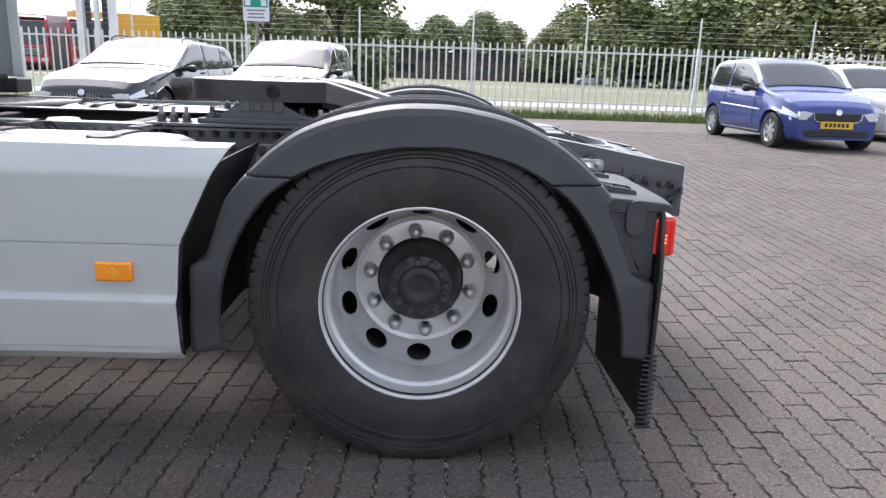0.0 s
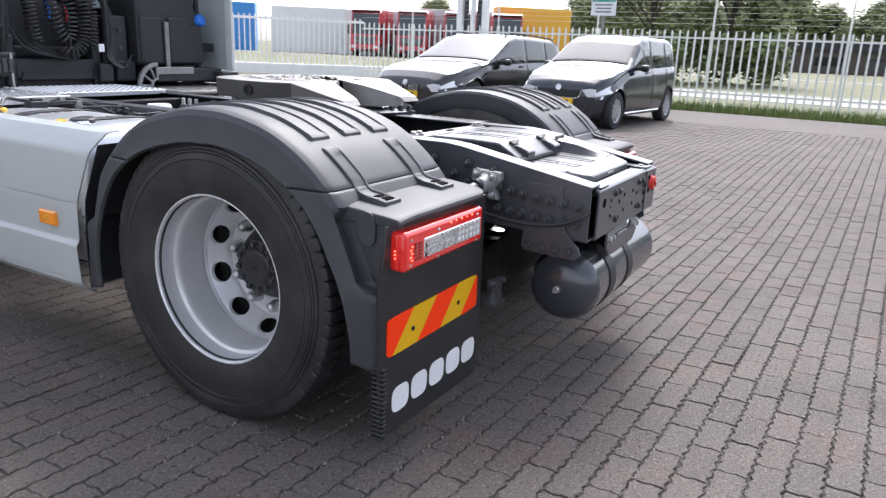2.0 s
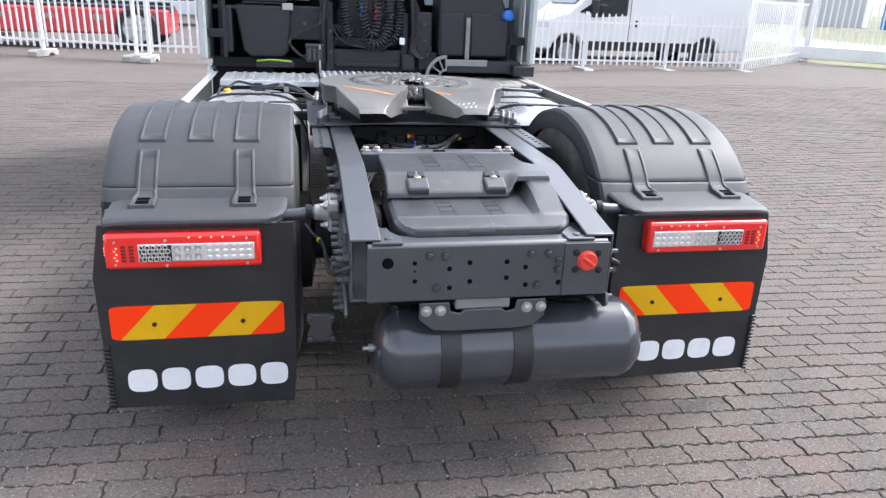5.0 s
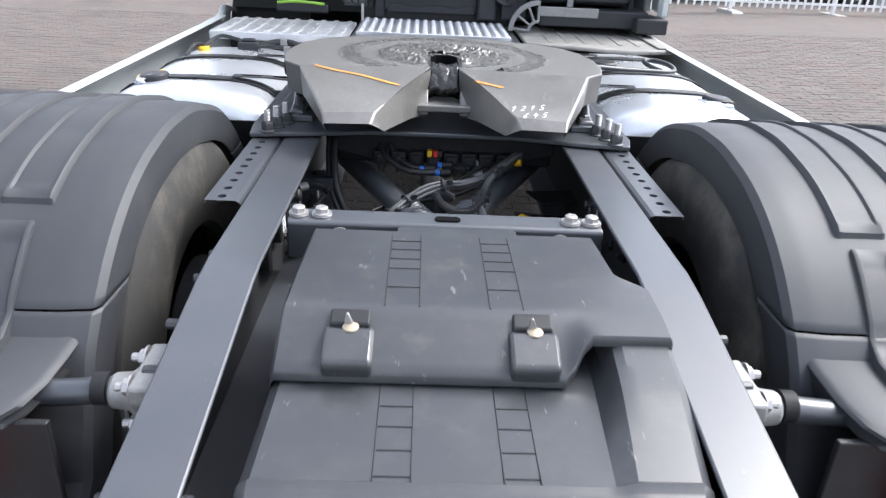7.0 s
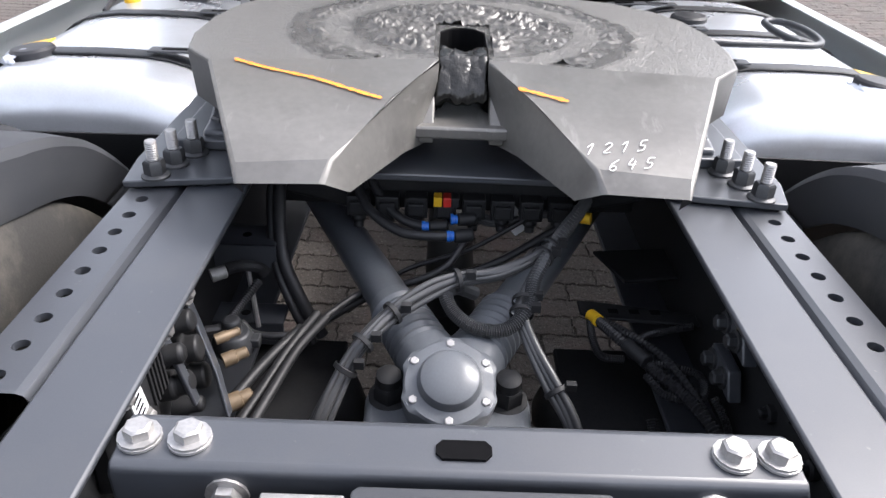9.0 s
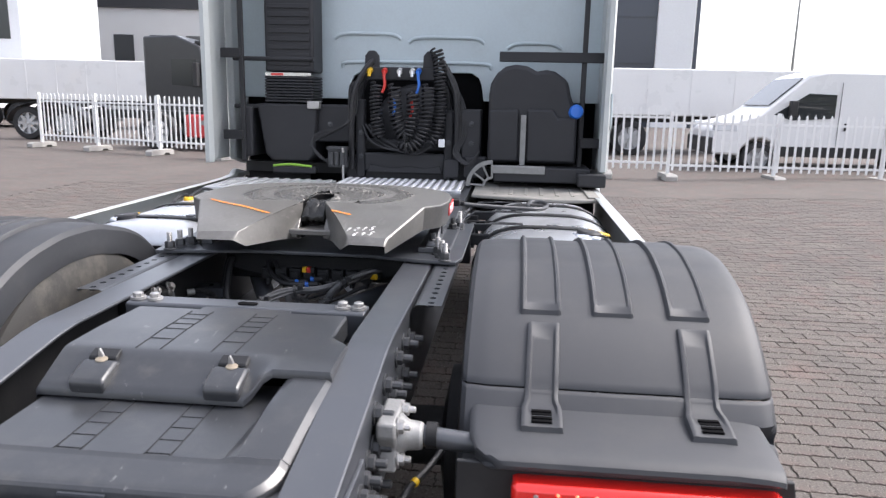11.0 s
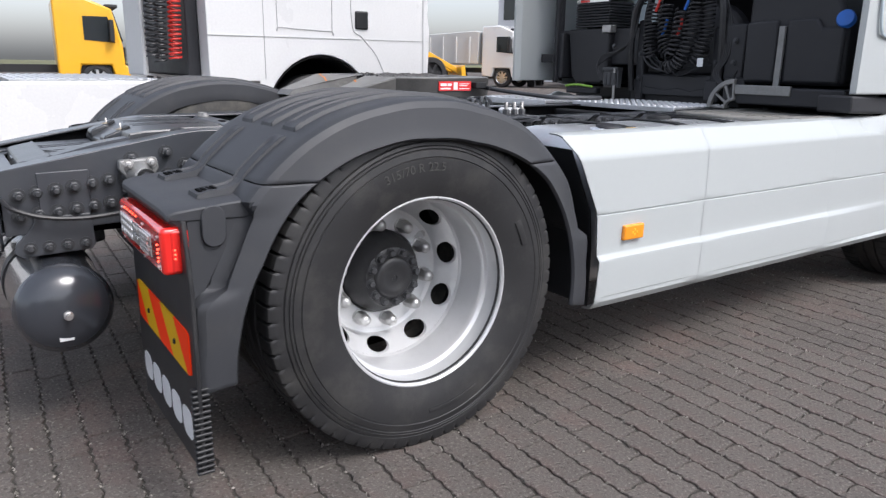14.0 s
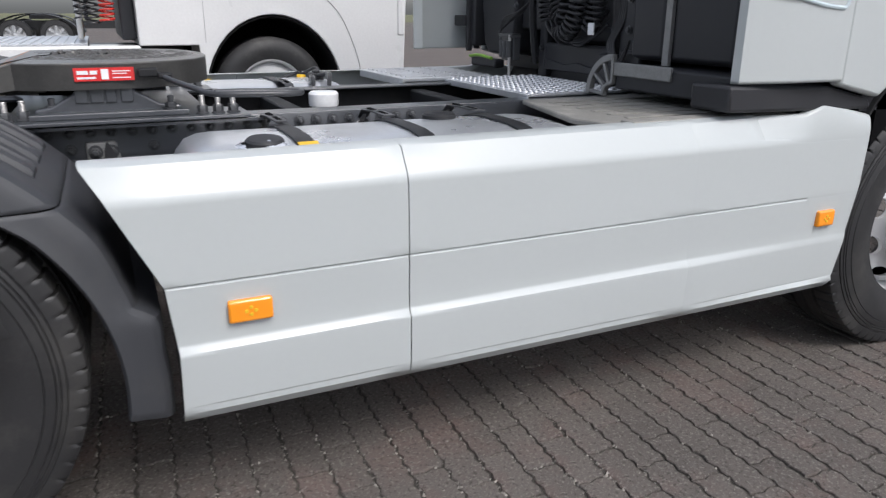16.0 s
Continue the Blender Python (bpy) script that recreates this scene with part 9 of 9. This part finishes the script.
    box(bm, -2.2, -.25, .90, 1.02, 1.02, 3.3)
    hb = part("rear_board", bm, M_CABDARK, t, bevel=.02)
    bm = B()
    box(bm, -1.2, -.5, .55, .60, 1.02, 2.4)
    part("grey_cabinet", bm, P_GREYP, hb, bevel=.02)
    bm = B()
    coil(bm, (-.30, .84, 2.1), (-.30, .80, 1.18), 22, .055, .010)
    part("red_coil_hose", bm, M_RED, hb)
    bm = B()
    coil(bm, (-.36, .72, 2.1), (-.36, .68, 1.15), 20, .055, .010)
    coil(bm, (-.33, .62, 2.2), (-.33, .60, 1.20), 20, .050, .009)
    part("black_coil_hose", bm, M_CABLE, hb)
    for x in (-.30, -2.1):
        bm = B()
        rows = [[(x - (.0 if x > -1 else 0) + dx, -1.4 - math.cos(radians(a)) * .62, .50 + math.sin(radians(a)) * .58) for dx in (-.5, 0)] for a in range(5, 176, 10)]
        sheet(bm, rows)
        part("mudguard", bm, M_TRIM, t, solid=.02)


neighbour()


# ---- buildings and skyline ----
M_FACADE = surf("white_facade", (0.72, 0.73, 0.75), 0.6, var=0.05, scale=0.4, grain=10, bump=0.05)
M_FACDARK = glass("dark_facade", (0.035, 0.042, 0.062), 0.18)


def facade():
    b0 = thing("workshop_building", "workshop building with white columns and dark glazed bays", "building", (-1, 42, 0))
    bm = B()
    box(bm, -12, 12, .3, 14, 0, 9)
    part("wall", bm, M_FACDARK, b0)
    for k in range(5):
        bm = B()
        box(bm, -12 + k * 5.4, -9.9 + k * 5.4, 0, .4, 0, 9)
        part("column", bm, M_FACADE, b0, bevel=.03)
    for k in range(4):
        for j in range(3):
            bm = B()
            box(bm, -9.9 + k * 5.4, -6.6 + k * 5.4, .24, .32, 1.2 + j * 2.6, 3.2 + j * 2.6)
            part("window", bm, M_FACDARK, b0)
    bm = B()
    box(bm, -12.4, 12.4, -.1, 14.2, 9, 9.5)
    part("roof", bm, M_FACADE, b0, bevel=.04)


facade()


def hall(label, at, sx, sy, h, mat, yaw=0.0, bays=8):
    b0 = thing("distant_hall", label, "building", at)
    b0.rotation_euler = (0, 0, yaw)
    bm = B()
    box(bm, -sx, sx, -sy, sy, 0, h)
    part("wall", bm, mat, b0)
    bm = B()
    prism(bm, [(-sx - .3, h), (sx + .3, h), (sx - 1, h + .9), (-sx + 1, h + .9)], "y", -sy - .3, sy + .3)
    part("roof", bm, M_CABDARK, b0)
    for k in range(bays):
        bm = B()
        x = -sx + (k + .5) * 2 * sx / bays
        box(bm, x - sx / bays * .55, x + sx / bays * .55, sy if yaw > 1 else -sy - .04, sy + .04 if yaw > 1 else -sy, h * .35, h * .75)
        part("window", bm, M_GLASS, b0)


hall("long low dark farm building across the field", (98, 0, 0), 22, 5, 2.6, surf("dark_brick", (0.085, 0.07, 0.06), .9, var=.2), radians(90))
hall("pale industrial hall on the skyline", (-30, 62, 0), 14, 8, 8.0, P_GREYP, radians(8), 10)
hall("pale office block on the skyline", (-34, 40, 0), 7, 6, 12.0, M_FACADE, radians(12), 6)


def container(x, y, L, mat, h, lab, yaw):
    c = thing("container", lab, "container", (x, y, .085), "far containers")
    c.rotation_euler = (0, 0, yaw)
    bm = B()
    box(bm, -L / 2, L / 2, -1.2, 1.2, .0, h)
    bd = part("body", bm, mat, c, bevel=.04)
    bm = B()
    for k in range(int(L / .5)):
        box(bm, -L / 2 + .2 + k * .5, -L / 2 + .35 + k * .5, -1.23, -1.2, .3, h - .15)
    part("corrugation", bm, mat, bd)


rr = random.Random(4)
for k, (u, m, lab) in enumerate(((0, P_WHITE, "white"), (1, P_GREYP, "grey"), (2, P_BLUEP, "blue"), (3, P_WHITE, "white"), (4, P_WHITE, "white"), (5, P_GREYP, "grey"), (6, P_YELLOW, "yellow"))):
    container(50.0 + u * 3.6, 74 - u * 7.2, 8.0 if m != P_BLUEP else 4, m, rr.uniform(4.6, 5.6), lab + " container standing in a row far across the road", radians(-52))
for k in range(4):
    q = far_truck("red_truck", "red truck in a row far across the road", (62 + k * 1.8, 44.5 - k * 4.2, 0), radians(200 + k * 3), P_RED, "box", P_RED, 3.6, "red trucks")
    q.scale = (1.25, 1.25, 1.3)
for k in range(5):
    car("far_car", "car parked far across the field", (86 + k * .3, -20 - k * 5.5, 0), radians(90), 3.52, 1.7, HATCH, HATCH_BELT, HATCH_DOORS, (P_WHITE, P_SILVER, P_WHITE, P_BLUE, P_WHITE)[k], 2.35, .29)


# ---- trees ----
M_BARK = surf("bark", (0.075, 0.062, 0.048), 0.9, var=0.3, grain=30, bump=0.8, bdist=0.02)
M_LEAF = surf("leaves", (0.19, 0.215, 0.08), 0.6, var=0.35, scale=0.35, grain=3, bump=0, island=0.5)
M_LEAFD = surf("dark_leaves", (0.165, 0.195, 0.075), 0.6, var=0.35, scale=0.35, grain=3, bump=0, island=0.5)


def tree(label, at, h, w, seed, mat, leaves=15000, clumps=60, low=.12, leaf=.30):
    rnd = random.Random(seed)
    t = thing("tree", label, "tree", at, "trees round the yard")
    bm = B()
    lean = rnd.uniform(-.04, .04) * h
    tube(bm, [(0, 0, -.3), (lean * .3, 0, h * .25), (lean, lean * .5, h * .55), (lean, lean, h * .85)], h * .022, 8, 4, ripple=lambda i: 1.25 - i * .085)
    cents = []
    for k in range(clumps):
        a, q = rnd.uniform(0, 6.28), rnd.random()
        z = h * (low + (1 - low) * (q ** .8))
        rad = w * .5 * math.sin(math.pi * min(1, (.16 + .84 * (z / h - low) / (1 - low)))) ** .6 * rnd.uniform(.35, 1.0)
        c = Vector((math.cos(a) * rad, math.sin(a) * rad, z))
        cents.append((c, w * rnd.uniform(.13, .22)))
        if k % 2 == 0:
            tube(bm, [(lean * .6, 0, z * .55), Vector((lean * .6, 0, z * .7)).lerp(c, .5), c], h * .006, 5, 3)
    part("trunk", bm, M_BARK, t)
    verts, faces = [], []
    for k in range(leaves):
        c, r = rnd.choice(cents)
        v = Vector((rnd.gauss(0, 1), rnd.gauss(0, 1), rnd.gauss(0, .8))).normalized() * r * rnd.uniform(.35, 1.12)
        p = c + v
        n = (v.normalized() + Vector((rnd.uniform(-.8, .8), rnd.uniform(-.8, .8), rnd.uniform(-.2, .9)))).normalized()
        u, w2 = frame_of(n)
        s = leaf * rnd.uniform(.5, 1.3)
        b = len(verts)
        verts += [p - u * s, p - w2 * s * .55, p + u * s, p + w2 * s * .6 + n * s * .2]
        faces.append((b, b + 1, b + 2, b + 3))
    me = bpy.data.meshes.new("crown")
    me.from_pydata(verts, [], faces)
    me.materials.append(mat)
    o = new("crown", me)
    o.parent = t
    return t


protos = [tree("leafy green broadleaf tree on the skyline", (83, -22, 0), 11.5, 11, 1, M_LEAF), tree("leafy green broadleaf tree on the skyline", (80, -31, 0), 12, 12, 2, M_LEAFD),
          tree("leafy green broadleaf tree on the skyline", (70, -38, 0), 13, 13, 3, M_LEAF)]
rnd = random.Random(9)
spots = [(88, -27, .8), (64, -44, 1.1), (60, -52, 1.2), (55, -60, 1.2), (92, -16, .6), (112, -2, .75), (118, 5, .8), (115, 12, .85), (120, 18, .8), (118, -9, .7), (112, 26, .9), (108, 34, .9), (122, 42, 1.0), (84, 50, .55), (94, 46, .5), (97, 42, .55), (100, 20, .7),
         (46, -66, 1.1), (124, -14, .8), (95, -34, .9), (92, -42, 1.0), (104, 12, .6), (110, -22, .8), (116, 30, .9)]
for x, y, k in spots:
    q = copy_thing(rnd.choice(protos), pose(x, y, 0, 0, 0, rnd.uniform(0, 360)))
    q.scale = (k, k, k * rnd.uniform(.9, 1.1))
for k, (x, y, hh) in enumerate(((34, 7.9, 8.0), (36, 4.6, 6.8))):
    tree("dense dark green tree close behind the fence", (x, y, 0), hh, 5.6, 40 + k, M_LEAFD, 12000, 50, .08, .15)


def mast(x, y, h, z0=0):
    m = thing("lamp_mast", "tall thin grey yard lamp mast", "mast", (x, y, z0))
    bm = B()
    cyl(bm, (0, 0, 0), (0, 0, h), .09, 10, .05)
    part("pole", bm, M_CAST, m)
    bm = B()
    box(bm, -.15, .6, -.12, .12, h, h + .12)
    part("lamp_head", bm, M_CAST, m, bevel=.03)


mast(17, 44, 9)
mast(-9.5, 36, 9)
paving()
joint_grit()
